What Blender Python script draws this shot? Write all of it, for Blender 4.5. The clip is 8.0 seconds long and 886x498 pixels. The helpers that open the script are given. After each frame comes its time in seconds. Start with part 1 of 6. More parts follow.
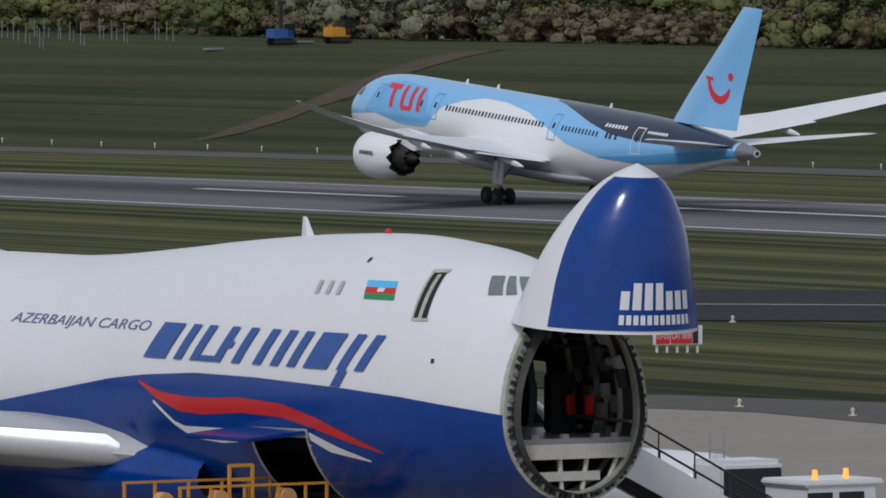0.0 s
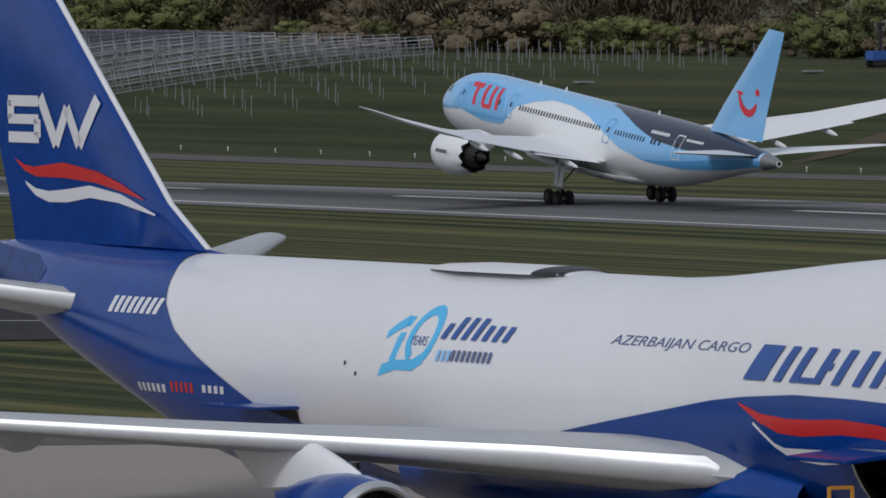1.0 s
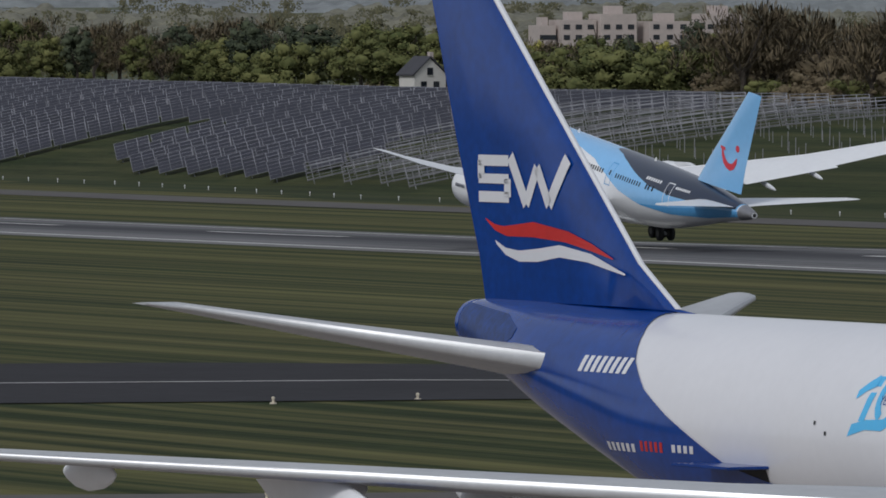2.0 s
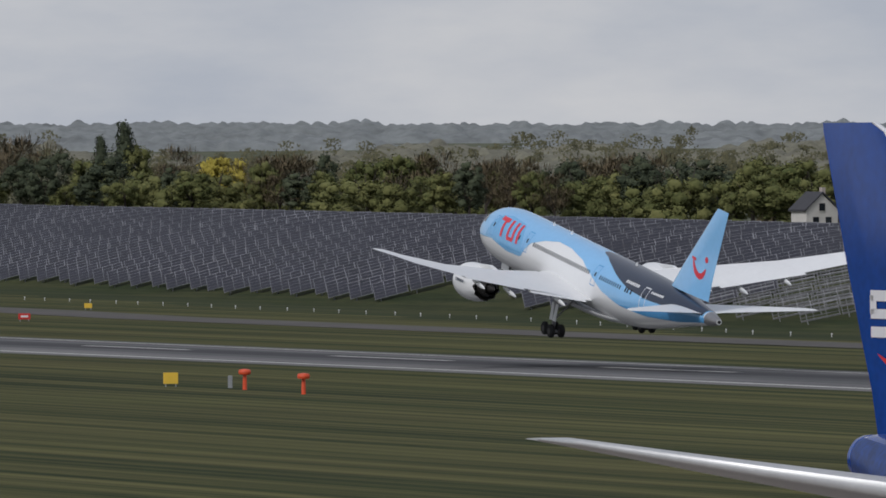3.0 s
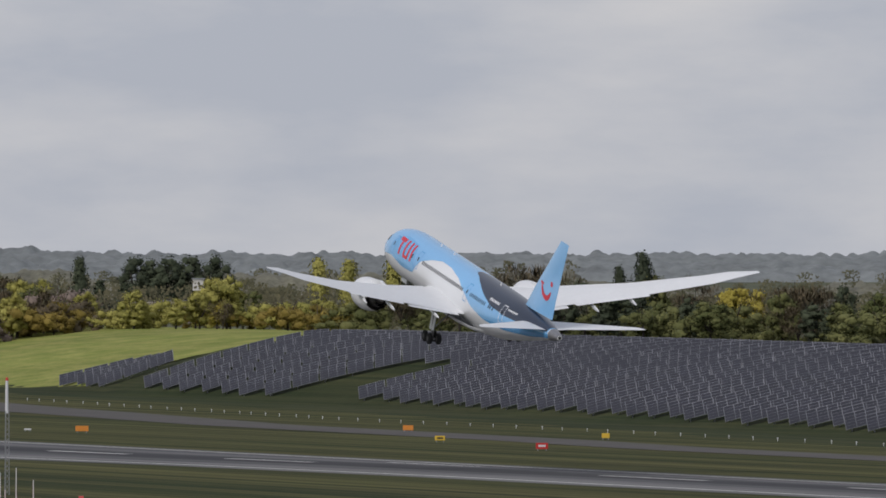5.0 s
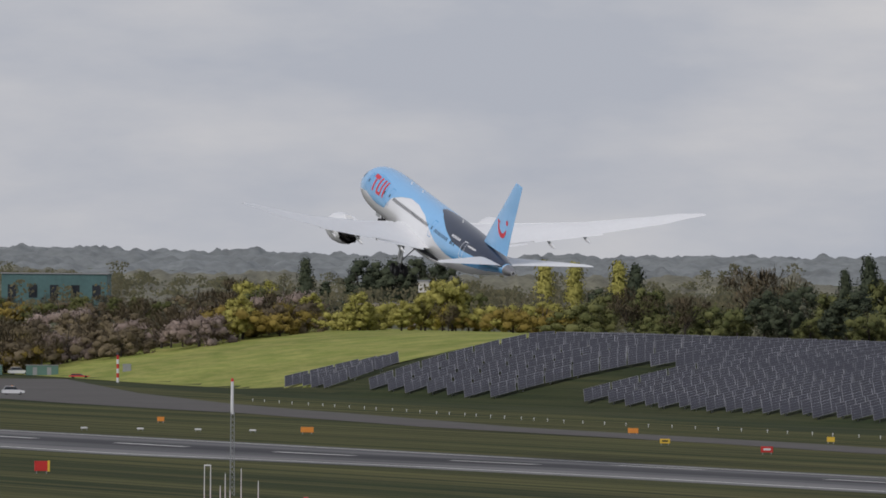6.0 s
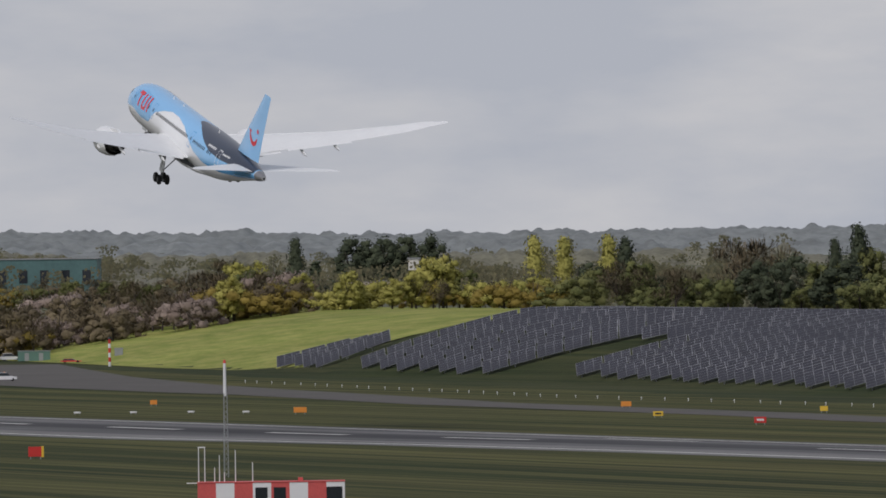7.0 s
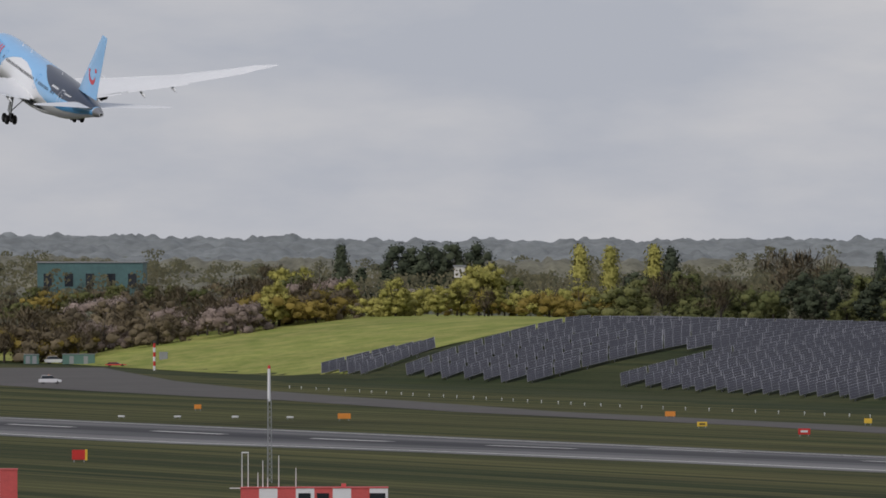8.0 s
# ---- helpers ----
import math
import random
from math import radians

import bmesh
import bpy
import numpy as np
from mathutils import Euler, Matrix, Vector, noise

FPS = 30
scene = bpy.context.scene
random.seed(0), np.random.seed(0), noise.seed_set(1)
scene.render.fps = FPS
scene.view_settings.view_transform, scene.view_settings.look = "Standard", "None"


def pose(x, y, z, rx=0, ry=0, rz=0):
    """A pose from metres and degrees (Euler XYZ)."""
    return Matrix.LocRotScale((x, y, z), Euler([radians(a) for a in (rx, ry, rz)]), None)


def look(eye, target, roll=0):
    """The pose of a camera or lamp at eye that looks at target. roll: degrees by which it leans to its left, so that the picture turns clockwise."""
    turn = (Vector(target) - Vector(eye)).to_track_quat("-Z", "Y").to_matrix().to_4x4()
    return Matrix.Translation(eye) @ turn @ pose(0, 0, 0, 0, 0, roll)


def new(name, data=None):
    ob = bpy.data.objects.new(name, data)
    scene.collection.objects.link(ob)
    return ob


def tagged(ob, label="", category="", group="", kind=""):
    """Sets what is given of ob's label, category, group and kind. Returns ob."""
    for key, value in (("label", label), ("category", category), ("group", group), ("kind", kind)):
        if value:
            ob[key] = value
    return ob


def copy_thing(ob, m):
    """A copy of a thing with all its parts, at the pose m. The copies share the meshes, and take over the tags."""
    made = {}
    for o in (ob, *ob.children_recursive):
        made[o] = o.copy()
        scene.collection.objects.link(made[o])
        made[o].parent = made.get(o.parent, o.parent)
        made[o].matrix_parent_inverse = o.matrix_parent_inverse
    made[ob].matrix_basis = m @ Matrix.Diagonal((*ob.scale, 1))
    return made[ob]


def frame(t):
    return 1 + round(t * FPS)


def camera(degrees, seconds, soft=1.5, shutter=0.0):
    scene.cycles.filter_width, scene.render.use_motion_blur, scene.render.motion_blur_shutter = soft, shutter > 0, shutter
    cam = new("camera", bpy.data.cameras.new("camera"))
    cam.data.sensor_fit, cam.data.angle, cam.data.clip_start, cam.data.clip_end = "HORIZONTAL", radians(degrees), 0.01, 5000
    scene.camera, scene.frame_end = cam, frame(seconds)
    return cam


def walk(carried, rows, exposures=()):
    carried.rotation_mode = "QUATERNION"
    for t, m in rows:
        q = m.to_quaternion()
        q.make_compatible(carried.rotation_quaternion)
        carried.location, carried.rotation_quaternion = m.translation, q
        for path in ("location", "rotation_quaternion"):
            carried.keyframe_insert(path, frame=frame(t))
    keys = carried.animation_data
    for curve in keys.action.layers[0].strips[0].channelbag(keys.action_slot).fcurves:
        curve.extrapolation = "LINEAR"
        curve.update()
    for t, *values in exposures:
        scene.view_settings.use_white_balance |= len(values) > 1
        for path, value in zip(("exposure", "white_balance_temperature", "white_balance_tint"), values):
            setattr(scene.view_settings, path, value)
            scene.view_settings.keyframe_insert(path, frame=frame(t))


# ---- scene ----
cam = camera(5.23, 8.0, soft=1.7)
EYE = (0.0, 0.0, 20.04)


def aim(pan, tilt, roll):
    """Pose of the panning camera: degrees to the left, up, and lean."""
    a, e = radians(pan), radians(tilt)
    way = Vector((-math.sin(a) * math.cos(e), math.cos(a) * math.cos(e), math.sin(e)))
    return look(EYE, Vector(EYE) + 100 * way, roll)


CAMERA_ROWS = [
    (0.0, -9.305, -1.825, 0.044), (0.5, -7.658, -1.821, -0.212), (1.0, -5.764, -1.690, -0.148), (1.5, -4.142, -1.595, -0.084),
    (2.0, -2.989, -1.330, -0.124), (2.2, -2.451, -1.184, -0.012), (3.3, -0.177, -0.326, -0.130), (3.5, 0.135, -0.237, 0.012),
    (4.0, 1.056, -0.102, 0.182), (4.2, 1.362, -0.029, 0.109), (5.3, 2.812, 0.288, 0.421), (5.5, 3.132, 0.288, 0.542),
    (6.0, 3.720, 0.253, 0.499), (6.5, 3.624, 0.259, 0.049), (7.0, 3.658, 0.118, -0.715), (7.5, 3.678, 0.154, -0.462),
    (8.0, 3.929, 0.165, -0.042)]
walk(cam, [(t, aim(p, e, r)) for t, p, e, r in CAMERA_ROWS], exposures=[(0.0, -0.31, 5800, 10), (1.5, -0.48, 5800, 10), (2.2, -0.36, 5900, 10), (3.5, -0.24, 6020, 12), (8.0, -0.26, 6120, 13)])

# ---- light ----
SUN_EL, SUN_AZ = radians(42), radians(215)          # azimuth clockwise from +y
world = bpy.data.worlds.new("sky")
scene.world = world
world.use_nodes = True
wn, wl = world.node_tree.nodes, world.node_tree.links
wn.clear()
w_out, w_bg, w_sky = wn.new("ShaderNodeOutputWorld"), wn.new("ShaderNodeBackground"), wn.new("ShaderNodeTexSky")
w_sky.sky_type, w_sky.sun_disc, w_sky.sun_elevation, w_sky.sun_rotation = "NISHITA", False, SUN_EL, SUN_AZ
w_sky.dust_density = 4.0
w_co, w_map = wn.new("ShaderNodeTexCoord"), wn.new("ShaderNodeMapping")
w_map.inputs["Scale"].default_value = (15, 15, 48)
w_no, w_no2 = wn.new("ShaderNodeTexNoise"), wn.new("ShaderNodeTexNoise")
w_no.inputs["Scale"].default_value, w_no.inputs["Detail"].default_value, w_no.inputs["Roughness"].default_value = 1.6, 7, 0.55
w_no2.inputs["Scale"].default_value, w_no2.inputs["Detail"].default_value = 0.6, 3
w_ra = wn.new("ShaderNodeValToRGB")
w_ra.color_ramp.elements[0].position, w_ra.color_ramp.elements[0].color = 0.41, (5.35, 5.5, 5.75, 1)
w_ra.color_ramp.elements[1].position, w_ra.color_ramp.elements[1].color = 0.66, (7.6, 7.3, 6.85, 1)
w_add, w_mix = wn.new("ShaderNodeMath"), wn.new("ShaderNodeMixRGB")
w_add.operation = "MULTIPLY_ADD"
w_add.inputs[1].default_value = 0.6
w_mul = wn.new("ShaderNodeMath")
w_mul.operation = "MULTIPLY"
w_mul.inputs[1].default_value = 0.42
w_sep, w_cov = wn.new("ShaderNodeSeparateXYZ"), wn.new("ShaderNodeMapRange")
w_cov.inputs["From Min"].default_value, w_cov.inputs["From Max"].default_value = 0.08, 0.7
w_cov.inputs["To Min"].default_value, w_cov.inputs["To Max"].default_value = 0.95, 0.55
wl.new(w_co.outputs["Generated"], w_sep.inputs[0])
wl.new(w_sep.outputs["Z"], w_cov.inputs["Value"])
wl.new(w_cov.outputs[0], w_mix.inputs[0])
wl.new(w_co.outputs["Generated"], w_map.inputs["Vector"])
wl.new(w_map.outputs["Vector"], w_no.inputs["Vector"])
wl.new(w_map.outputs["Vector"], w_no2.inputs["Vector"])
wl.new(w_no2.outputs["Fac"], w_mul.inputs[0])
wl.new(w_no.outputs["Fac"], w_add.inputs[0])
wl.new(w_mul.outputs[0], w_add.inputs[2])
wl.new(w_add.outputs[0], w_ra.inputs["Fac"])
wl.new(w_sky.outputs[0], w_mix.inputs[1])
wl.new(w_ra.outputs[0], w_mix.inputs[2])
wl.new(w_mix.outputs[0], w_bg.inputs["Color"])
w_bg.inputs["Strength"].default_value = 0.1
wl.new(w_bg.outputs[0], w_out.inputs["Surface"])
sun = new("sun", bpy.data.lights.new("sun", "SUN"))
sun.data.energy, sun.data.angle, sun.data.color = 1.5, radians(10), (1.0, 0.95, 0.87)
sun.rotation_euler = (math.pi / 2 - SUN_EL, 0, -SUN_AZ + math.pi)


# ---- materials ----
def mat(name, base, rough=0.6, metal=0.0, vary=0.12, scale=1.0, fine=6.0, bump=0.0, coat=0.0, tint=None, per_object=0.0):
    """A surface with broad stains and fine grain of its base colour; sizes in metres."""
    m = bpy.data.materials.new(name)
    m.use_nodes = True
    n, l = m.node_tree.nodes, m.node_tree.links
    b = n["Principled BSDF"]
    b.inputs["Metallic"].default_value, b.inputs["Roughness"].default_value = metal, rough
    b.inputs["Coat Weight"].default_value, b.inputs["Coat Roughness"].default_value = coat, 0.08
    co = n.new("ShaderNodeTexCoord")
    n1, n2 = n.new("ShaderNodeTexNoise"), n.new("ShaderNodeTexNoise")
    n1.inputs["Scale"].default_value, n1.inputs["Detail"].default_value = 1.0 / scale, 4
    n2.inputs["Scale"].default_value, n2.inputs["Detail"].default_value = fine / scale, 5
    l.new(co.outputs["Object"], n1.inputs["Vector"])
    l.new(co.outputs["Object"], n2.inputs["Vector"])
    mx = n.new("ShaderNodeMath")
    mx.operation = "ADD"
    l.new(n1.outputs["Fac"], mx.inputs[0])
    l.new(n2.outputs["Fac"], mx.inputs[1])
    rmp = n.new("ShaderNodeValToRGB")
    tint = tint or base
    rmp.color_ramp.elements[0].position, rmp.color_ramp.elements[1].position = 0.25, 0.75
    rmp.color_ramp.elements[0].color = (*[c * (1 - vary) for c in base], 1)
    rmp.color_ramp.elements[1].color = (*[min(1, c * (1 + vary)) for c in tint], 1)
    half = n.new("ShaderNodeMath")
    half.operation = "MULTIPLY"
    half.inputs[1].default_value = 0.5
    l.new(mx.outputs[0], half.inputs[0])
    l.new(half.outputs[0], rmp.inputs["Fac"])
    colour = rmp.outputs[0]
    if per_object:
        info, hsv = n.new("ShaderNodeObjectInfo"), n.new("ShaderNodeHueSaturation")
        span = n.new("ShaderNodeMapRange")
        span.inputs["To Min"].default_value, span.inputs["To Max"].default_value = 1 - per_object, 1 + per_object
        l.new(info.outputs["Random"], span.inputs["Value"])
        l.new(span.outputs[0], hsv.inputs["Value"])
        l.new(colour, hsv.inputs["Color"])
        colour = hsv.outputs[0]
    l.new(colour, b.inputs["Base Color"])
    if bump:
        bp = n.new("ShaderNodeBump")
        bp.inputs["Strength"].default_value, bp.inputs["Distance"].default_value = bump, 0.05
        l.new(n2.outputs["Fac"], bp.inputs["Height"])
        l.new(bp.outputs[0], b.inputs["Normal"])
    return m


def leaf_mat(name, a, b, rough=0.8):
    """Foliage, each clump of leaves with a shade of its own."""
    m = bpy.data.materials.new(name)
    m.use_nodes = True
    n, l = m.node_tree.nodes, m.node_tree.links
    p = n["Principled BSDF"]
    p.inputs["Roughness"].default_value = rough
    p.inputs["Specular IOR Level"].default_value = 0.15
    geo, info, add, rmp = n.new("ShaderNodeNewGeometry"), n.new("ShaderNodeObjectInfo"), n.new("ShaderNodeMath"), n.new("ShaderNodeValToRGB")
    add.operation = "MULTIPLY_ADD"
    add.inputs[1].default_value = 0.65
    l.new(geo.outputs["Random Per Island"], add.inputs[0])
    sc = n.new("ShaderNodeMath")
    sc.operation = "MULTIPLY"
    sc.inputs[1].default_value = 0.35
    l.new(info.outputs["Random"], sc.inputs[0])
    l.new(sc.outputs[0], add.inputs[2])
    rmp.color_ramp.elements[0].color, rmp.color_ramp.elements[1].color = (*a, 1), (*b, 1)
    l.new(add.outputs[0], rmp.inputs["Fac"])
    l.new(rmp.outputs[0], p.inputs["Base Color"])
    return m


PHI = radians(23.833)
FW, LE = Vector((-math.sin(PHI), math.cos(PHI), 0)), Vector((-math.cos(PHI), -math.sin(PHI), 0))
RUNWAY_O = Vector((0, 1017.5, 0))


def striped_grass(name, dry, green, dark, period, strength, turn=0.0, rubber=None):
    """Mown grass: bands along the runway, with worn and lush patches."""
    m = bpy.data.materials.new(name)
    m.use_nodes = True
    n, l = m.node_tree.nodes, m.node_tree.links
    p = n["Principled BSDF"]
    p.inputs["Roughness"].default_value = 0.9
    p.inputs["Specular IOR Level"].default_value = 0.1
    co, mp = n.new("ShaderNodeTexCoord"), n.new("ShaderNodeMapping")
    mp.inputs["Rotation"].default_value = (0, 0, -PHI - turn)
    l.new(co.outputs["Object"], mp.inputs["Vector"])
    st = n.new("ShaderNodeMapping")
    st.inputs["Scale"].default_value = (1.0 / period, 0.0015, 1)
    l.new(mp.outputs[0], st.inputs["Vector"])
    band = n.new("ShaderNodeTexNoise")
    band.inputs["Scale"].default_value, band.inputs["Detail"].default_value, band.inputs["Roughness"].default_value = 1.0, 8, 0.75
    l.new(st.outputs[0], band.inputs["Vector"])
    big, fine = n.new("ShaderNodeTexNoise"), n.new("ShaderNodeTexNoise")
    big.inputs["Scale"].default_value, big.inputs["Detail"].default_value = 0.02, 6
    fine.inputs["Scale"].default_value, fine.inputs["Detail"].default_value = 0.8, 6
    l.new(co.outputs["Object"], big.inputs["Vector"])
    l.new(co.outputs["Object"], fine.inputs["Vector"])
    r1, r2 = n.new("ShaderNodeValToRGB"), n.new("ShaderNodeValToRGB")
    r1.color_ramp.elements[0].position, r1.color_ramp.elements[1].position = 0.42, 0.60
    r1.color_ramp.elements[0].color, r1.color_ramp.elements[1].color = (*dark, 1), (*dry, 1)
    l.new(band.outputs["Fac"], r1.inputs["Fac"])
    r2.color_ramp.elements[0].position, r2.color_ramp.elements[1].position = 0.3, 0.7
    r2.color_ramp.elements[0].color = (*[c * 0.5 for c in green], 1)
    r2.color_ramp.elements[1].color = (*[c * 1.5 for c in green], 1)
    av = n.new("ShaderNodeMath")
    av.operation = "MULTIPLY_ADD"
    av.inputs[1].default_value = 0.5
    hv = n.new("ShaderNodeMath")
    hv.operation = "MULTIPLY"
    hv.inputs[1].default_value = 0.5
    l.new(fine.outputs["Fac"], hv.inputs[0])
    l.new(big.outputs["Fac"], av.inputs[0])
    l.new(hv.outputs[0], av.inputs[2])
    l.new(av.outputs[0], r2.inputs["Fac"])
    mx = n.new("ShaderNodeMixRGB")
    mx.inputs[0].default_value = strength
    l.new(r2.outputs[0], mx.inputs[1])
    l.new(r1.outputs[0], mx.inputs[2])
    colour = mx.outputs[0]
    if rubber:
        # tyre rubber worn into the middle of the runway
        off, sep, wide, ab = n.new("ShaderNodeMapping"), n.new("ShaderNodeSeparateXYZ"), n.new("ShaderNodeMapRange"), n.new("ShaderNodeMath")
        off.inputs["Location"].default_value = (-RUNWAY_O.y * math.sin(PHI), 0, 0)
        off.inputs["Rotation"].default_value = (0, 0, -PHI)
        l.new(co.outputs["Object"], off.inputs["Vector"])
        l.new(off.outputs[0], sep.inputs[0])
        ab.operation = "ABSOLUTE"
        l.new(sep.outputs["X"], ab.inputs[0])
        wide.inputs["From Min"].default_value, wide.inputs["From Max"].default_value = 3, 13
        wide.inputs["To Min"].default_value, wide.inputs["To Max"].default_value = 0.75, 0.0
        l.new(ab.outputs[0], wide.inputs["Value"])
        worn = n.new("ShaderNodeMixRGB")
        worn.inputs[2].default_value = (*rubber, 1)
        l.new(wide.outputs[0], worn.inputs[0])
        l.new(colour, worn.inputs[1])
        colour = worn.outputs[0]
    l.new(colour, p.inputs["Base Color"])
    bp = n.new("ShaderNodeBump")
    bp.inputs["Strength"].default_value, bp.inputs["Distance"].default_value = 0.6, 0.1
    l.new(fine.outputs["Fac"], bp.inputs["Height"])
    l.new(bp.outputs[0], p.inputs["Normal"])
    return m


M_GRASS = striped_grass("grass", (0.165, 0.142, 0.056), (0.03, 0.048, 0.009), (0.009, 0.014, 0.0035), 4.5, 0.62)
M_HILL = striped_grass("hill_grass", (0.085, 0.082, 0.034), (0.03, 0.042, 0.013), (0.016, 0.024, 0.008), 9.0, 0.5)
# Mown field, brightened: a patch of sun is put into its colour.
M_FIELD = striped_grass("sunlit_field_grass", (0.36, 0.33, 0.11), (0.24, 0.27, 0.06), (0.16, 0.20, 0.04), 16.0, 0.6, 0.9)
# Far land is paler: haze put into the colour beyond 2500 m.
M_FAR = striped_grass("hazed_far_land", (0.16, 0.16, 0.10), (0.11, 0.12, 0.08), (0.08, 0.09, 0.06), 80.0, 0.5)
M_RUNWAY = striped_grass("runway_asphalt", (0.23, 0.225, 0.22), (0.17, 0.17, 0.172), (0.08, 0.08, 0.085), 6.0, 0.65, 0.0, (0.035, 0.035, 0.04))
M_TAXI = mat("taxiway_asphalt", (0.032, 0.031, 0.034), 0.9, vary=0.3, scale=14, fine=12, bump=0.3)
M_SIDE = mat("worn_asphalt", (0.105, 0.098, 0.092), 0.85, vary=0.2, scale=20, fine=12)
M_APRON = mat("apron_concrete", (0.29, 0.255, 0.225), 0.85, vary=0.12, scale=9, fine=14, bump=0.2)
M_DIRT = mat("bare_earth", (0.085, 0.066, 0.045), 0.95, vary=0.35, scale=5, fine=8, bump=0.5)
for m_flat in (M_TAXI, M_SIDE, M_APRON, M_DIRT):
    m_flat.node_tree.nodes["Principled BSDF"].inputs["Specular IOR Level"].default_value = 0.12
M_LINE = mat("road_marking", (0.62, 0.61, 0.58), 0.8, vary=0.25, scale=2)
M_WHITE = mat("white_paint", (0.74, 0.74, 0.76), 0.28, vary=0.035, scale=3.5, fine=9, coat=0.4)
M_WHITE2 = mat("white_enamel", (0.80, 0.81, 0.82), 0.3, vary=0.03, scale=3, fine=9, coat=0.3)
M_BLUE = mat("royal_blue_paint", (0.002, 0.042, 0.245), 0.16, vary=0.28, scale=2.2, fine=6)
M_RED = mat("red_paint", (0.55, 0.022, 0.02), 0.22, vary=0.1, scale=2)
M_INK = mat("blue_lettering", (0.03, 0.09, 0.33), 0.35, vary=0.08, scale=1)
M_GREY_INK = mat("slate_lettering", (0.10, 0.13, 0.27), 0.4, vary=0.08, scale=1)
M_CYAN = mat("cyan_paint", (0.10, 0.50, 0.86), 0.35, vary=0.06, scale=1)
M_SKY = mat("pale_blue_paint", (0.24, 0.52, 0.86), 0.25, vary=0.05, scale=3, coat=0.5)
M_MIDBLUE = mat("mid_blue_paint", (0.11, 0.37, 0.72), 0.25, vary=0.1, scale=2, coat=0.5)
M_NAVY = mat("navy_paint", (0.018, 0.028, 0.055), 0.3, vary=0.2, scale=2, coat=0.4)
M_SMILE = mat("bright_red_paint", (0.66, 0.03, 0.05), 0.35, vary=0.05, scale=2)
M_METAL = mat("bare_aluminium", (0.52, 0.53, 0.54), 0.38, metal=0.5, vary=0.1, scale=1.6, fine=7)
M_WING = mat("wing_grey", (0.44, 0.45, 0.46), 0.42, vary=0.1, scale=2.5, fine=6)
M_WINGW = mat("wing_white", (0.78, 0.79, 0.80), 0.4, vary=0.05, scale=3, fine=6)
# Near black: shade of openings, ducts and undersides put into the colour.
M_DARK = mat("recess_shade", (0.012, 0.012, 0.014), 0.7, vary=0.4, scale=0.6)
M_RUBBER = mat("tyre_rubber", (0.014, 0.014, 0.015), 0.85, vary=0.2, scale=0.3)
M_STEEL = mat("gear_steel", (0.30, 0.30, 0.31), 0.4, metal=0.6, vary=0.2, scale=0.3)
M_HOT = mat("exhaust_metal", (0.05, 0.047, 0.045), 0.45, metal=0.7, vary=0.3, scale=0.5)
M_PRIMER = mat("primer_frame", (0.42, 0.43, 0.36), 0.6, vary=0.45, scale=0.25, fine=5)
M_BEAM = mat("beam_cream", (0.55, 0.53, 0.47), 0.6, vary=0.15, scale=0.5)
M_BLIND = mat("window_blind", (0.42, 0.43, 0.45), 0.3, vary=0.1, scale=0.3)
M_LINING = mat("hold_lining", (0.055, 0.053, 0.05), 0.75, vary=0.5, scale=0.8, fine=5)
M_GLASS = mat("cockpit_glass", (0.16, 0.19, 0.19), 0.06, vary=0.15, scale=0.8, coat=0.8)
M_PORT = mat("window_glass", (0.02, 0.024, 0.03), 0.1, vary=0.2, scale=0.5)
M_YELLOW = mat("yellow_enamel", (0.60, 0.27, 0.02), 0.45, vary=0.15, scale=0.5)
M_SIGNY = mat("sign_yellow", (0.75, 0.50, 0.05), 0.5, vary=0.08, scale=0.6)
M_SIGNO = mat("sign_orange", (0.72, 0.27, 0.04), 0.5, vary=0.08, scale=0.6)
M_SIGNR = mat("sign_red", (0.55, 0.03, 0.025), 0.5, vary=0.08, scale=0.6)
M_POST_O = mat("orange_post", (0.72, 0.09, 0.03), 0.5, vary=0.1, scale=0.4)
M_BLACK = mat("black_enamel", (0.02, 0.02, 0.022), 0.5, vary=0.1, scale=0.4)
M_PANEL = mat("solar_glass", (0.016, 0.016, 0.025), 0.4, vary=0.2, scale=1.4, fine=4, per_object=0.25)
M_FRAME = mat("galvanised_frame", (0.30, 0.31, 0.32), 0.55, metal=0.3, vary=0.1, scale=0.6)
M_RAIL = mat("weathered_rail", (0.26, 0.26, 0.275), 0.6, metal=0.2, vary=0.75, scale=9, fine=2)
M_BARK = mat("bark", (0.055, 0.045, 0.036), 0.9, vary=0.3, scale=0.8)
M_BRICK = mat("pale_render", (0.62, 0.60, 0.56), 0.8, vary=0.08, scale=3)
M_ROOF = mat("slate_roof", (0.05, 0.05, 0.058), 0.8, vary=0.2, scale=1.5)
# Cladding lightened: the haze before the far towers is in this colour.
M_TOWER = mat("hazed_cladding", (0.46, 0.40, 0.37), 0.8, vary=0.12, scale=8)
# Teal with some haze mixed in, for the distant warehouse.
M_SHED = mat("hazed_teal_shed", (0.075, 0.15, 0.15), 0.6, vary=0.25, scale=6)
M_GREENBOX = mat("green_cabin", (0.10, 0.19, 0.16), 0.6, vary=0.1, scale=2)
M_BEACON = bpy.data.materials.new("amber_beacon")
M_BEACON.use_nodes = True
M_BEACON.node_tree.nodes["Principled BSDF"].inputs["Base Color"].default_value = (0.9, 0.25, 0.02, 1)
M_BEACON.node_tree.nodes["Principled BSDF"].inputs["Emission Color"].default_value = (1.0, 0.35, 0.05, 1)
M_BEACON.node_tree.nodes["Principled BSDF"].inputs["Emission Strength"].default_value = 1.5
L_GREEN = leaf_mat("leaf_green", (0.068, 0.085, 0.03), (0.185, 0.185, 0.07))
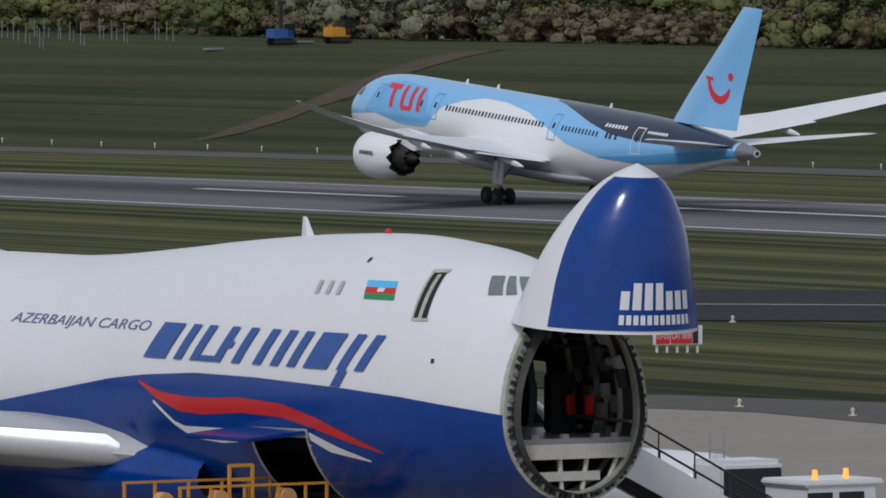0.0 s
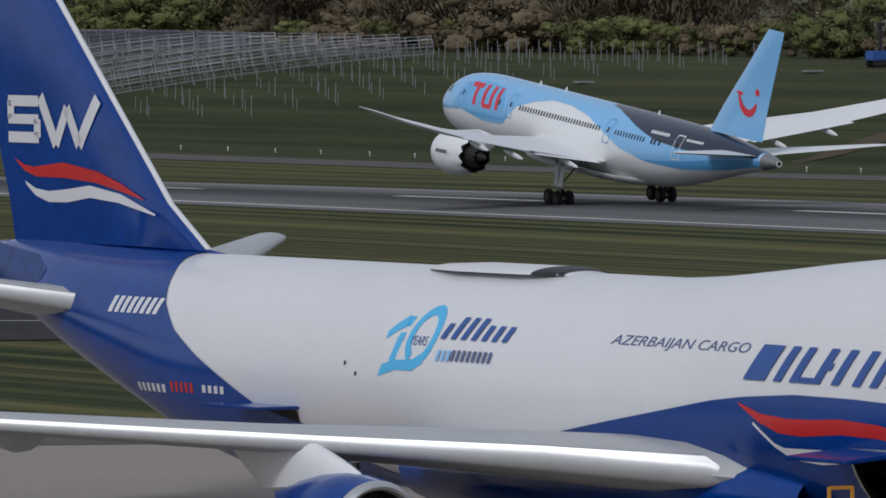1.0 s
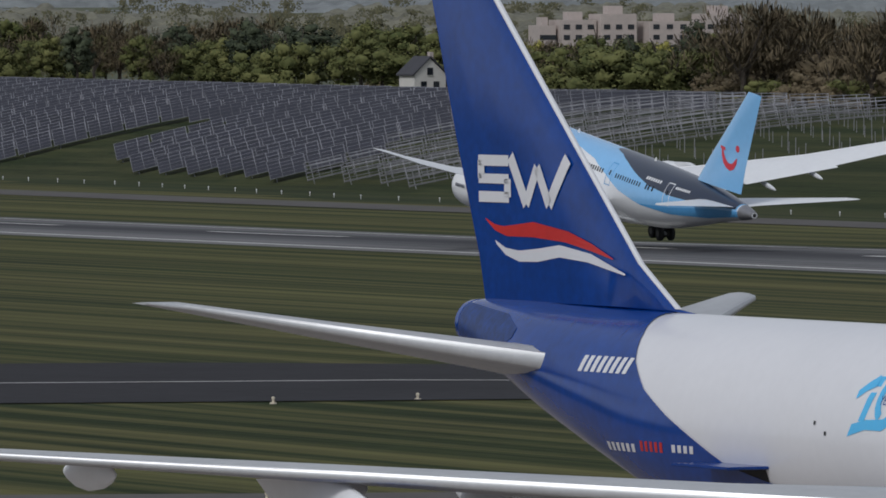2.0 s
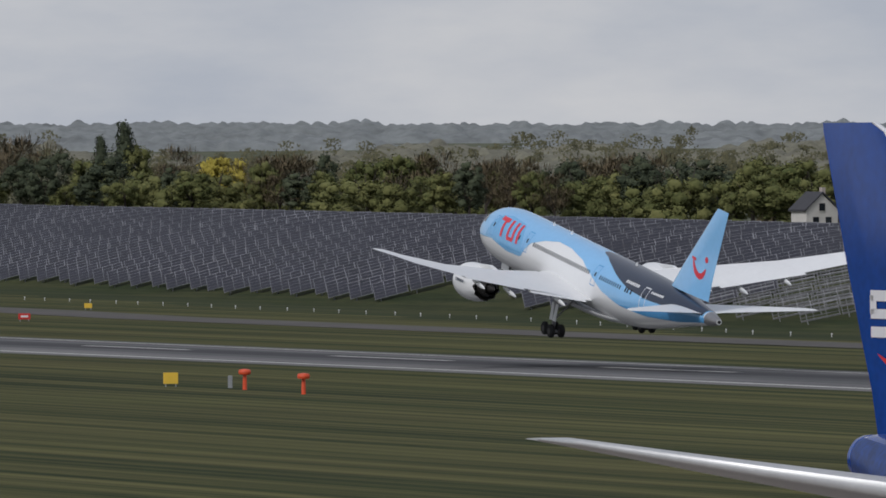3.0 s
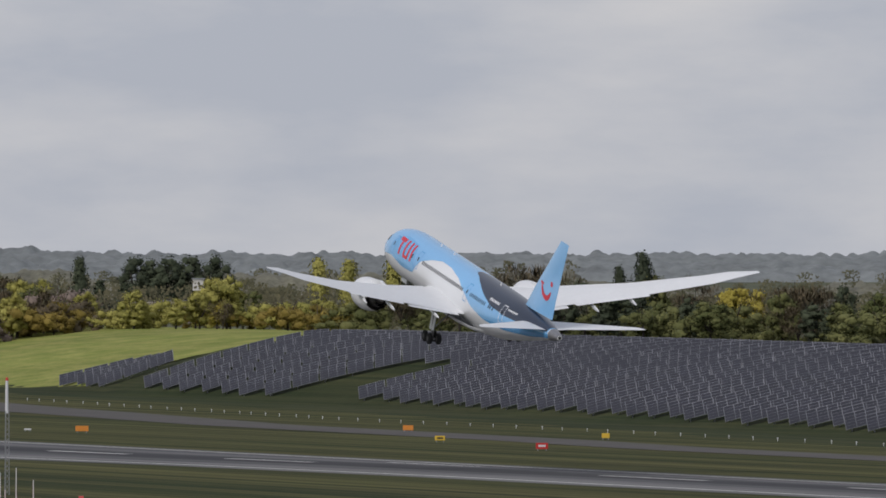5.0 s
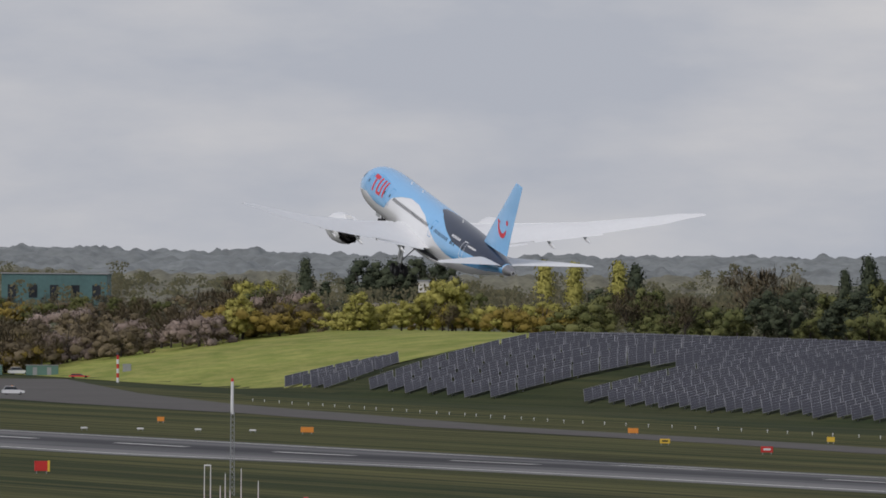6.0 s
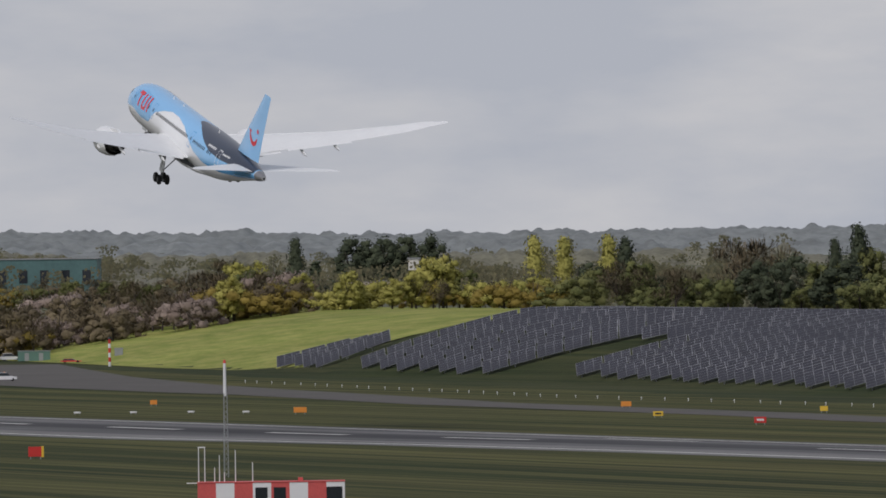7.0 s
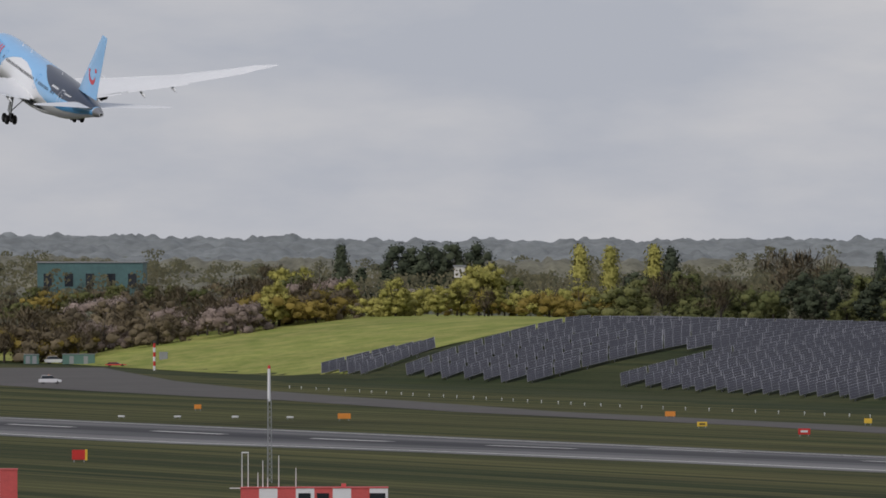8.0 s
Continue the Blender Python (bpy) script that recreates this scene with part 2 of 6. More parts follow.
L_DARK = leaf_mat("leaf_dark", (0.04, 0.052, 0.034), (0.09, 0.105, 0.062))
L_BROWN = leaf_mat("leaf_budding_brown", (0.105, 0.085, 0.056), (0.205, 0.165, 0.10))
L_YELLOW = leaf_mat("leaf_yellow", (0.33, 0.28, 0.05), (0.54, 0.45, 0.10))
L_LIME = leaf_mat("leaf_lime", (0.24, 0.235, 0.06), (0.46, 0.42, 0.12))
L_GREY = leaf_mat("leaf_willow", (0.10, 0.11, 0.07), (0.23, 0.225, 0.15))
L_PINK = leaf_mat("leaf_blossom", (0.17, 0.13, 0.11), (0.36, 0.29, 0.25))


# ---- building helpers ----
def part(name, bm, material, parent, label="", smooth=False, kind=""):
    me = bpy.data.meshes.new(name)
    bm.to_mesh(me)
    bm.free()
    me.materials.append(material)
    if smooth:
        me.polygons.foreach_set("use_smooth", [True] * len(me.polygons))
        me.set_sharp_from_angle(angle=radians(40))
    ob = new(name, me)
    ob.parent = parent
    return tagged(ob, label, kind=kind)


def thing(name, label, category, m=Matrix(), group=""):
    ob = new(name)
    ob.matrix_basis = m
    return tagged(ob, label, category, group)


def solid(name, bm, material, label, category, m=Matrix(), group="", kind="", smooth=False):
    ob = part(name, bm, material, None, label, smooth)
    ob.matrix_basis = m
    return tagged(ob, "", category, group, kind)


def box(bm, x0, x1, y0, y1, z0, z1, m=Matrix(), bevel=0.0):
    v = bmesh.ops.create_cube(bm, size=1)["verts"]
    bmesh.ops.transform(bm, verts=v, matrix=m @ Matrix.Translation(((x0 + x1) / 2, (y0 + y1) / 2, (z0 + z1) / 2)) @ Matrix.Diagonal((x1 - x0, y1 - y0, z1 - z0, 1)))
    if bevel:
        bmesh.ops.bevel(bm, geom=list({e for w in v for e in w.link_edges}), offset=bevel, segments=2, affect="EDGES")
    return bm


def tube(bm, a, b, ra, rb=None, n=10):
    a, b = Vector(a), Vector(b)
    m = Matrix.Translation((a + b) / 2) @ (b - a).to_track_quat("Z", "Y").to_matrix().to_4x4()
    bmesh.ops.create_cone(bm, cap_ends=True, segments=n, radius1=ra, radius2=ra if rb is None else rb, depth=(b - a).length, matrix=m)
    return bm


def loft(rings, closed=True, cap=True, bm=None):
    """Faces between successive rings of points."""
    bm = bm or bmesh.new()
    rows = [[bm.verts.new(p) for p in r] for r in rings]
    for a, b in zip(rows, rows[1:]):
        n = len(a)
        for i in range(n if closed else n - 1):
            q = (a[i], a[(i + 1) % n], b[(i + 1) % n], b[i])
            bm.faces.new(q)
    if cap and closed:
        bm.faces.new(rows[0][::-1])
        bm.faces.new(rows[-1])
    bmesh.ops.recalc_face_normals(bm, faces=bm.faces[:])
    return bm


def turned(profile, n=28, axis_m=Matrix(), cap=True):
    """A body of revolution about x: profile of (x, radius)."""
    return loft([[axis_m @ Vector((x, r * math.cos(2 * math.pi * i / n), r * math.sin(2 * math.pi * i / n))) for i in range(n)] for x, r in profile], cap=cap)


FOIL = [(0, 0), (0.015, 0.28), (0.06, 0.6), (0.16, 0.9), (0.33, 1.0), (0.55, 0.78), (0.8, 0.36), (1, 0.02),
        (1, -0.02), (0.8, -0.24), (0.55, -0.5), (0.33, -0.62), (0.16, -0.58), (0.06, -0.42), (0.015, -0.22)]


def wing(stations, upright=False):
    """stations: (leading x, trailing x, span y, height z, half thickness). upright: span runs up, for a fin."""
    rings = []
    for lx, tx, y, z, h in stations:
        ring = []
        for c, t in FOIL:
            x = lx + (tx - lx) * c
            ring.append((x, z + t * h, y) if upright else (x, y, z + t * h))
        rings.append(ring)
    return loft(rings)


def curve_of(u, knots):
    return float(np.interp(u, [k[0] for k in knots], [k[1] for k in knots]))


def section(tab, u):
    return [float(np.interp(u, tab[0], c)) for c in tab[1:]]


def smooth_table(rows, step=0.5):
    """Rows of (aft distance, top, bottom, half width, mid height), smoothed into a fine table."""
    a = np.array(rows, float)
    us = np.unique(np.concatenate([np.linspace(0, 1, 9) ** 2 * 2, np.arange(2, a[-1, 0], step), a[-1:, 0]]))
    cols = []
    for c in range(1, a.shape[1]):
        d = np.gradient(a[:, c], a[:, 0])
        for i in range(1, len(a) - 1):
            s0 = (a[i, c] - a[i - 1, c]) / (a[i, 0] - a[i - 1, 0])
            s1 = (a[i + 1, c] - a[i, c]) / (a[i + 1, 0] - a[i, 0])
            d[i] = 0 if s0 * s1 <= 0 else 2 * s0 * s1 / (s0 + s1)
        out = []
        for u in us:
            i = min(max(int(np.searchsorted(a[:, 0], u)) - 1, 0), len(a) - 2)
            h = a[i + 1, 0] - a[i, 0]
            t = (u - a[i, 0]) / h
            out.append((2 * t**3 - 3 * t**2 + 1) * a[i, c] + (t**3 - 2 * t**2 + t) * h * d[i] + (3 * t**2 - 2 * t**3) * a[i + 1, c] + (t**3 - t**2) * h * d[i + 1])
        cols.append(out)
    return [list(us)] + cols


def hull_point(tab, u, ang, grow=0.0):
    top, bot, hw, mid = section(tab, u)
    s = math.sin(ang)
    return Vector((-u, -(hw + grow) * math.cos(ang), mid + ((top - mid if s > 0 else mid - bot) + grow) * s))


def side_angle(tab, u, z):
    """The angle on the section at which the skin has height z."""
    top, bot, hw, mid = section(tab, u)
    h = max(top - mid if z > mid else mid - bot, 1e-3)
    return math.asin(max(-1, min(1, (z - mid) / h)))


def skin_panel(tab, us, low, high, side, grow, across=10, close=False):
    """Paint as a thin skin on a hull between two heights; low, high: functions of u. side -1: starboard, 1: port."""
    rings = []
    for u in us:
        a0, a1 = side_angle(tab, u, low(u)), side_angle(tab, u, high(u))
        if a1 < a0 + 1e-3:
            a1 = a0 + 1e-3
        ring = []
        for i in range(across + 1):
            p = hull_point(tab, u, a0 + (a1 - a0) * i / across, grow)
            ring.append((p.x, p.y if side < 0 else -p.y, p.z))
        rings.append(ring)
    return loft(rings, closed=False, cap=False)


def side_strips(tab, strips, side, grow, bm=None, across=3, step=0.35):
    """Flat shapes laid on a hull's side. Each strip is two lines of (u, z), its lower and its upper edge."""
    bm = bm or bmesh.new()
    for low, high in strips:
        n = len(low)
        rings = []
        for k in range(n - 1):
            m = max(1, int(math.hypot(low[k + 1][0] - low[k][0], low[k + 1][1] - low[k][1]) / step))
            for j in range(m + (k == n - 2)):
                t = j / m
                a = Vector(low[k]).lerp(Vector(low[k + 1]), t)
                b = Vector(high[k]).lerp(Vector(high[k + 1]), t)
                ring = []
                for i in range(across + 1):
                    q = a.lerp(b, i / across)
                    p = hull_point(tab, q.x, side_angle(tab, q.x, q.y), grow)
                    ring.append((p.x, p.y if side < 0 else -p.y, p.z))
                rings.append(ring)
        loft(rings, closed=False, cap=False, bm=bm)
    return bm


def letters(text, size, shear=0.0):
    """Outline letters as a fine flat mesh in x, y."""
    cu = bpy.data.curves.new("letters", "FONT")
    cu.body, cu.size, cu.shear = text, size, shear
    ob = bpy.data.objects.new("letters", cu)
    me = bpy.data.meshes.new_from_object(ob)
    bm = bmesh.new()
    bm.from_mesh(me)
    bpy.data.objects.remove(ob)
    bpy.data.curves.remove(cu)
    bpy.data.meshes.remove(me)
    return bm


def side_letters(tab, text, u0, z0, width, height, side, grow, shear=0.0):
    """Letters laid on a hull's side; u0: where they begin, z0: their foot. Starboard reads towards the nose."""
    bm = letters(text, 1.0, shear)
    xs = [v.co.x for v in bm.verts]
    ys = [v.co.y for v in bm.verts]
    for i in range(1, 6):
        y = min(ys) + (max(ys) - min(ys)) * i / 6
        bmesh.ops.bisect_plane(bm, geom=bm.verts[:] + bm.edges[:] + bm.faces[:], plane_co=(0, y, 0), plane_no=(0, 1, 0))
    for v in bm.verts:
        fx, fy = (v.co.x - min(xs)) / (max(xs) - min(xs)), (v.co.y - min(ys)) / (max(ys) - min(ys))
        u = u0 - width * fx if side < 0 else u0 + width * fx
        p = hull_point(tab, u, side_angle(tab, u, z0 + height * fy), grow)
        v.co = (p.x, p.y if side < 0 else -p.y, p.z)
    return bm


# ---- the ground ----
def sl(s, l, z=0.0):
    """World place of a point s along the runway and l to its near side."""
    p = RUNWAY_O + FW * s + LE * l
    return Vector((p.x, p.y, z))


def to_sl(x, y):
    d = Vector((x, y, 0)) - RUNWAY_O
    return d.dot(FW), d.dot(LE)


FOOT = [(-600, -104), (0, -113), (100, -118), (150, -128), (200, -134), (350, -159), (467, -180), (553, -194), (690, -216), (770, -220), (863, -226), (950, -239), (1144, -268), (2400, -456), (5000, -850)]


def foot_line(s):
    """Where the far bank begins, to the side of the runway."""
    return curve_of(s, FOOT)


def runway_dip(s, l):
    """How far the runway and its verges sink below the near grass."""
    far = curve_of(s, [(-320, 0), (-230, .1), (-150, .45), (-80, .8), (680, .85), (900, .35), (1150, 0)])
    near = curve_of(s, [(-60, 0), (60, .08), (140, .3), (250, .85), (680, .85), (900, .35), (1150, 0)])
    if l > 27:
        return near * max(0, 1 - (l - 27) / 18)
    f = max(0, min(1, (22 - l) / 44))
    return near + (far - near) * f


def ground_z(s, l):
    if l > 60:
        return 1.937 * min(1, (l - 60) / 130) - 0.24 * max(0, 1 - (l - 60) / 40)
    if l > -60:
        return -0.01 * min(abs(l), 24) - runway_dip(s, l)
    z = -0.24 - runway_dip(s, l)
    d = foot_line(s) - l
    if d > 0:
        crest = 9.0 + 0.0015 * max(-200, min(1100, s))
        t = min(1, d / curve_of(s, [(50, 78), (200, 46), (760, 44), (820, 34), (890, 34), (985, 78)]))
        z += crest * (1 - (1 - t) ** 1.3)
        if d > 110:
            z -= crest * 0.6 * min(1, (d - 110) / 250)
        p = sl(s, l)
        r = math.hypot(p.x, p.y)
        if r > 2500:
            z += 15 * min(1, (r - 2500) / 2200) + 20 * max(0, min(1, (r - 4000) / 650)) * (0.7 + 0.32 * noise.noise(Vector((p.x / 420, p.y / 900, 3))))
    return z


def wz(x, y):
    return ground_z(*to_sl(x, y))


def build_ground():
    ls = [-4600, -4300, -4000, -3600, -3000, -2600, -2200, -1900, -1600, -1300, -1100, -900, -750, -640, -560]
    ls += [-520 + 20 * i for i in range(10)] + [-320 + 6 * i for i in range(40)] + [-80, -70, -60, -42, -26, -22, -11, 0, 11, 22, 27, 31, 36, 45, 60, 80, 100, 130, 160, 190, 230, 300, 500, 900, 1500]
    ss = [-2500, -1500, -1000, -800] + [-600 + 20 * i for i in range(120)] + [1900, 2100, 2300, 2600, 2900, 3200, 3500, 3800, 4100, 4400, 4800]
    ss = sorted(set(ss))
    bm = bmesh.new()
    grid = [[bm.verts.new(sl(s, l, ground_z(s, l) - (0.05 if abs(l) < 27 else 0))) for l in ls] for s in ss]
    for i in range(len(ss) - 1):
        for j in range(len(ls) - 1):
            f = bm.faces.new((grid[i][j], grid[i + 1][j], grid[i + 1][j + 1], grid[i][j + 1]))
            mid_s, mid_l = (ss[i] + ss[i + 1]) / 2, (ls[j] + ls[j + 1]) / 2
            p = sl(mid_s, mid_l)
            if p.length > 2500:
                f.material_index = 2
            elif mid_l < foot_line(mid_s) + 20:
                f.material_index = 1
    ob = solid("ground", bm, M_GRASS, "mown airfield grass rising to a bank beyond the runway", "ground", kind="structure", smooth=True)
    ob.data.materials.append(M_HILL)
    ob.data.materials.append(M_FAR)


def strip(name, centre, half, material, label, category, lift=0.03, across=2, step=12.0, kind="structure"):
    """A band of paving along a line of world x, y points."""
    pts = [Vector((*p[:2], 0)) for p in centre]
    halves = [half] * len(pts) if not isinstance(half, list) else half
    fine = []
    for k in range(len(pts) - 1):
        m = max(1, int((pts[k + 1] - pts[k]).length / step))
        for j in range(m + (k == len(pts) - 2)):
            fine.append((pts[k].lerp(pts[k + 1], j / m), halves[k] + (halves[k + 1] - halves[k]) * j / m))
    rings = []
    for k, (p, h) in enumerate(fine):
        d = fine[min(k + 1, len(fine) - 1)][0] - fine[max(k - 1, 0)][0]
        side = Vector((-d.y, d.x, 0)).normalized()
        ring = []
        for i in range(across + 1):
            q = p + side * h * (2 * i / across - 1)
            ring.append((q.x, q.y, wz(q.x, q.y) + lift))
        rings.append(ring)
    return solid(name, loft(rings, closed=False, cap=False), material, label, category, kind=kind)


def build_paving():
    def lie(s, l, lift=0.0):
        return sl(s, l, ground_z(s, l) + lift)
    along = [-1500, -900, -600] + [-400 + 20 * i for i in range(70)] + [1400, 2200]
    bm = bmesh.new()
    rows = [[bm.verts.new(lie(s, l)) for l in (-26, -22, -11, 0, 11, 22, 26)] for s in along]
    for a, b in zip(rows, rows[1:]):
        for i in range(6):
            bm.faces.new((a[i], a[i + 1], b[i + 1], b[i]))
    solid("runway", bm, M_RUNWAY, "grey asphalt runway streaked with tyre rubber", "runway", kind="structure")
    bm = bmesh.new()
    for l in (22, -22):
        rows = [[bm.verts.new(lie(s, l + w, .025)) for w in (-.45, .45)] for s in along]
        for a, b in zip(rows, rows[1:]):
            bm.faces.new((a[0], a[1], b[1], b[0]))
    dashes = [-97, -31, 37, 158, 224, 290, 356] + [-295 - 66 * i for i in range(9)] + [-229, -163]
    for s0, l0 in [(d, 0) for d in dashes] + [(142, -15)]:
        rows = [[bm.verts.new(lie(s0 + 7.5 * i, l0 + w, .03)) for w in (-.75, 0, .75)] for i in range(5)]
        for a, b in zip(rows, rows[1:]):
            for i in range(2):
                bm.faces.new((a[i], a[i + 1], b[i + 1], b[i]))
    bmesh.ops.recalc_face_normals(bm, faces=bm.faces[:])
    solid("runway_marking", bm, M_LINE, "white painted runway centre dashes and edge lines", "marking", kind="structure")
    strip("taxiway", [(-420, 452), (13, 491), (105, 501), (420, 530)], 27, M_TAXI, "dark asphalt taxiway crossing the grass", "taxiway", 0.05, 6, 5)
    strip("taxiway_line", [(-420, 450.5), (13, 489.5), (105, 499.5), (420, 528.5)], 0.28, M_LINE, "worn pale taxiway centre line", "marking", 0.075, 1, 5)
    side = [(-900, -84), (-120, -83), (67, -86), (270, -94), (340, -103), (490, -114), (640, -138), (760, -150), (900, -170), (1050, -215), (1140, -245)]
    strip("side_taxiway", [sl(*p) for p in side], [7, 7, 7, 7, 7.5, 8, 10, 16, 24, 18, 12], M_SIDE, "worn grey service taxiway beyond the runway", "taxiway", 0.06, 4, 10)
    strip("service_road", [sl(760, -52), sl(900, -75), sl(1000, -120), sl(1060, -190)], 14, M_SIDE, "worn grey asphalt turning loop", "road", 0.09, 4, 10)
    bm = bmesh.new()
    edge = [(-260, 360), (14, 366), (45, 368), (68, 372), (74, 366), (78, 352), (120, 258), (200, 80), (240, -60), (-260, -60)]
    bm.faces.new([bm.verts.new((x, y, 1.965)) for x, y in edge])
    solid("apron", bm, M_APRON, "pale weathered concrete aircraft parking apron", "apron", kind="structure")
    strip("apron_shoulder", [(-260, 362), (14, 368), (45, 370), (69, 374), (76, 367), (81, 352), (123, 258), (203, 80)], 5, M_SIDE, "dark tarmac shoulder along the apron edge", "shoulder", 0.045, 2, 6)
    track = [(-79, -113), (-79, -118), (-73, -127), (-66, -136), (-59, -145), (-43, -162), (-31, -176), (-26, -184), (-19, -197)]
    strip("earth_track", [sl(*p) for p in track], [1.2, 1.8, 2.4, 1.8, 2.6, 2.2, 2.8, 2.4, 1.6], M_DIRT, "bare brown earth track up the grass bank", "track", 0.08, 4, 8)
    rings = []
    for i in range(46):
        s = 916 + 12 * i
        depth = min(1.0, (s - 880) / 240)
        rings.append([sl(s, l, ground_z(s, l) + 0.12 + 0.2 * min(1, k / 3)) for k, l in enumerate([foot_line(s) + min(6, (s - 960) / 12) - 130 * depth * k / 30 for k in range(31)])])
    solid("mown_field", loft(rings, closed=False, cap=False), M_FIELD, "mown grass mound with cutting lines, sun patch in its bright colour", "field", kind="structure")


build_ground()
build_paving()


# ---- the parked cargo aircraft ----
CARGO = smooth_table([
    (0, 4.2, 4.2, .02, 4.2), (.25, 4.78, 3.75, .52, 4.25), (.6, 5.35, 3.46, .92, 4.35), (1, 5.85, 3.3, 1.22, 4.5), (2, 6.8, 3.06, 1.75, 4.85),
    (3, 7.55, 2.97, 2.05, 5.1), (4.6, 8.55, 2.86, 2.38, 5.25), (7, 9.45, 2.4, 2.86, 5.3), (9, 9.75, 2.15, 3.1, 5.3), (12.4, 9.95, 2.05, 3.25, 5.3),
    (16, 9.85, 2.05, 3.25, 5.3), (20, 9.6, 2.05, 3.25, 5.3), (24, 9.25, 2.05, 3.25, 5.3), (28, 8.95, 2.05, 3.25, 5.3), (30, 8.88, 2.05, 3.25, 5.3),
    (50, 8.88, 2.05, 3.25, 5.3), (53, 8.88, 2.15, 3.22, 5.35), (56, 8.88, 2.6, 3.1, 5.55), (60, 8.9, 3.7, 2.8, 6.15), (65, 8.95, 5.2, 2.25, 6.95),
    (69, 9.0, 6.45, 1.5, 7.65), (71.5, 9.0, 7.15, .95, 8.1), (72.6, 8.95, 7.4, .75, 8.2)])
CARGO_BLUE = [(3.4, 5.2), (5.9, 5.43), (8.4, 5.65), (11.2, 5.8), (15.5, 5.92), (18.6, 5.93), (21.3, 5.78), (23, 5.62), (26, 5.19), (29.2, 4.74), (32, 4.33),
              (36, 3.3), (40, 2.3), (42, 2.2), (44, 2.7), (46.9, 3.93), (49.75, 4.42), (51.7, 5.14), (53.7, 5.86), (55.5, 6.6), (56.8, 7.43), (57.7, 8.29),
              (58.6, 8.86), (58.8, 9.2), (75, 9.2)]
CUT_U, CUT_Z = 4.4, 7.92


def hull_mesh(tab, n=56, keep=None, grow=0.0, cap=True):
    """The skin of a hull, with the faces for which keep(u, angle) is true."""
    bm = bmesh.new()
    us = tab[0]
    rows = [[bm.verts.new(hull_point(tab, u, 2 * math.pi * i / n, grow)) for i in range(n)] for u in us]
    for k in range(len(us) - 1):
        for i in range(n):
            if keep is None or keep((us[k] + us[k + 1]) / 2, 2 * math.pi * (i + 0.5) / n):
                bm.faces.new((rows[k][i], rows[k][(i + 1) % n], rows[k + 1][(i + 1) % n], rows[k + 1][i]))
    if cap:
        bm.faces.new(rows[-1])
    bmesh.ops.delete(bm, geom=[v for v in bm.verts if not v.link_faces], context="VERTS")
    bmesh.ops.recalc_face_normals(bm, faces=bm.faces[:])
    return bm


def cargo_keep(u, a):
    z = hull_point(CARGO, u, a).z
    if u < CUT_U and z < CUT_Z:
        return False
    y = hull_point(CARGO, u, a).y
    if 9.75 < u < 10.95 and 4.65 < z < 6.75 and y > 0:
        return False
    if 12.9 < u < 15.9 and 2.5 < z < 4.45 and y < 0:
        return False
    return True


M_BLADE = mat("fan_titanium", (0.035, 0.035, 0.04), .5, metal=.5)


def engine(parent, m, length, radius, cowl, lip_mat, chevrons=0):
    """A turbofan: nacelle, lip, inner duct, fan, spinner, core and plug, its intake at x = 0 and its tail to -x."""
    e = new("engine")
    e.parent, e.matrix_basis = parent, m
    r = radius
    prof = [(-0.28, r * 0.985), (-0.9, r * 1.06), (-length * 0.35, r * 1.1), (-length * 0.6, r * 1.06), (-length * 0.85, r * 0.93), (-length, r * 0.82)]
    n = 40
    bm = bmesh.new()
    rings = [[Vector((x, q * math.cos(2 * math.pi * i / n), q * math.sin(2 * math.pi * i / n))) for i in range(n)] for x, q in prof]
    if chevrons:
        for i, p in enumerate(rings[-1]):
            p.x -= 0.32 * (1 - abs((i % 4) - 2) / 1.0)
    loft(rings, cap=False, bm=bm)
    part("nacelle", bm, cowl, e, smooth=True)
    part("intake_lip", turned([(-0.28, r * 0.986), (-0.08, r * 0.94), (0, r * 0.88), (-0.06, r * 0.83), (-0.3, r * 0.8)], n, cap=False), lip_mat, e, "polished metal intake lip", smooth=True)
    part("intake_duct", turned([(-0.3, r * 0.80), (-1.0, r * 0.82), (-1.3, r * 0.82)], n, cap=False), M_DARK, e, smooth=True)
    part("fan", turned([(-1.2, r * 0.82), (-1.22, 0.3 * r), (-1.25, 0.02)], n, cap=False), M_DARK, e)
    part("spinner", turned([(-0.75, 0.01), (-0.9, 0.14 * r), (-1.2, 0.27 * r)], 20, cap=False), M_STEEL, e, smooth=True)
    blade = part("fan_blade", box(bmesh.new(), -1.3, -1.16, -0.05, 0.05, 0.26 * r, 0.8 * r), M_BLADE, e)
    for i in range(1, 22):
        other = new("fan_blade", blade.data)
        other.parent, other.matrix_basis = e, Matrix.Rotation(2 * math.pi * i / 22, 4, "X")
    part("fan_duct", turned([(-length * 0.8, r * 0.83), (-length, r * 0.78), (-length + 0.4, r * 0.55)], n, cap=False), M_HOT, e)
    rings = [[Vector((x, q * math.cos(2 * math.pi * i / n), q * math.sin(2 * math.pi * i / n))) for i in range(n)] for x, q in
             [(-length * 0.8, r * 0.62), (-length, r * 0.6), (-length * 1.13, r * 0.5), (-length * 1.24, r * 0.4)]]
    if chevrons:
        for i, p in enumerate(rings[-1]):
            p.x -= 0.2 * (1 - abs((i % 4) - 2) / 1.0)
    part("core_cowl", loft(rings, cap=False), M_HOT, e, smooth=True)
    part("exhaust_plug", turned([(-length * 1.1, r * 0.33), (-length * 1.25, r * 0.25), (-length * 1.42, 0.03)], 24, cap=False), M_HOT, e, smooth=True)
    return e


M_SOOT = mat("sooty_blue", (0.006, 0.035, 0.17), .45, vary=.7, scale=.9, fine=4)


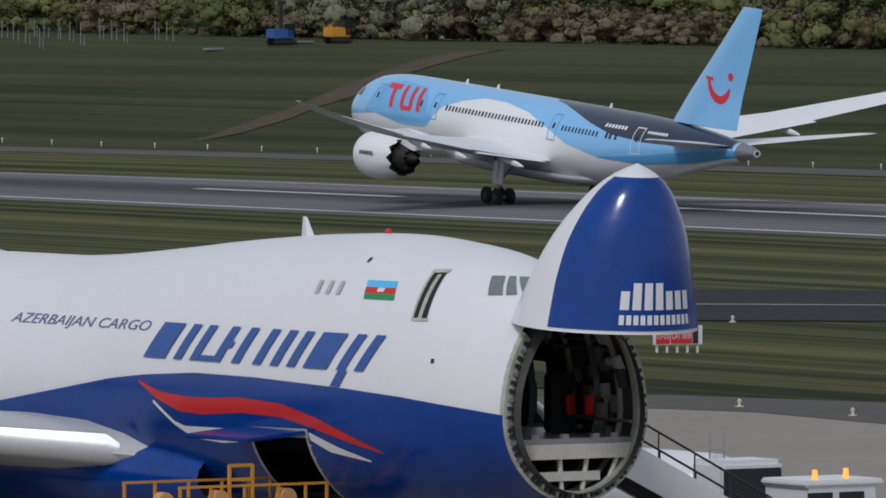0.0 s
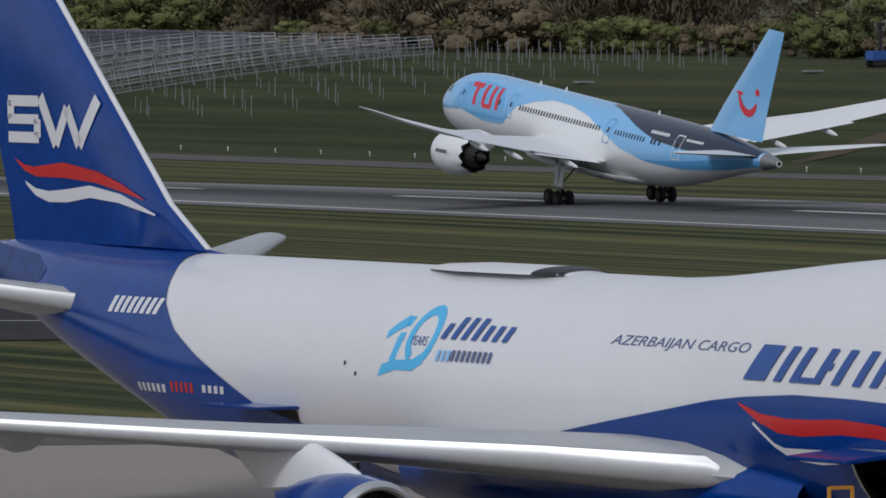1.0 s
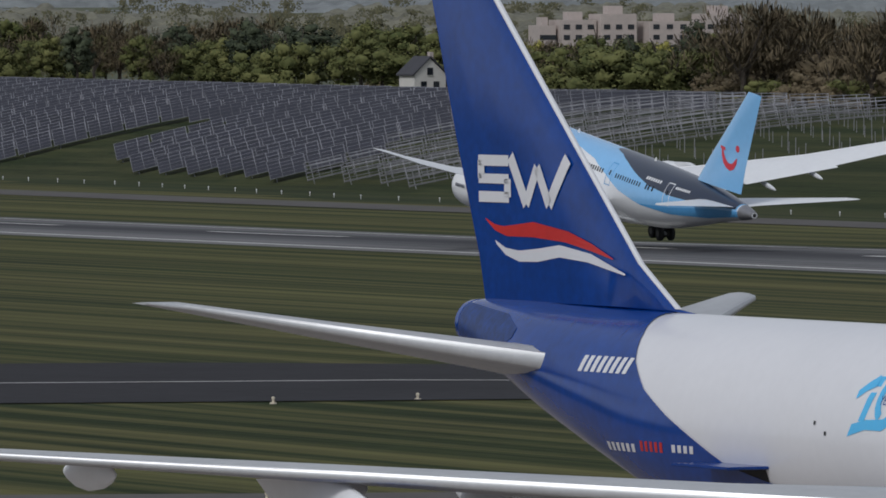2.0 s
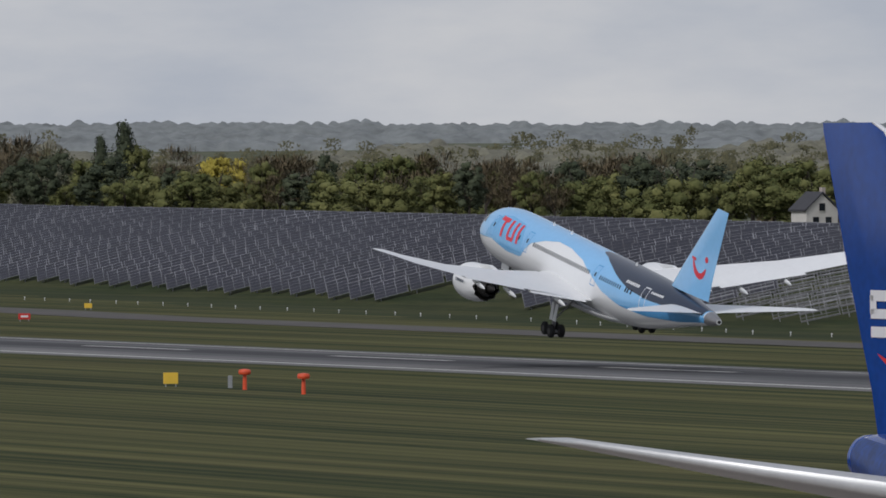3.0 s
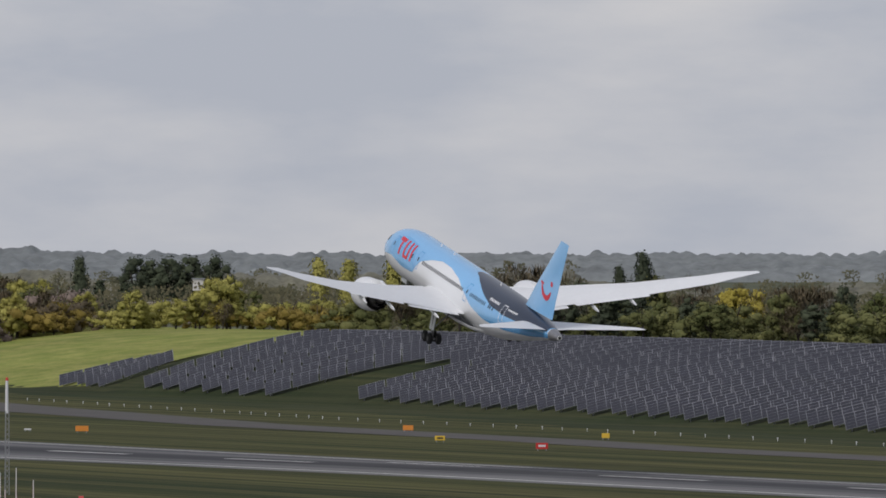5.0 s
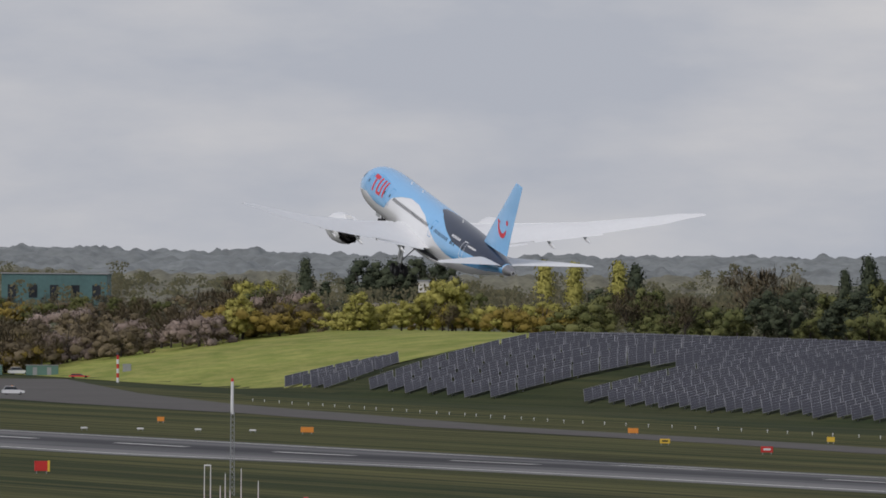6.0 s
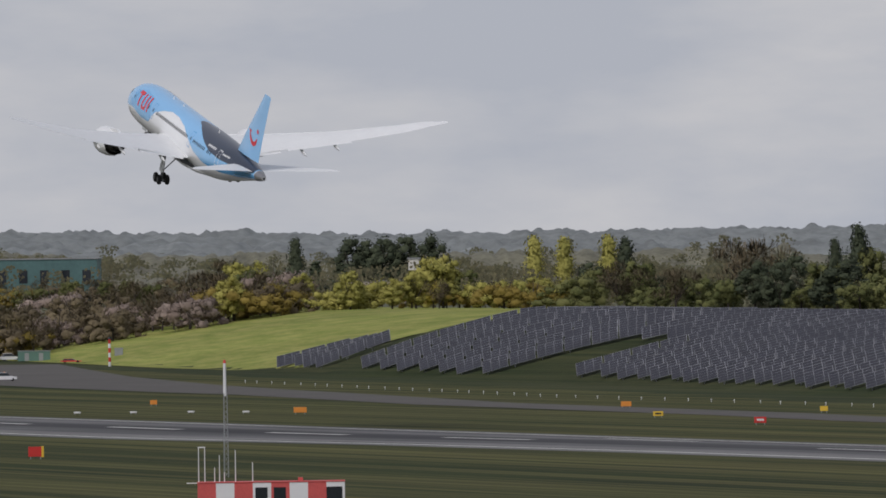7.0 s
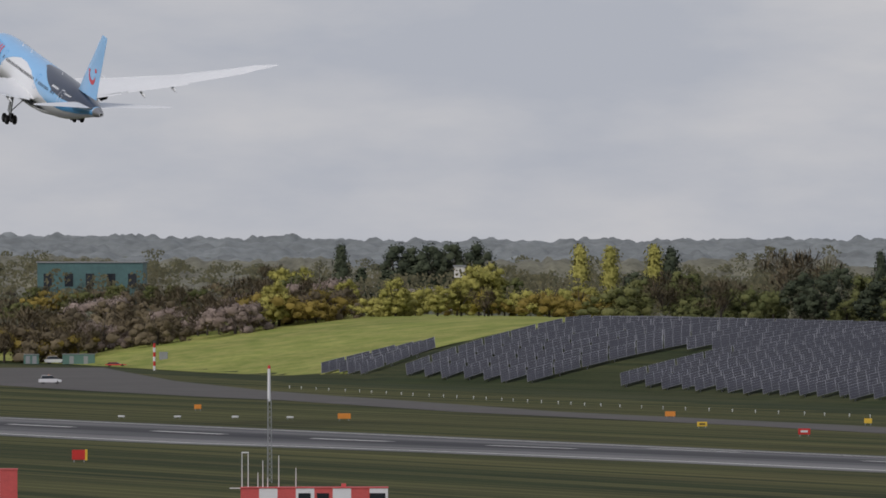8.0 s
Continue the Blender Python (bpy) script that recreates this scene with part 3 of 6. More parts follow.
def build_cargo():
    a = thing("cargo_aircraft", "large white and blue four-engined freighter parked with raised nose", "aircraft", pose(47.80, 254.51, 1.937, 0, 0, -65.62))
    hull = part("fuselage", hull_mesh(CARGO, 64, cargo_keep), M_WHITE, a, smooth=True)
    us = sorted([3.4 + 0.25 * i for i in range(275)] + [55.02 + 0.04 * i for i in range(100)])
    top_of = lambda u: curve_of(u, CARGO_BLUE)
    for side in (-1, 1):
        fore = [u for u in us if u >= CUT_U and not (12.9 < u < 15.9)]
        spans = [[CUT_U + 0.01] + [u for u in fore if u < 12.9] + [12.88], [15.92] + [u for u in fore if u > 15.95]]
        if side > 0:
            spans = [[CUT_U + 0.01] + [u for u in fore if u < 9.7] + [9.72], [10.98] + [u for u in fore if 11 < u < 12.9] + [12.88], spans[1]]
        for sp in spans:
            part("blue_livery", skin_panel(CARGO, sp, lambda u: -9, top_of, side, 0.03, 30), M_BLUE, hull, "royal blue lower paint", smooth=True)
        part("blue_livery", skin_panel(CARGO, [12.88 + 0.38 * i for i in range(9)], lambda u: 4.46 if side < 0 else -9, top_of, side, 0.03, 12), M_BLUE, hull, smooth=True)
    part("blue_livery", skin_panel(CARGO, [12.88 + 0.38 * i for i in range(9)], lambda u: -9, lambda u: 2.5, -1, 0.012, 8), M_BLUE, hull, smooth=True)
    red = ([(21.45, 5.55), (20.5, 5.13), (19.4, 4.83), (18.2, 4.78), (16.1, 4.91), (14.06, 4.87), (12.4, 4.62), (10.8, 4.3), (9.4, 4.06)],
           [(21.5, 5.62), (20.3, 5.34), (18.9, 5.25), (17.5, 5.27), (16.2, 5.34), (14.06, 5.25), (12.3, 4.94), (11.0, 4.58), (9.4, 4.1)])
    part("red_swoosh", side_strips(CARGO, [red], -1, 0.045), M_RED, hull, "red painted swoosh", smooth=True)
    white = [([(20.75, 5.03), (19.75, 4.44), (18.9, 4.1), (17.4, 4.02), (16.0, 4.12)], [(20.7, 5.1), (19.7, 4.54), (19.2, 4.42), (17.4, 4.44), (16.0, 4.45)]),
             ([(12.75, 4.3), (11.9, 4.0), (10.1, 3.8)], [(12.75, 4.52), (11.5, 4.17), (10.1, 3.85)])]
    for one in white:
        part("white_swoosh", side_strips(CARGO, [one], -1, 0.046), M_WHITE, hull, smooth=True)

    # lettering kept as plain slanted bars where it is a name
    def bars(items, foot, head, lean, material, name):
        strips = [([(u, foot + (head - foot) * f0), (u - w, foot + (head - foot) * f0)], [(u - lean * (f1 - f0) + lean * 0, foot + (head - foot) * f1), (u - w - lean * (f1 - f0), foot + (head - foot) * f1)])
                  for u, w, f0, f1 in items]
        for one in strips:
            part(name, side_strips(CARGO, [one], -1, 0.042), material, hull)
    big = []
    for u, w in ((21.4, 1.15), (19.8, .42), (18.95, .42), (17.75, .42), (16.75, .42), (15.65, .42), (14.75, .42), (13.9, .42), (13.05, 1.2), (11.4, .42), (10.55, .42)):
        big.append((u, w, 0, 1))
    big += [(18.5, .75, 0, .16), (17.3, .45, .4, .6), (11.6, .42, -.45, 0)]
    bars(big, 6.27, 7.27, 0.75, M_INK, "name_bar")
    part("lettering", side_letters(CARGO, "AZERBAIJAN CARGO", 29.2, 6.92, 7.8, 0.37, -1, 0.016, 0.25), M_GREY_INK, hull, "slim slate blue lettering")
    ten = [([(42.1, 6.75), (41.6, 7.0), (41.15, 7.15)], [(42.1, 7.0), (41.7, 7.25), (41.2, 7.5)]), ([(41.65, 6.1), (41.3, 6.1)], [(41.2, 7.45), (40.85, 7.45)]),
           ([(42.2, 5.62), (41.2, 5.85), (40.2, 5.85), (39.6, 6.1)], [(42.0, 6.0), (41.2, 6.15), (40.2, 6.2), (39.75, 6.4)])]
    turn = [radians(-150 + 300 * k / 18) for k in range(19)]
    ring = lambda rx, rz: [(39.95 - rx * math.sin(q) - .2 * rz * math.cos(q), 6.9 + rz * math.cos(q)) for q in turn]
    ten.append((ring(.55, .62), ring(.86, .92)))
    part("anniversary_mark", side_strips(CARGO, ten, -1, 0.016, across=2), M_CYAN, hull, "cyan anniversary emblem")
    part("anniversary_word", side_letters(CARGO, "YEARS", 40.6, 6.62, 1.0, 0.28, -1, 0.017, 0.2), M_INK, hull)
    bars([(38.9 - 0.6 * i, .3, 0, 1 if i in (1, 2, 3) else .7) for i in range(7)], 6.85, 7.5, 0.35, M_INK, "name_bar")
    bars([(38.0 - 0.31 * i, .17, 0, .8) for i in range(8)], 6.22, 6.62, 0.1, M_GREY_INK, "name_bar")
    bars([(38.85 - 0.3 * i, .17, 0, .8) for i in range(3)], 6.2, 6.6, 0.1, M_SKY, "name_bar")
    bars([(60.5 - 0.45 * i, .28, 0, 1) for i in range(8)], 7.02, 7.52, 0.15, M_WHITE, "registration_bar")
    bars([(58.4 - 0.42 * i, .25, 0, .8) for i in range(6)], 4.62, 4.95, 0.05, M_WHITE, "address_bar")
    bars([(55.6 - 0.36 * i, .2, 0, 1) for i in range(5)], 4.68, 5.0, 0.05, M_RED, "address_bar")
    bars([(53.3 - 0.4 * i, .24, 0, .8) for i in range(4)], 4.72, 5.02, 0.05, M_WHITE, "address_bar")
    for i, (z0, z1, m) in enumerate(((8.55, 8.73, M_CYAN), (8.38, 8.55, M_RED), (8.22, 8.38, mat("flag_green", (0.02, 0.25, 0.09), 0.4)))):
        part("flag_stripe", side_strips(CARGO, [([(11.05 + (z0 - 8.22) * .5, z0), (9.68 + (z0 - 8.22) * .55, z0)], [(11.05 + (z1 - 8.22) * .5, z1), (9.68 + (z1 - 8.22) * .55, z1)])], -1, 0.016), m, hull)
    part("flag_disc", side_strips(CARGO, [([(10.6, 8.42), (10.3, 8.42)], [(10.6, 8.53), (10.3, 8.53)])], -1, 0.03), M_WHITE, hull)
    for u in (13.45, 12.9, 12.37):
        part("window", side_strips(CARGO, [([(u + .1, 8.3), (u - .1, 8.3)], [(u + .14, 8.66), (u - .06, 8.66)])], -1, 0.03), M_BLIND, hull, "pale oval window with its blind down")
    # open upper-deck hatch: its shade a dark patch on the skin, with frame
    part("hatch_shade", side_strips(CARGO, [([(8.5, 7.76), (7.95, 7.77)], [(8.75, 9.02), (8.25, 9.05)])], -1, 0.014, across=8), M_DARK, hull, "open hatch, the shade inside painted as a dark patch")
    part("hatch_frame", side_strips(CARGO, [([(8.55, 7.7), (7.88, 7.7)], [(8.55, 7.78), (7.88, 7.78)]), ([(8.55, 7.7), (8.47, 7.7)], [(8.82, 9.05), (8.72, 9.05)]), ([(8.3, 7.75), (8.15, 7.75)], [(8.5, 8.95), (8.35, 8.95)]), ([(8.82, 8.98), (8.18, 9.0)], [(8.82, 9.08), (8.18, 9.1)])], -1, 0.03, across=6), M_PRIMER, hull)
    for lo, hi in (([(6.2, 8.45), (5.78, 8.46)], [(6.6, 8.95), (6.24, 8.95)]), ([(5.68, 8.46), (5.4, 8.48)], [(6.14, 8.95), (5.98, 8.95)]), ([(5.28, 8.5), (4.75, 8.52)], [(5.9, 8.94), (5.55, 8.92)])):
        for side in (-1, 1):
            part("cockpit_window", side_strips(CARGO, [(lo, hi)], side, 0.035, across=6), M_GLASS, hull, "dark cockpit window")
    # raised nose visor, turned up about its upper edge
    visor = new("nose_visor")
    visor.parent = a
    visor.matrix_basis = Matrix.Translation((-CUT_U - 1.0, 0, CUT_Z)) @ Matrix.Rotation(radians(-87), 4, "Y") @ Matrix.Translation((CUT_U, 0, -CUT_Z))
    part("visor_skin", hull_mesh(CARGO, 64, lambda u, t: u < CUT_U and hull_point(CARGO, u, t).z < CUT_Z, cap=False), M_WHITE, visor, "white nose door raised upright", smooth=True)
    vus = [0.35 + 0.135 * i for i in range(31)]
    for side in (-1, 1):
        part("visor_blue", skin_panel(CARGO, vus, lambda u: -9, lambda u: curve_of(u, [(0.35, 4.3), (.6, 4.45), (1.2, 4.62), (2.2, 4.78), (3.2, 4.86), (4.4, 4.85)]), side, 0.02, 24), M_BLUE, visor, "royal blue painted nose panel", smooth=True)

    def on_visor(items, material, name):
        """Bars across the nose panel: distance from the cut, then the sweep round the section in degrees."""
        for d0, d1, a0, a1 in items:
            bm = bmesh.new()
            rings = []
            for i in range(5):
                u = CUT_U - d0 - (d1 - d0) * i / 4
                rings.append([hull_point(CARGO, u, radians(a0 + (a1 - a0) * j / 4), 0.035) for j in range(5)])
            loft(rings, closed=False, cap=False, bm=bm)
            part(name, bm, material, visor)
    on_visor([(0.56, 1.28 if k in (1, 2, 3) else 1.06, -60 - 8.6 * k, -60 - 8.6 * k - 6.2) for k in range(7)], M_WHITE, "name_bar")
    on_visor([(0.16, 0.42, -60 - 4.9 * k, -60 - 4.9 * k - 3.4) for k in range(12)], M_WHITE, "name_bar")
    # inside of the raised visor, its shade kept as near black
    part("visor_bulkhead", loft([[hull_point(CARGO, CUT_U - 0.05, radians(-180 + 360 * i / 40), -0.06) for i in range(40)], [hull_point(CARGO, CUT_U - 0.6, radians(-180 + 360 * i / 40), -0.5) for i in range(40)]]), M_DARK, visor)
    # nose frame, deck and hold seen through the open nose
    angs = [radians(-225 + 270 * i / 60) for i in range(61)]
    angs = [t for t in angs if hull_point(CARGO, CUT_U, t).z < CUT_Z]
    rings = [[hull_point(CARGO, CUT_U + du, t, g) for du, g in ((-0.06, 0.03), (-0.06, -0.3), (0.25, -0.3), (0.25, -0.02))] for t in angs]
    part("nose_frame", loft(rings), M_PRIMER, a, "riveted green-grey frame round the nose opening")
    bm = bmesh.new()
    for i, t in enumerate(angs[1:-1]):
        p = hull_point(CARGO, CUT_U - 0.09, t, -0.13)
        bm = bmesh.new()
        box(bm, -0.08, 0.07, -0.07, 0.07, -0.05, 0.05, Matrix.Translation(p) @ Matrix.Rotation(-t, 4, "X"))
        part("latch_fitting", bm, M_BLACK if i % 3 else M_STEEL, a)
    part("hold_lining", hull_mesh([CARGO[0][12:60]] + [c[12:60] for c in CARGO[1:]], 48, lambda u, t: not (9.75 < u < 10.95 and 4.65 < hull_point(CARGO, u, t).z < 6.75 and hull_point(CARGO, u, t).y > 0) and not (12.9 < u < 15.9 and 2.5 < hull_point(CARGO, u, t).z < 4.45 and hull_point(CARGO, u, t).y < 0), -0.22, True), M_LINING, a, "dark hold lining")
    part("cargo_deck", loft([[(-CUT_U - .1, -1.95, 4.42), (-CUT_U - .1, 1.95, 4.42), (-CUT_U - .1, 1.95, 4.6), (-CUT_U - .1, -1.95, 4.6)], [(-9, -2.6, 4.42), (-9, 2.6, 4.42), (-9, 2.6, 4.6), (-9, -2.6, 4.6)], [(-28, -2.8, 4.42), (-28, 2.8, 4.42), (-28, 2.8, 4.6), (-28, -2.8, 4.6)]]), M_STEEL, a, "worn metal cargo deck")
    part("deck_beam", box(bmesh.new(), -CUT_U - 0.25, -CUT_U + 0.0, -1.95, 1.95, 4.05, 4.45), M_BEAM, a, "cream painted deck beam")
    part("lower_beam", box(bmesh.new(), -CUT_U - 0.3, -CUT_U - 0.1, -1.1, 0.9, 3.45, 3.7), M_BEAM, a)
    for y in (-1.5, -0.4, 0.5, 1.5):
        part("strut", tube(bmesh.new(), (-CUT_U - 0.15, y, 4.1), (-CUT_U - 0.2, y * 0.75, 3.2), 0.07), M_BEAM, a)
    for u in (5.5, 7, 8.5, 11.5, 13):
        rings = [[hull_point(CARGO, u + du, radians(-180 + 360 * i / 40), g) for du, g in ((0, -0.22), (0, -0.36), (0.12, -0.36), (0.12, -0.22))] for i in range(41)]
        part("hold_rib", loft(rings), M_PRIMER, a)
    for x, y, z in ((-7.4, 1.9, 5.35), (-6.2, 1.7, 5.4)):
        part("red_strap", box(bmesh.new(), x - .1, x + .1, y - .13, y + .13, z - .28, z + .28, bevel=.05), M_RED, a, "red cargo strap")
    part("hold_ladder", box(bmesh.new(), -8.0, -7.6, 1.4, 2.2, 4.6, 6.2, bevel=.05), M_BLACK, a)
    # boxes, brackets and pipes along the far wall of the hold
    rnd_h = random.Random(17)
    for k in range(46):
        u, ang = rnd_h.uniform(4.9, 9.4), radians(180 - rnd_h.uniform(-22, 62))
        q = hull_point(CARGO, u, ang, -.42)
        h, w = rnd_h.uniform(.06, .3), rnd_h.uniform(.08, .4)
        part("wall_fitting", box(bmesh.new(), -w / 2, w / 2, -.1, .1, -h, h, Matrix.Translation(q) @ Matrix.Rotation(math.pi - ang, 4, "X"), .02), rnd_h.choice((M_LINING, M_PRIMER, M_BLACK, M_STEEL, M_BLIND)), a)
    for z in (5.0, 6.9, 7.15):
        part("conduit", tube(bmesh.new(), (-4.6, 2.0, z), (-9.2, 2.55, z), .05, .05, 8), M_STEEL, a)
    for x, y in ((-4.62, -1.2), (-4.62, -.2), (-4.62, .8), (-4.62, 1.4)):
        part("sill_bracket", box(bmesh.new(), x - .08, x + .08, y - .12, y + .12, 4.45, 4.72, bevel=.02), M_STEEL, a)
    # side cargo doors, swung open upwards
    part("cargo_door", box(bmesh.new(), -16.2, -12.9, -5.1, -3.0, 4.44, 4.56, Matrix.Translation((0, -3, 4.5)) @ Matrix.Rotation(radians(5), 4, "X") @ Matrix.Translation((0, 3, -4.5)), .04), M_BLUE, a, "lower cargo door swung up")
    part("door_frame", side_strips(CARGO, [([(16.1, 4.3), (12.8, 4.35)], [(16.1, 4.55), (12.8, 4.6)])], -1, 0.05), M_PRIMER, a)
    for u in (12.9, 15.9):
        part("door_jamb", side_strips(CARGO, [([(u + .1, 2.5), (u - .1, 2.5)], [(u + .1, 4.45), (u - .1, 4.45)])], -1, 0.03, across=6), M_PRIMER, a)
    # near-black sheet stands for the shade behind the lower door
    part("door_shade_sheet", box(bmesh.new(), -16, -12.8, -0.6, -0.4, 2.3, 4.5), M_DARK, a)
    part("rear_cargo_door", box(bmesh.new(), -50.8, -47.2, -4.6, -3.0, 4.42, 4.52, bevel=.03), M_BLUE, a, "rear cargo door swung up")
    # shade of the rear opening, a dark patch on the closed skin
    part("rear_door_shade", side_strips(CARGO, [([(50.6, 3.3), (47.4, 3.3)], [(50.6, 4.4), (47.4, 4.4)])], -1, 0.016), M_DARK, a)
    # wings, fin, tailplane
    for sgn in (-1, 1):
        st = [(-20.4, -39.2, 2.3, 3.35, 1.05), (-22.6, -38.8, 3.6, 3.5, .98), (-26.2, -39.4, 7, 3.85, .78), (-30.9, -40.7, 11.7, 4.22, .52), (-39.9, -46.2, 20.9, 4.86, .34), (-48.6, -52.6, 30, 5.45, .2), (-51.4, -54.2, 32.6, 5.7, .12), (-54.8, -55.5, 34.2, 5.85, .04)]
        w = part("wing", wing([(lx, tx, sgn * y, z, h) for lx, tx, y, z, h in st]), M_WING, a, "grey swept wing with bare metal leading edge", smooth=True)
        edge = [(lx + .03, lx - max(.35, (lx - tx) * .07), sgn * y, z, h * .62) for lx, tx, y, z, h in [(-22.2, -38.9, 3.2, 3.42, .5)] + st[1:]]
        part("leading_edge", wing(edge), M_METAL, w, "bare metal leading edge", smooth=True)
        for y, u in ((4.6, 24.0), (5.35, 24.8)):
            bm = bmesh.new()
            bmesh.ops.create_uvsphere(bm, u_segments=14, v_segments=8, radius=.17, matrix=Matrix.Translation((-u + .05, sgn * y, 3.62)) @ Matrix.Diagonal((.5, 1.3, .75, 1)))
            part("landing_light", bm, M_GLASS, w, "glass landing light", smooth=True)
        for y, u in ((8.5, 38.5), (15.5, 42.0), (19.0, 44.6), (25.5, 48.2)):
            z = 3.6 + y * .06
            part("flap_fairing", loft([[Vector((-u + 3.6 * (t - .6), sgn * y + .28 * math.sin(math.pi * max(t, .02)) ** .6 * math.cos(q), z - .35 + .55 * math.sin(math.pi * max(t, .02)) ** .6 * math.sin(q))) for q in [2 * math.pi * i / 14 for i in range(14)]] for t in (.01, .1, .25, .5, .75, .9, .99)]), M_WINGW, w, smooth=True)
        for y, u, z in ((11.74, 27.1, 1.85), (20.9, 37.8, 2.42)):
            e = engine(a, pose(-u, sgn * y, z), 4.6, 1.55, M_BLUE, M_METAL, 1)
            rings = []
            for f in [k / 7 for k in range(8)]:
                nose, tail = -.75 - 3.1 * f ** 1.35, -7.0 - 1.9 * f
                zn, zt = 1.45 + 1.0 * f, 1.0 + 1.15 * f
                ring = []
                for k in range(20):
                    q = 2 * math.pi * k / 20
                    c = .5 - .5 * math.cos(q)
                    ring.append((nose + (tail - nose) * c, .42 * math.sin(q) * (1 - .35 * c), zn + (zt - zn) * c))
                rings.append(ring)
            part("pylon", loft(rings), M_WINGW, e, "pale swept engine pylon", smooth=True)
        st = [(-61.5, -72.0, 1.2, 6.95, .74), (-63.1, -72.2, 2.2, 7.15, .62), (-68.4, -73.9, 6.5, 8.02, .38), (-72.6, -75.2, 10.6, 8.85, .18), (-74.3, -75.5, 11.2, 8.95, .05)]
        s = part("tailplane", wing([(lx, tx, sgn * y, z, h) for lx, tx, y, z, h in st]), M_WING, a, "grey swept tailplane", smooth=True)
        part("leading_edge", wing([(lx + .03, lx - max(.3, (lx - tx) * .09), sgn * y, z, h * .6) for lx, tx, y, z, h in st]), M_METAL, s, smooth=True)
    st = [(-57.2, -60.5, 8.85, 0, .05), (-58.6, -71.9, 9.0, 0, .42), (-61.1, -72.3, 10.4, 0, .44), (-65.8, -74.0, 14.4, 0, .34), (-71.15, -75.75, 19.0, 0, .2), (-72.0, -75.8, 19.32, 0, .1)]
    fin = part("fin", wing([(lx, tx, y, z, h) for lx, tx, y, z, h in st], True), M_BLUE, a, "tall blue fin", smooth=True)
    edge = [(lx + .05, lx - .42, y, z, .12) for lx, tx, y, z, h in st[1:]]
    part("leading_edge", wing(edge, True), M_WHITE, fin, "pale leading edge", smooth=True)

    def fin_strips(strips, material, name, label):
        for y in (-1, 1):
            for lo, hi in strips:
                bm = bmesh.new()
                rings = []
                for p, q in zip(lo, hi):
                    ring = []
                    for f in (0, .5, 1):
                        c = Vector(p).lerp(Vector(q), f)
                        k = min(max((c.y - 9) / 10.3, 0), 1)
                        lx, tx = 58.6 + 12.8 * k, 71.9 + 3.9 * k
                        t = min(max((c.x - lx) / (tx - lx), 0), 1)
                        h = (.44 - .24 * k) * np.interp(t, [0, .015, .06, .16, .33, .55, .8, 1], [0, .28, .6, .9, 1, .78, .36, .02] if y > 0 else [0, .22, .42, .58, .62, .5, .24, .02])
                        ring.append((-c.x, y * (h * 1.05 + .045), c.y))
                    rings.append(ring)
                loft(rings, closed=False, cap=False, bm=bm)
                part(name, bm, material, fin, label)
    def line(p, q, w):
        n = Vector((q[1] - p[1], p[0] - q[0])).normalized() * w / 2
        pts = [Vector(p).lerp(Vector(q), i / 6) for i in range(7)]
        return [tuple(c - n) for c in pts], [tuple(c + n) for c in pts]
    marks = [line((72.2, 13.6), (69.9, 13.6), .36), line((72.2, 13.0), (69.9, 13.0), .32), (line((72.2, 12.4), (69.9, 12.4), .36)), line((72.0, 13.6), (72.0, 13.0), .5), line((70.0, 13.0), (70.0, 12.4), .5),
             line((69.75, 13.75), (68.6, 12.2), .5), line((68.6, 12.2), (67.8, 13.4), .45), line((67.8, 13.4), (66.95, 12.2), .45), line((66.95, 12.2), (65.7, 13.72), .5)]
    fin_strips(marks, M_WHITE, "emblem", "white painted emblem")
    fin_strips([([(71.6, 11.6), (71.0, 11.3), (70.1, 11.12), (68.1, 11.12), (65.8, 11.0), (64, 10.75), (62.5, 10.5)], [(71.75, 11.7), (71.0, 11.5), (70.3, 11.44), (68.1, 11.62), (65.6, 11.36), (64, 11.0), (62.5, 10.53)])], M_RED, "red_swoosh", "red painted swoosh")
    fin_strips([([(70.9, 10.85), (70.2, 10.5), (69.2, 10.3), (67.8, 10.32), (66.2, 10.5), (64.2, 10.38), (61.7, 10.0)], [(71.0, 10.98), (70.2, 10.74), (69.2, 10.66), (67.8, 10.75), (66.2, 10.9), (64, 10.66), (61.7, 10.06)])], M_WHITE, "white_swoosh", "white painted swoosh")
    bm = bmesh.new()
    loft([[(-17.4, .03, 9.7), (-17.7, .05, 9.7), (-18.1, .03, 9.7), (-17.7, -.05, 9.7)], [(-17.75, .01, 10.25), (-17.85, .02, 10.3), (-18.0, .01, 10.3), (-17.85, -.02, 10.3)]], bm=bm)
    part("blade_antenna", bm, M_WHITE, a)
    bm = bmesh.new()
    bmesh.ops.create_uvsphere(bm, u_segments=12, v_segments=6, radius=.1, matrix=Matrix.Translation((-13.6, 0, 9.97)))
    part("beacon_lamp", bm, M_RED, a, "red beacon lamp")
    # wing-root fairing bulge
    part("root_fairing", loft([[Vector((-u, -1.2 - w * math.cos(q), 2.9 + h * math.sin(q))) for q in [math.pi * (i / 12 - .5) * 1.0 for i in range(13)]] for u, w, h in ((19, 1.7, .9), (21, 2.1, 1.25), (24, 2.45, 1.45), (30, 2.6, 1.5), (36, 2.5, 1.4), (41, 2.0, 1.1))], closed=False, cap=False), M_BLUE, a, smooth=True)
    part("tail_cap", loft([[hull_point(CARGO, u, 2 * math.pi * i / 28, g) for i in range(28)] for u, g in ((72.3, .035), (72.62, .03), (72.7, -.12))]), M_BLUE, a, "blue tail end", smooth=True)
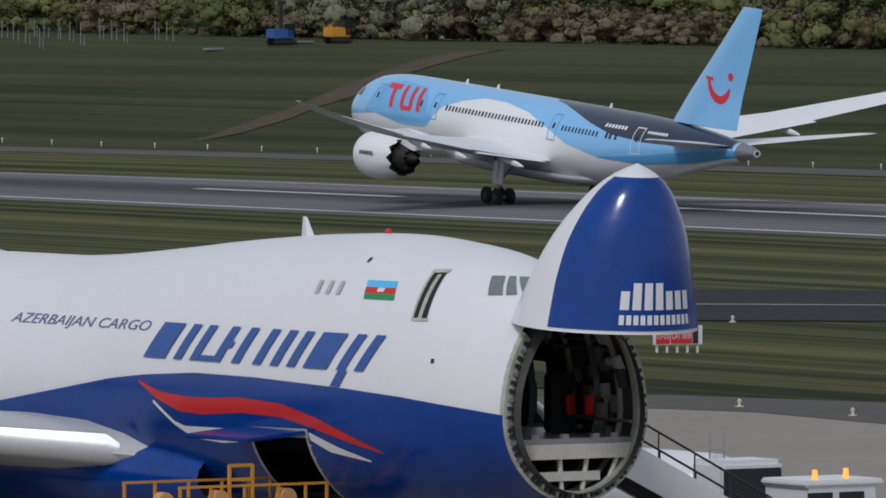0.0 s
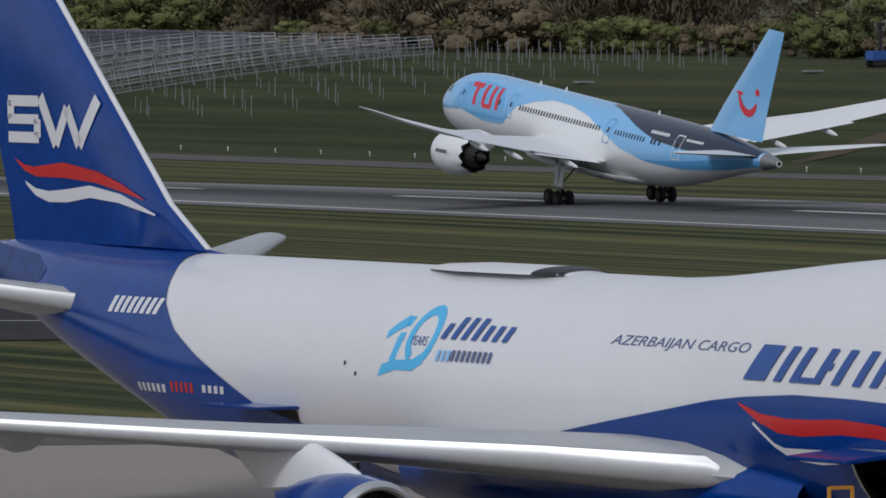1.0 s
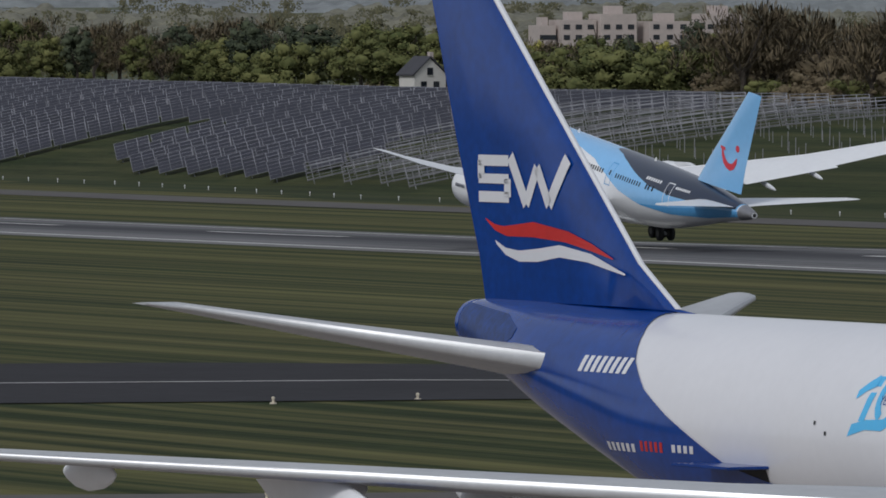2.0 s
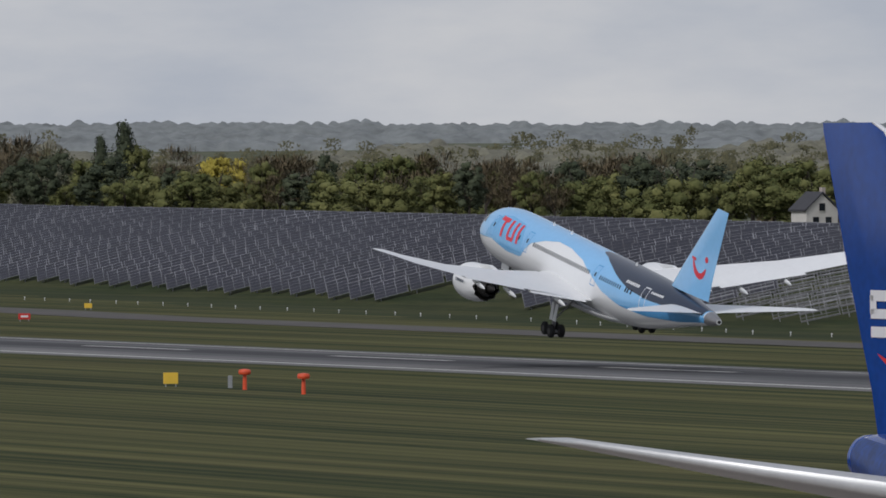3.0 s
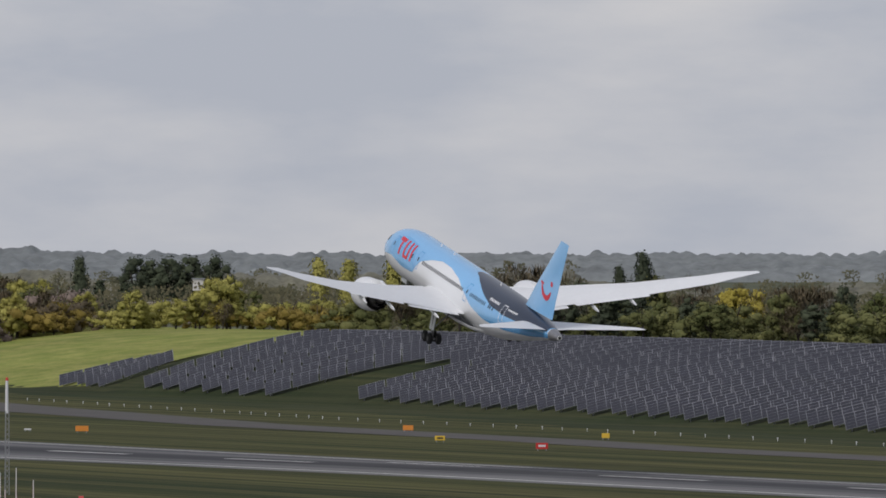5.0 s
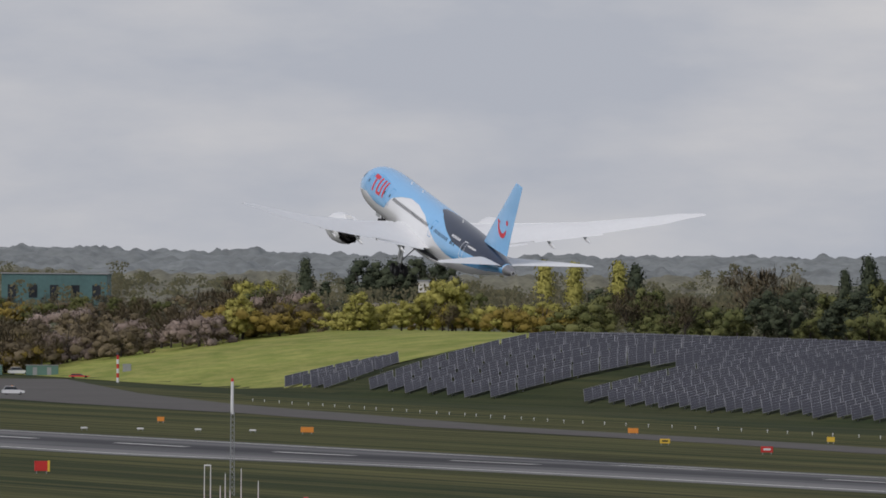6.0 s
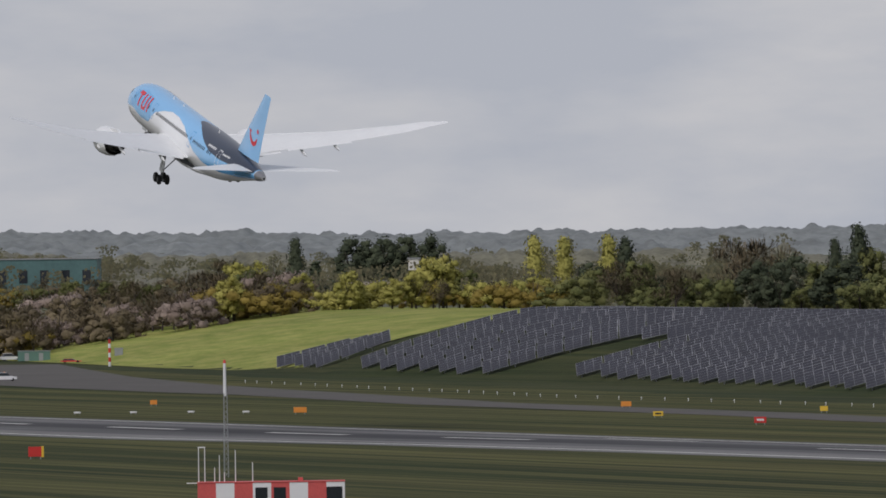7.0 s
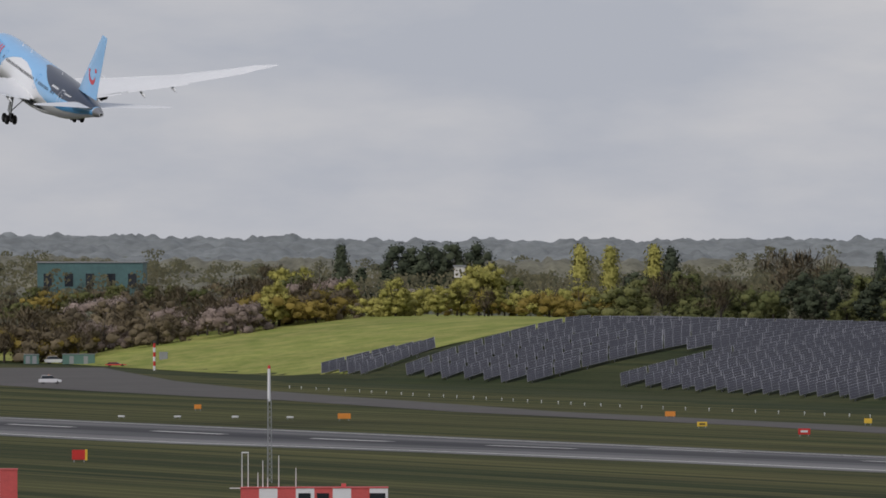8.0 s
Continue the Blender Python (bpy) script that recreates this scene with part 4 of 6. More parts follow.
    part("tail_exhaust", tube(bmesh.new(), (-72.6, 0, 8.25), (-72.85, 0, 8.25), .36, .33, 20), M_HOT, a, "sooty exhaust outlet")
    for side in (-1, 1):
        part("sooty_skin", skin_panel(CARGO, [66.5 + .3 * i for i in range(20)], lambda u: curve_of(u, [(66.5, 7.9), (68, 7.3), (70, 6.9), (72.4, 7.5)]), lambda u: curve_of(u, [(66.5, 8.2), (68, 8.6), (72.4, 8.9)]), side, .045, 10), M_SOOT, hull, "soot-stained tail skin", smooth=True)
    part("crown_fairing", loft([[Vector((-u, 1.3 * k * math.cos(q), 8.8 + .24 * k * math.sin(q))) for q in [math.pi * i / 14 for i in range(15)]] for u, k in ((34.5, .05), (35.5, .7), (37, 1), (41, 1), (43, .7), (44.5, .05))], closed=False, cap=False), M_WHITE, a, "low white crown fairing", smooth=True)
    part("fairing_band", loft([[Vector((-u, 1.33 * k * math.cos(q), 8.8 + .262 * k * math.sin(q))) for q in [math.pi * i / 14 for i in range(15)]] for u, k in ((35.3, .62), (35.9, .8), (36.5, .93))], closed=False, cap=False), M_BLACK, a, smooth=True)
    for u, z in ((43.6, 5.6), (7.3, 6.6), (12.0, 9.2), (44.3, 5.9)):
        part("skin_vent", side_strips(CARGO, [([(u, z), (u - .12, z)], [(u, z + .12), (u - .12, z + .12)])], -1, .02), M_BLACK, a)
    # landing gear
    for x, y in ((-9.0, 0), (-36.5, -1.9), (-36.5, 1.9), (-39.6, -5.5), (-39.6, 5.5)):
        g = new("landing_gear")
        g.parent, g.matrix_basis = a, pose(x, y, 0)
        part("strut", tube(bmesh.new(), (0, 0, .6), (0, 0, 3.2), .16), M_STEEL, g)
        for dx in ((0,) if x > -10 else (-.75, .75)):
            for dy in (-.45, .45):
                m = Matrix.Translation((dx, dy, .62)) @ Matrix.Rotation(radians(90), 4, "Z")
                part("wheel", turned([(-.2, .3), (-.2, .52), (-.12, .62), (.12, .62), (.2, .52), (.2, .3)], 24, m), M_RUBBER, g, smooth=True)
    return a


build_cargo()

# ---- the passenger jet that takes off ----
JET_NOSE = 28.48
JET = smooth_table([
    (0, 4.35, 4.35, .02, 4.35), (.2, 4.8, 3.8, .5, 4.35), (.5, 5.2, 3.4, .9, 4.35), (1, 5.6, 3.05, 1.35, 4.4), (2, 6.3, 2.55, 1.95, 4.5), (3, 6.85, 2.28, 2.3, 4.6),
    (4.5, 7.38, 2.02, 2.62, 4.7), (7, 7.66, 1.83, 2.83, 4.75), (9, 7.72, 1.8, 2.88, 4.75), (12, 7.73, 1.8, 2.885, 4.75), (34, 7.73, 1.8, 2.885, 4.75), (37, 7.72, 1.9, 2.87, 4.8),
    (40, 7.7, 2.25, 2.75, 4.95), (44, 7.62, 3.05, 2.4, 5.35), (48, 7.4, 4.0, 1.85, 5.75), (52, 7.05, 4.95, 1.15, 6.05), (55, 6.7, 5.6, .6, 6.15), (56.3, 6.45, 5.95, .28, 6.2)])
JET_BLUE = [(0.3, 4.0), (3, 4.35), (7, 4.75), (11, 4.2), (14.2, 4.3), (14.8, 4.5), (15.5, 5.3), (16.4, 6.05), (18.8, 6.75), (21.3, 7.14), (24.5, 7.11), (28.3, 6.7), (31.8, 5.8), (34.8, 4.9), (39, 4.3), (44, 4.25), (49.6, 4.85), (53, 5.5), (54.6, 5.75)]
JET_NAVY = [(29.2, 7.72), (31.4, 7.6), (34, 7.25), (36.7, 6.75), (40.2, 6.17), (44.4, 5.95), (48.2, 6.03), (53.4, 6.36)]


JET_WINGS, JET_GEAR = [], []


def bogie(parent, side):
    g = new("main_gear")
    g.parent, g.matrix_basis = parent, pose(0, side * 4.9, 0)
    part("leg", tube(bmesh.new(), (0, 0, .75), (0, -.2 * side, 4.1), .2, .24), M_STEEL, g)
    part("drag_brace", tube(bmesh.new(), (0, 0, 1.5), (1.6, -.5 * side, 4.0), .08), M_STEEL, g)
    part("side_brace", tube(bmesh.new(), (0, 0, 1.6), (0, -2.2 * side, 3.8), .08), M_STEEL, g)
    part("bogie_beam", tube(bmesh.new(), (-.85, 0, .66), (.85, 0, .66), .14), M_STEEL, g)
    part("gear_door", box(bmesh.new(), -.75, .75, .3 * side - .03, .3 * side + .03, 1.55, 3.3, Matrix.Rotation(radians(6 * side), 4, "X"), .02), M_WINGW, g, "white gear door")
    for dx in (-.74, .74):
        for dy in (-.55, .55):
            m = Matrix.Translation((dx, dy, .66)) @ Matrix.Rotation(radians(90), 4, "Z")
            w = part("wheel", turned([(-.22, .3), (-.24, .5), (-.15, .65), (0, .67), (.15, .65), (.24, .5), (.22, .3)], 28, m), M_RUBBER, g, smooth=True)
            part("hub", turned([(-.23, .02), (-.23, .29), (.23, .29), (.23, .02)], 16, m), M_HOT, w)
    return g


def build_jet():
    j = thing("passenger_jet", "pale blue and white twin-engined airliner taking off, wheels down", "aircraft")
    body = new("body")
    body.parent, body.matrix_basis = j, pose(JET_NOSE, 0, 0)
    part("fuselage", hull_mesh(JET, 56), M_WHITE2, body, smooth=True)
    us = [0.35 + 0.35 * i for i in range(155)]
    for side in (-1, 1):
        part("sky_livery", skin_panel(JET, us, lambda u: curve_of(u, JET_BLUE), lambda u: 9, side, .02, 24), M_SKY, body, "pale blue paint", smooth=True)
        part("nose_patch", skin_panel(JET, [5.2 + .4 * i for i in range(25)], lambda u: max(curve_of(u, JET_BLUE), 4.4 + (u - 9.5) ** 2 * .01) + .05, lambda u: curve_of(u, [(5.2, 4.9), (6.2, 6.4), (7.2, 7.1), (9, 7.35), (13, 7.2), (14.2, 6.3), (14.8, 5.2)]), side, .03, 16), mat("patch_blue", (0.16, 0.44, 0.78), .25, vary=.1, scale=2, coat=.5), body, "deeper blue nose patch", smooth=True)
        part("navy_livery", skin_panel(JET, [29.2 + .35 * i for i in range(72)], lambda u: curve_of(u, JET_NAVY), lambda u: 9, side, .035, 20), M_NAVY, body, "navy blue paint", smooth=True)
        part("wave_livery", skin_panel(JET, [39 + .35 * i for i in range(45)], lambda u: curve_of(u, JET_BLUE) + .02, lambda u: curve_of(u, [(39, 4.4), (44, 4.9), (48, 5.5), (51, 5.9), (55, 6.3)]), side, .03, 10), M_MIDBLUE, body, "mid blue wave", smooth=True)
        for u0, n, dz in ((17.0, 30, 0), (33.6, 11, -.03)):
            for i in range(n):
                u = u0 + .476 * i
                part("window", side_strips(JET, [([(u, 5.84), (u + .2, 5.84)], [(u, 6.22), (u + .2, 6.22)])], side, .045, across=2), M_PORT, body)
        for u in (13.3, 39.6, 40.1, 40.8):
            part("window", side_strips(JET, [([(u, 5.82), (u + .27, 5.82)], [(u, 6.26), (u + .27, 6.26)])], side, .05, across=2), M_PORT, body)
        for u, m in ((6.3, M_MIDBLUE), (14.9, M_MIDBLUE), (31.9, M_MIDBLUE), (43.0, M_WHITE2)):
            w, z0, z1, t = 1.07, 5.0, 6.95, .07
            fr = [([(u, z0), (u + w, z0)], [(u, z0 + t), (u + w, z0 + t)]), ([(u, z1 - t), (u + w, z1 - t)], [(u, z1), (u + w, z1)]), ([(u, z0), (u + t, z0)], [(u, z1), (u + t, z1)]), ([(u + w - t, z0), (u + w, z0)], [(u + w - t, z1), (u + w, z1)])]
            part("door_outline", side_strips(JET, fr, side, .05, across=6), m, body)
            part("door_window", side_strips(JET, [([(u + .4, 5.9), (u + .66, 5.9)], [(u + .4, 6.3), (u + .66, 6.3)])], side, .05, across=2), M_PORT, body)
        nm = []
        for u, w, lo, hi in ((7.6, 1.9, 6.75, 7.1), (8.5, .5, 5.35, 6.8), (10.05, .5, 5.5, 7.1), (11.35, .5, 5.5, 7.1), (10.2, 1.5, 5.3, 5.65), (12.45, .5, 5.35, 7.1)):
            nm.append(([(u + (7.1 - lo) * .28, lo), (u + w + (7.1 - lo) * .28, lo)], [(u + (7.1 - hi) * .28, hi), (u + w + (7.1 - hi) * .28, hi)]))
        for one in nm:
            part("name_bar", side_strips(JET, [one], side, .055, across=5), M_SMILE, body, "red painted bar")
        for i in range(7):
            part("registration_bar", side_strips(JET, [([(39.0 + .42 * i, 6.62), (39.28 + .42 * i, 6.62)], [(39.0 + .42 * i, 6.86), (39.28 + .42 * i, 6.86)])], side, .055, across=2), M_WHITE2, body)
        for i in range(8):
            part("type_bar", side_strips(JET, [([(44.5 + .3 * i, 6.6), (44.72 + .3 * i, 6.6)], [(44.5 + .3 * i, 6.78), (44.72 + .3 * i, 6.78)])], side, .055, across=2), M_WHITE2, body)
        part("cockpit_window", side_strips(JET, [([(2.2, 5.75), (3.9, 5.8)], [(2.5, 6.25), (3.9, 6.4)])], side, .055, across=3), M_PORT, body)
    part("tail_cone", loft([[hull_point(JET, u, 2 * math.pi * i / 24, .04) for i in range(24)] for u in (54.4, 55, 55.6, 56.28)]), M_STEEL, body, "bare metal tail cone", smooth=True)
    bm = turned([(-56.29, .22), (-56.34, .05)], 16, Matrix.Translation((0, 0, 6.2)))
    part("exhaust_outlet", bm, M_BLACK, body)
    for u in (15.5, 20, 36):
        part("blade_antenna", loft([[(-u, .03, 7.7), (-u - .3, .04, 7.7), (-u - .5, .0, 7.7), (-u - .3, -.04, 7.7)], [(-u - .3, .01, 8.1), (-u - .4, .015, 8.12), (-u - .5, 0, 8.12), (-u - .4, -.015, 8.12)]]), M_WHITE2, body)
    part("belly_fairing", loft([[Vector((-u, w * math.cos(q), 2.5 + h * math.sin(q))) for q in [math.pi + math.pi * i / 16 for i in range(17)]] for u, w, h in ((16, 1.6, .75), (18.5, 2.7, .95), (22, 3.05, 1.05), (30, 3.05, 1.05), (34, 2.6, .9), (37, 1.5, .6))], closed=False, cap=False), M_WHITE2, body, smooth=True)
    for sgn in (-1, 1):
        st = [(10.4, -3.4, 2.0, 3.3, .95), (8.6, -3.6, 3.4, 3.45, .85), (3.9, -4.5, 9.9, 4.75, .5), (-2.2, -7.8, 18, 6.65, .3), (-7.2, -11.0, 25, 8.7, .2), (-9.0, -11.8, 27.6, 9.6, .13), (-11.8, -12.6, 29.95, 10.35, .04)]
        w = part("wing", wing([(lx, tx, sgn * y, z, h) for lx, tx, y, z, h in st]), M_WINGW, j, "long upswept white wing", smooth=True)
        JET_WINGS.append((sgn, w))
        part("leading_edge", wing([(lx + .03, lx - max(.25, (lx - tx) * .06), sgn * y, z, h * .6) for lx, tx, y, z, h in st[1:]]), M_WHITE2, w, smooth=True)
        fl = [(tx + 1.0 * (1 - k * .35), tx - .75 * (1 - k * .4), sgn * y, z - .07, .14) for k, (y, tx, z) in enumerate(((3.4, -3.6, 3.45), (9.7, -4.6, 4.57)))]
        part("flap", wing(fl), M_WINGW, w, "lowered flap")
        fl = [(tx + .8, tx - .5, sgn * y, z - .06, .1) for y, tx, z in ((10.6, -4.85, 4.9), (18.3, -7.95, 6.72))]
        part("flap", wing(fl), M_WINGW, w, "lowered flap")
        for y, u, z in ((6.5, 4.7, 3.9), (12.5, 6.2, 5.1), (16.5, 7.6, 6.2)):
            part("flap_fairing", loft([[Vector((-u + 3.4 * (.6 - t), sgn * y + .15 * math.sin(math.pi * t) ** .6 * math.cos(q), z - .2 - .3 * t + .25 * math.sin(math.pi * t) ** .6 * math.sin(q))) for q in [2 * math.pi * i / 12 for i in range(12)]] for t in (.01, .1, .25, .5, .75, .9, .99)]), M_WHITE2, w, smooth=True)
        e = engine(j, pose(10.6, sgn * 9.9, 2.75, 0, 2, 0), 4.9, 1.72, M_WHITE2, M_METAL, 1)
        part("pylon", loft([[(-1.2, .02, 1.8), (-1.6, .2, 1.75), (-6.5, .18, .6), (-7.6, .02, .7), (-6.5, -.18, .6), (-1.6, -.2, 1.75)], [(-5.2, .02, 2.25), (-5.6, .2, 2.25), (-7.4, .2, 1.95), (-9.4, .02, 1.85), (-7.4, -.2, 1.95), (-5.6, -.2, 2.25)]]), M_WHITE2, e)
        for i in range(7):
            part("name_bar", loft([[Vector((x, sgn * 1.93 * math.cos(q), 1.93 * math.sin(q))) for q in (radians(4), radians(13))] for x in (-1.5 - .28 * i, -1.68 - .28 * i)], closed=False, cap=False), M_NAVY, e, "dark bar on the cowling")
        st = [(-18.2, -25.2, .6, 6.45, .38), (-19.2, -25.4, 1.7, 6.55, .32), (-27.0, -28.8, 9.4, 7.1, .12), (-28.0, -29.0, 9.9, 7.15, .04)]
        bm = wing([(lx, tx, sgn * y, z, h) for lx, tx, y, z, h in st])
        # trimmed nose down for the take-off
        hinge = Matrix.Translation((-24.5, 0, 6.45))
        bmesh.ops.transform(bm, verts=bm.verts[:], matrix=hinge @ Matrix.Rotation(radians(5.5), 4, "Y") @ hinge.inverted())
        part("tailplane", bm, M_WINGW, j, "white tailplane", smooth=True)
        JET_GEAR.append((sgn, bogie(j, sgn)))
    st = [(-14.6, -16.5, 7.45, 0, .05), (-16.4, -25.0, 7.6, 0, .34), (-18.6, -25.6, 10, 0, .32), (-22.2, -26.8, 13.6, 0, .22), (-24.9, -27.75, 16.4, 0, .13), (-25.4, -27.9, 16.9, 0, .06)]
    fin = part("fin", wing([(lx, tx, y, z, h) for lx, tx, y, z, h in st], True), M_SKY, j, "pale blue fin with red curved emblem", smooth=True)
    n0 = JET_NOSE
    arc = [(49.0, 11.3), (49.35, 10.4), (49.75, 9.75), (50.4, 9.3), (51.1, 9.15), (51.75, 9.35), (52.3, 9.85), (52.6, 10.4)]
    arc = [(51.25 + (u - 50.8) * .74, 10.5 + (z - 10.2) * .74) for u, z in arc]
    wid = [.12, .22, .28, .31, .31, .28, .2, .08]
    for side in (-1, 1):
        lo, hi = [], []
        for i, (u, z) in enumerate(arc):
            q0, q1 = Vector(arc[max(i - 1, 0)]), Vector(arc[min(i + 1, len(arc) - 1)])
            nn = Vector((-(q1 - q0).y, (q1 - q0).x)).normalized() * wid[i]
            lo.append((u - nn.x, z - nn.y)), hi.append((u + nn.x, z + nn.y))
        def on_fin(u, z):
            """A place on the fin's skin."""
            lead, trail = np.interp(z, [7.6, 10, 13.6, 16.4], [16.4, 18.6, 22.2, 24.9]) + n0, np.interp(z, [7.6, 10, 13.6, 16.4], [25, 25.6, 26.8, 27.75]) + n0
            c = (u - lead) / (trail - lead)
            h = np.interp(z, [7.6, 10, 13.6, 16.4], [.34, .32, .22, .13])
            t = np.interp(c, [0, .06, .16, .33, .55, .8, 1], [0, .6, .9, 1, .78, .36, .02] if side > 0 else [0, .42, .58, .62, .5, .24, .02])
            return (n0 - u, side * (h * t + .03), z)
        bm = loft([[on_fin(*p), on_fin(*q)] for p, q in zip(lo, hi)], closed=False, cap=False)
        loft([[on_fin(49.62, 11.17), on_fin(49.55, 11.42)], [on_fin(50.1, 11.13), on_fin(50.02, 11.4)], [on_fin(50.58, 11.1), on_fin(50.5, 11.38)]], closed=False, cap=False, bm=bm)
        bm.faces.new([bm.verts.new(on_fin(52.69 + .31 * math.cos(radians(22.5 * k)), 11.57 + .31 * math.sin(radians(22.5 * k)))) for k in range(16)])
        part("emblem", bm, M_SMILE, fin, "red curved emblem with dot")
    ng = new("nose_gear")
    ng.parent, ng.matrix_basis = j, pose(22.6, 0, 0)
    part("leg", tube(bmesh.new(), (0, 0, .5), (0, 0, 2.4), .12), M_STEEL, ng)
    for dy in (-.3, .3):
        m = Matrix.Translation((0, dy, .5)) @ Matrix.Rotation(radians(90), 4, "Z")
        part("wheel", turned([(-.16, .2), (-.17, .4), (-.1, .5), (.1, .5), (.17, .4), (.16, .2)], 24, m), M_RUBBER, ng, smooth=True)
        part("gear_door", box(bmesh.new(), -.9, .9, dy * 1.9 - .02, dy * 1.9 + .02, 1.2, 2.1), M_WHITE2, ng)
    return j


jet = build_jet()


# ---- trees ----
def crown_mesh(kind, seed):
    """Leaves and twigs of one tree, 10 m tall, as many small blades gathered in uneven lobes."""
    rnd = np.random.RandomState(seed)
    verts, faces, norms = [], [], []
    if kind == "poplar":
        lobes = [(rnd.uniform(-.25, .25), rnd.uniform(-.25, .25), z, 1.25 * math.sin(math.pi * min(1, (z - .6) / 9.6)) ** .6 + .2, .9) for z in np.linspace(1.2, 9.4, 22)]
        count, size = 80, (.18, .42)
    elif kind == "conifer":
        lobes = [(0, 0, z, .35 + 2.3 * (1 - z / 10.2), .55) for z in np.linspace(1.2, 9.6, 15)]
        count, size = 75, (.25, .6)
    elif kind == "bare":
        lobes = [(rnd.normal(0, 1.6), rnd.normal(0, 1.6), rnd.uniform(3.2, 9.0), rnd.uniform(.8, 1.5), .9) for _ in range(24)]
        count, size = 120, (.07, .85)
    elif kind == "bush":
        lobes = [(rnd.normal(0, 2.8), rnd.normal(0, 2.8), rnd.uniform(1.0, 6.0), rnd.uniform(.7, 1.6), .9) for _ in range(46)]
        count, size = 75, (.16, .45)
    else:
        lobes = []
        for _ in range(52):
            d = rnd.normal(size=3)
            d /= np.linalg.norm(d)
            q = rnd.uniform(.55, 1.0)
            lobes.append((d[0] * 2.7 * q, d[1] * 2.7 * q, 5.5 + d[2] * 3.8 * q, rnd.uniform(.5, 1.15), .9))
        count, size = 70, (.16, .42)
    for cx, cy, cz, r, squash in lobes:
        d = rnd.normal(size=(count, 3))
        d /= np.linalg.norm(d, axis=1)[:, None]
        p = np.array([cx, cy, cz]) + d * (r * rnd.uniform(.6, 1.25, (count, 1))) * [1, 1, squash]
        for q, n in zip(p, d):
            if q[2] < .3:
                continue
            a = rnd.normal(size=3)
            a -= n * a.dot(n) * .6
            a /= np.linalg.norm(a)
            b = np.cross(n + rnd.normal(size=3) * .4, a)
            b /= max(np.linalg.norm(b), 1e-3)
            w, h = rnd.uniform(*size), rnd.uniform(*size)
            if kind == "bare":
                w, h = .1, rnd.uniform(.5, 1.2)
                a = n * .5 + [0, 0, .7]
            k = len(verts)
            verts += [tuple(q - b * w * .5), tuple(q + a * h * .45 - b * w * .1), tuple(q + b * w * .5 + a * h * .1), tuple(q - a * h * .5 + b * w * .1)]
            norms += [Vector((n[0] + q[0] * .22, n[1] + q[1] * .22, n[2] + .35 + rnd.normal() * .3)).normalized()] * 4
            faces.append((k, k + 1, k + 2, k + 3))
    # the dense inside of each lobe
    if kind != "bare":
        ball = bmesh.new()
        bmesh.ops.create_icosphere(ball, subdivisions=2, radius=1)
        dirs, tris = [np.array(v.co) for v in ball.verts], [tuple(v.index for v in f.verts) for f in ball.faces]
        ball.free()
        for cx, cy, cz, r, squash in lobes:
            k = len(verts)
            for d in dirs:
                q = np.array([cx, cy, cz]) + d * r * rnd.uniform(.4, .78) * np.array([1, 1, squash])
                verts.append((q[0], q[1], max(q[2], .2)))
                norms.append(Vector((d[0] + q[0] * .15, d[1] + q[1] * .15, d[2] + .3)).normalized())
            faces += [tuple(i + k for i in f) for f in tris]
    me = bpy.data.meshes.new("crown")
    me.from_pydata(verts, [], faces)
    me.update()
    me.shade_smooth()
    me.normals_split_custom_set_from_vertices(norms)
    return me


def make_tree(kind, material, label, seed):
    """A tree 10 m tall at the origin: trunk with limbs, and crown."""
    t = thing("tree", label, "tree", group="trees beyond the airfield")
    rnd = random.Random(seed)
    bm = tube(bmesh.new(), (0, 0, -.6), (.1, 0, 3.4 if kind != "poplar" else 6), .26, .17, 8)
    if kind in ("bare", "round", "bush"):
        for i in range(9 if kind == "bare" else 5):
            a = rnd.uniform(0, 6.28)
            z0 = rnd.uniform(1.8, 3.4)
            e = (math.cos(a) * rnd.uniform(1.2, 2.6), math.sin(a) * rnd.uniform(1.2, 2.6), rnd.uniform(5.5, 8.8))
            tube(bm, (.05, 0, z0), e, .12, .03, 6)
    part("trunk", bm, M_BARK, t)
    cr = new("crown", crown_mesh(kind, seed))
    cr.data.materials.append(material)
    cr.parent = t
    return t


KINDS = {}
for key, kind, material, label, seeds in (
        ("g", "round", L_GREEN, "broad green tree in spring leaf", (1, 2, 3)), ("d", "round", L_DARK, "dense dark evergreen tree", (4, 5)),
        ("b", "bare", L_BROWN, "brown bare-branched tree in bud", (6, 7, 8)), ("y", "round", L_YELLOW, "bright yellow flowering tree", (9,)),
        ("l", "round", L_LIME, "fresh lime green leafy tree", (10, 11)), ("w", "bush", L_GREY, "pale grey-green willow tree", (12, 13)),
        ("p", "poplar", L_DARK, "tall narrow dark poplar tree", (14, 15)), ("q", "poplar", L_LIME, "tall narrow pale green poplar", (16,)),
        ("c", "conifer", L_DARK, "dark pointed conifer tree", (17,)), ("o", "bush", L_BROWN, "rounded olive-brown bushy tree", (18, 19)),
        ("k", "bush", L_PINK, "pale pink blossoming tree", (20,)), ("m", "bush", L_LIME, "lime green bushy shrub", (21,)), ("h", "bush", L_GREEN, "dark green hedge tree", (22, 23)),
        ("n", "bush", leaf_mat("leaf_olive", (0.16, 0.125, 0.03), (0.32, 0.24, 0.06)), "rounded olive-gold bushy tree", (24,))):
    KINDS[key] = [(kind, material, label, s) for s in seeds]
MASTERS = {}


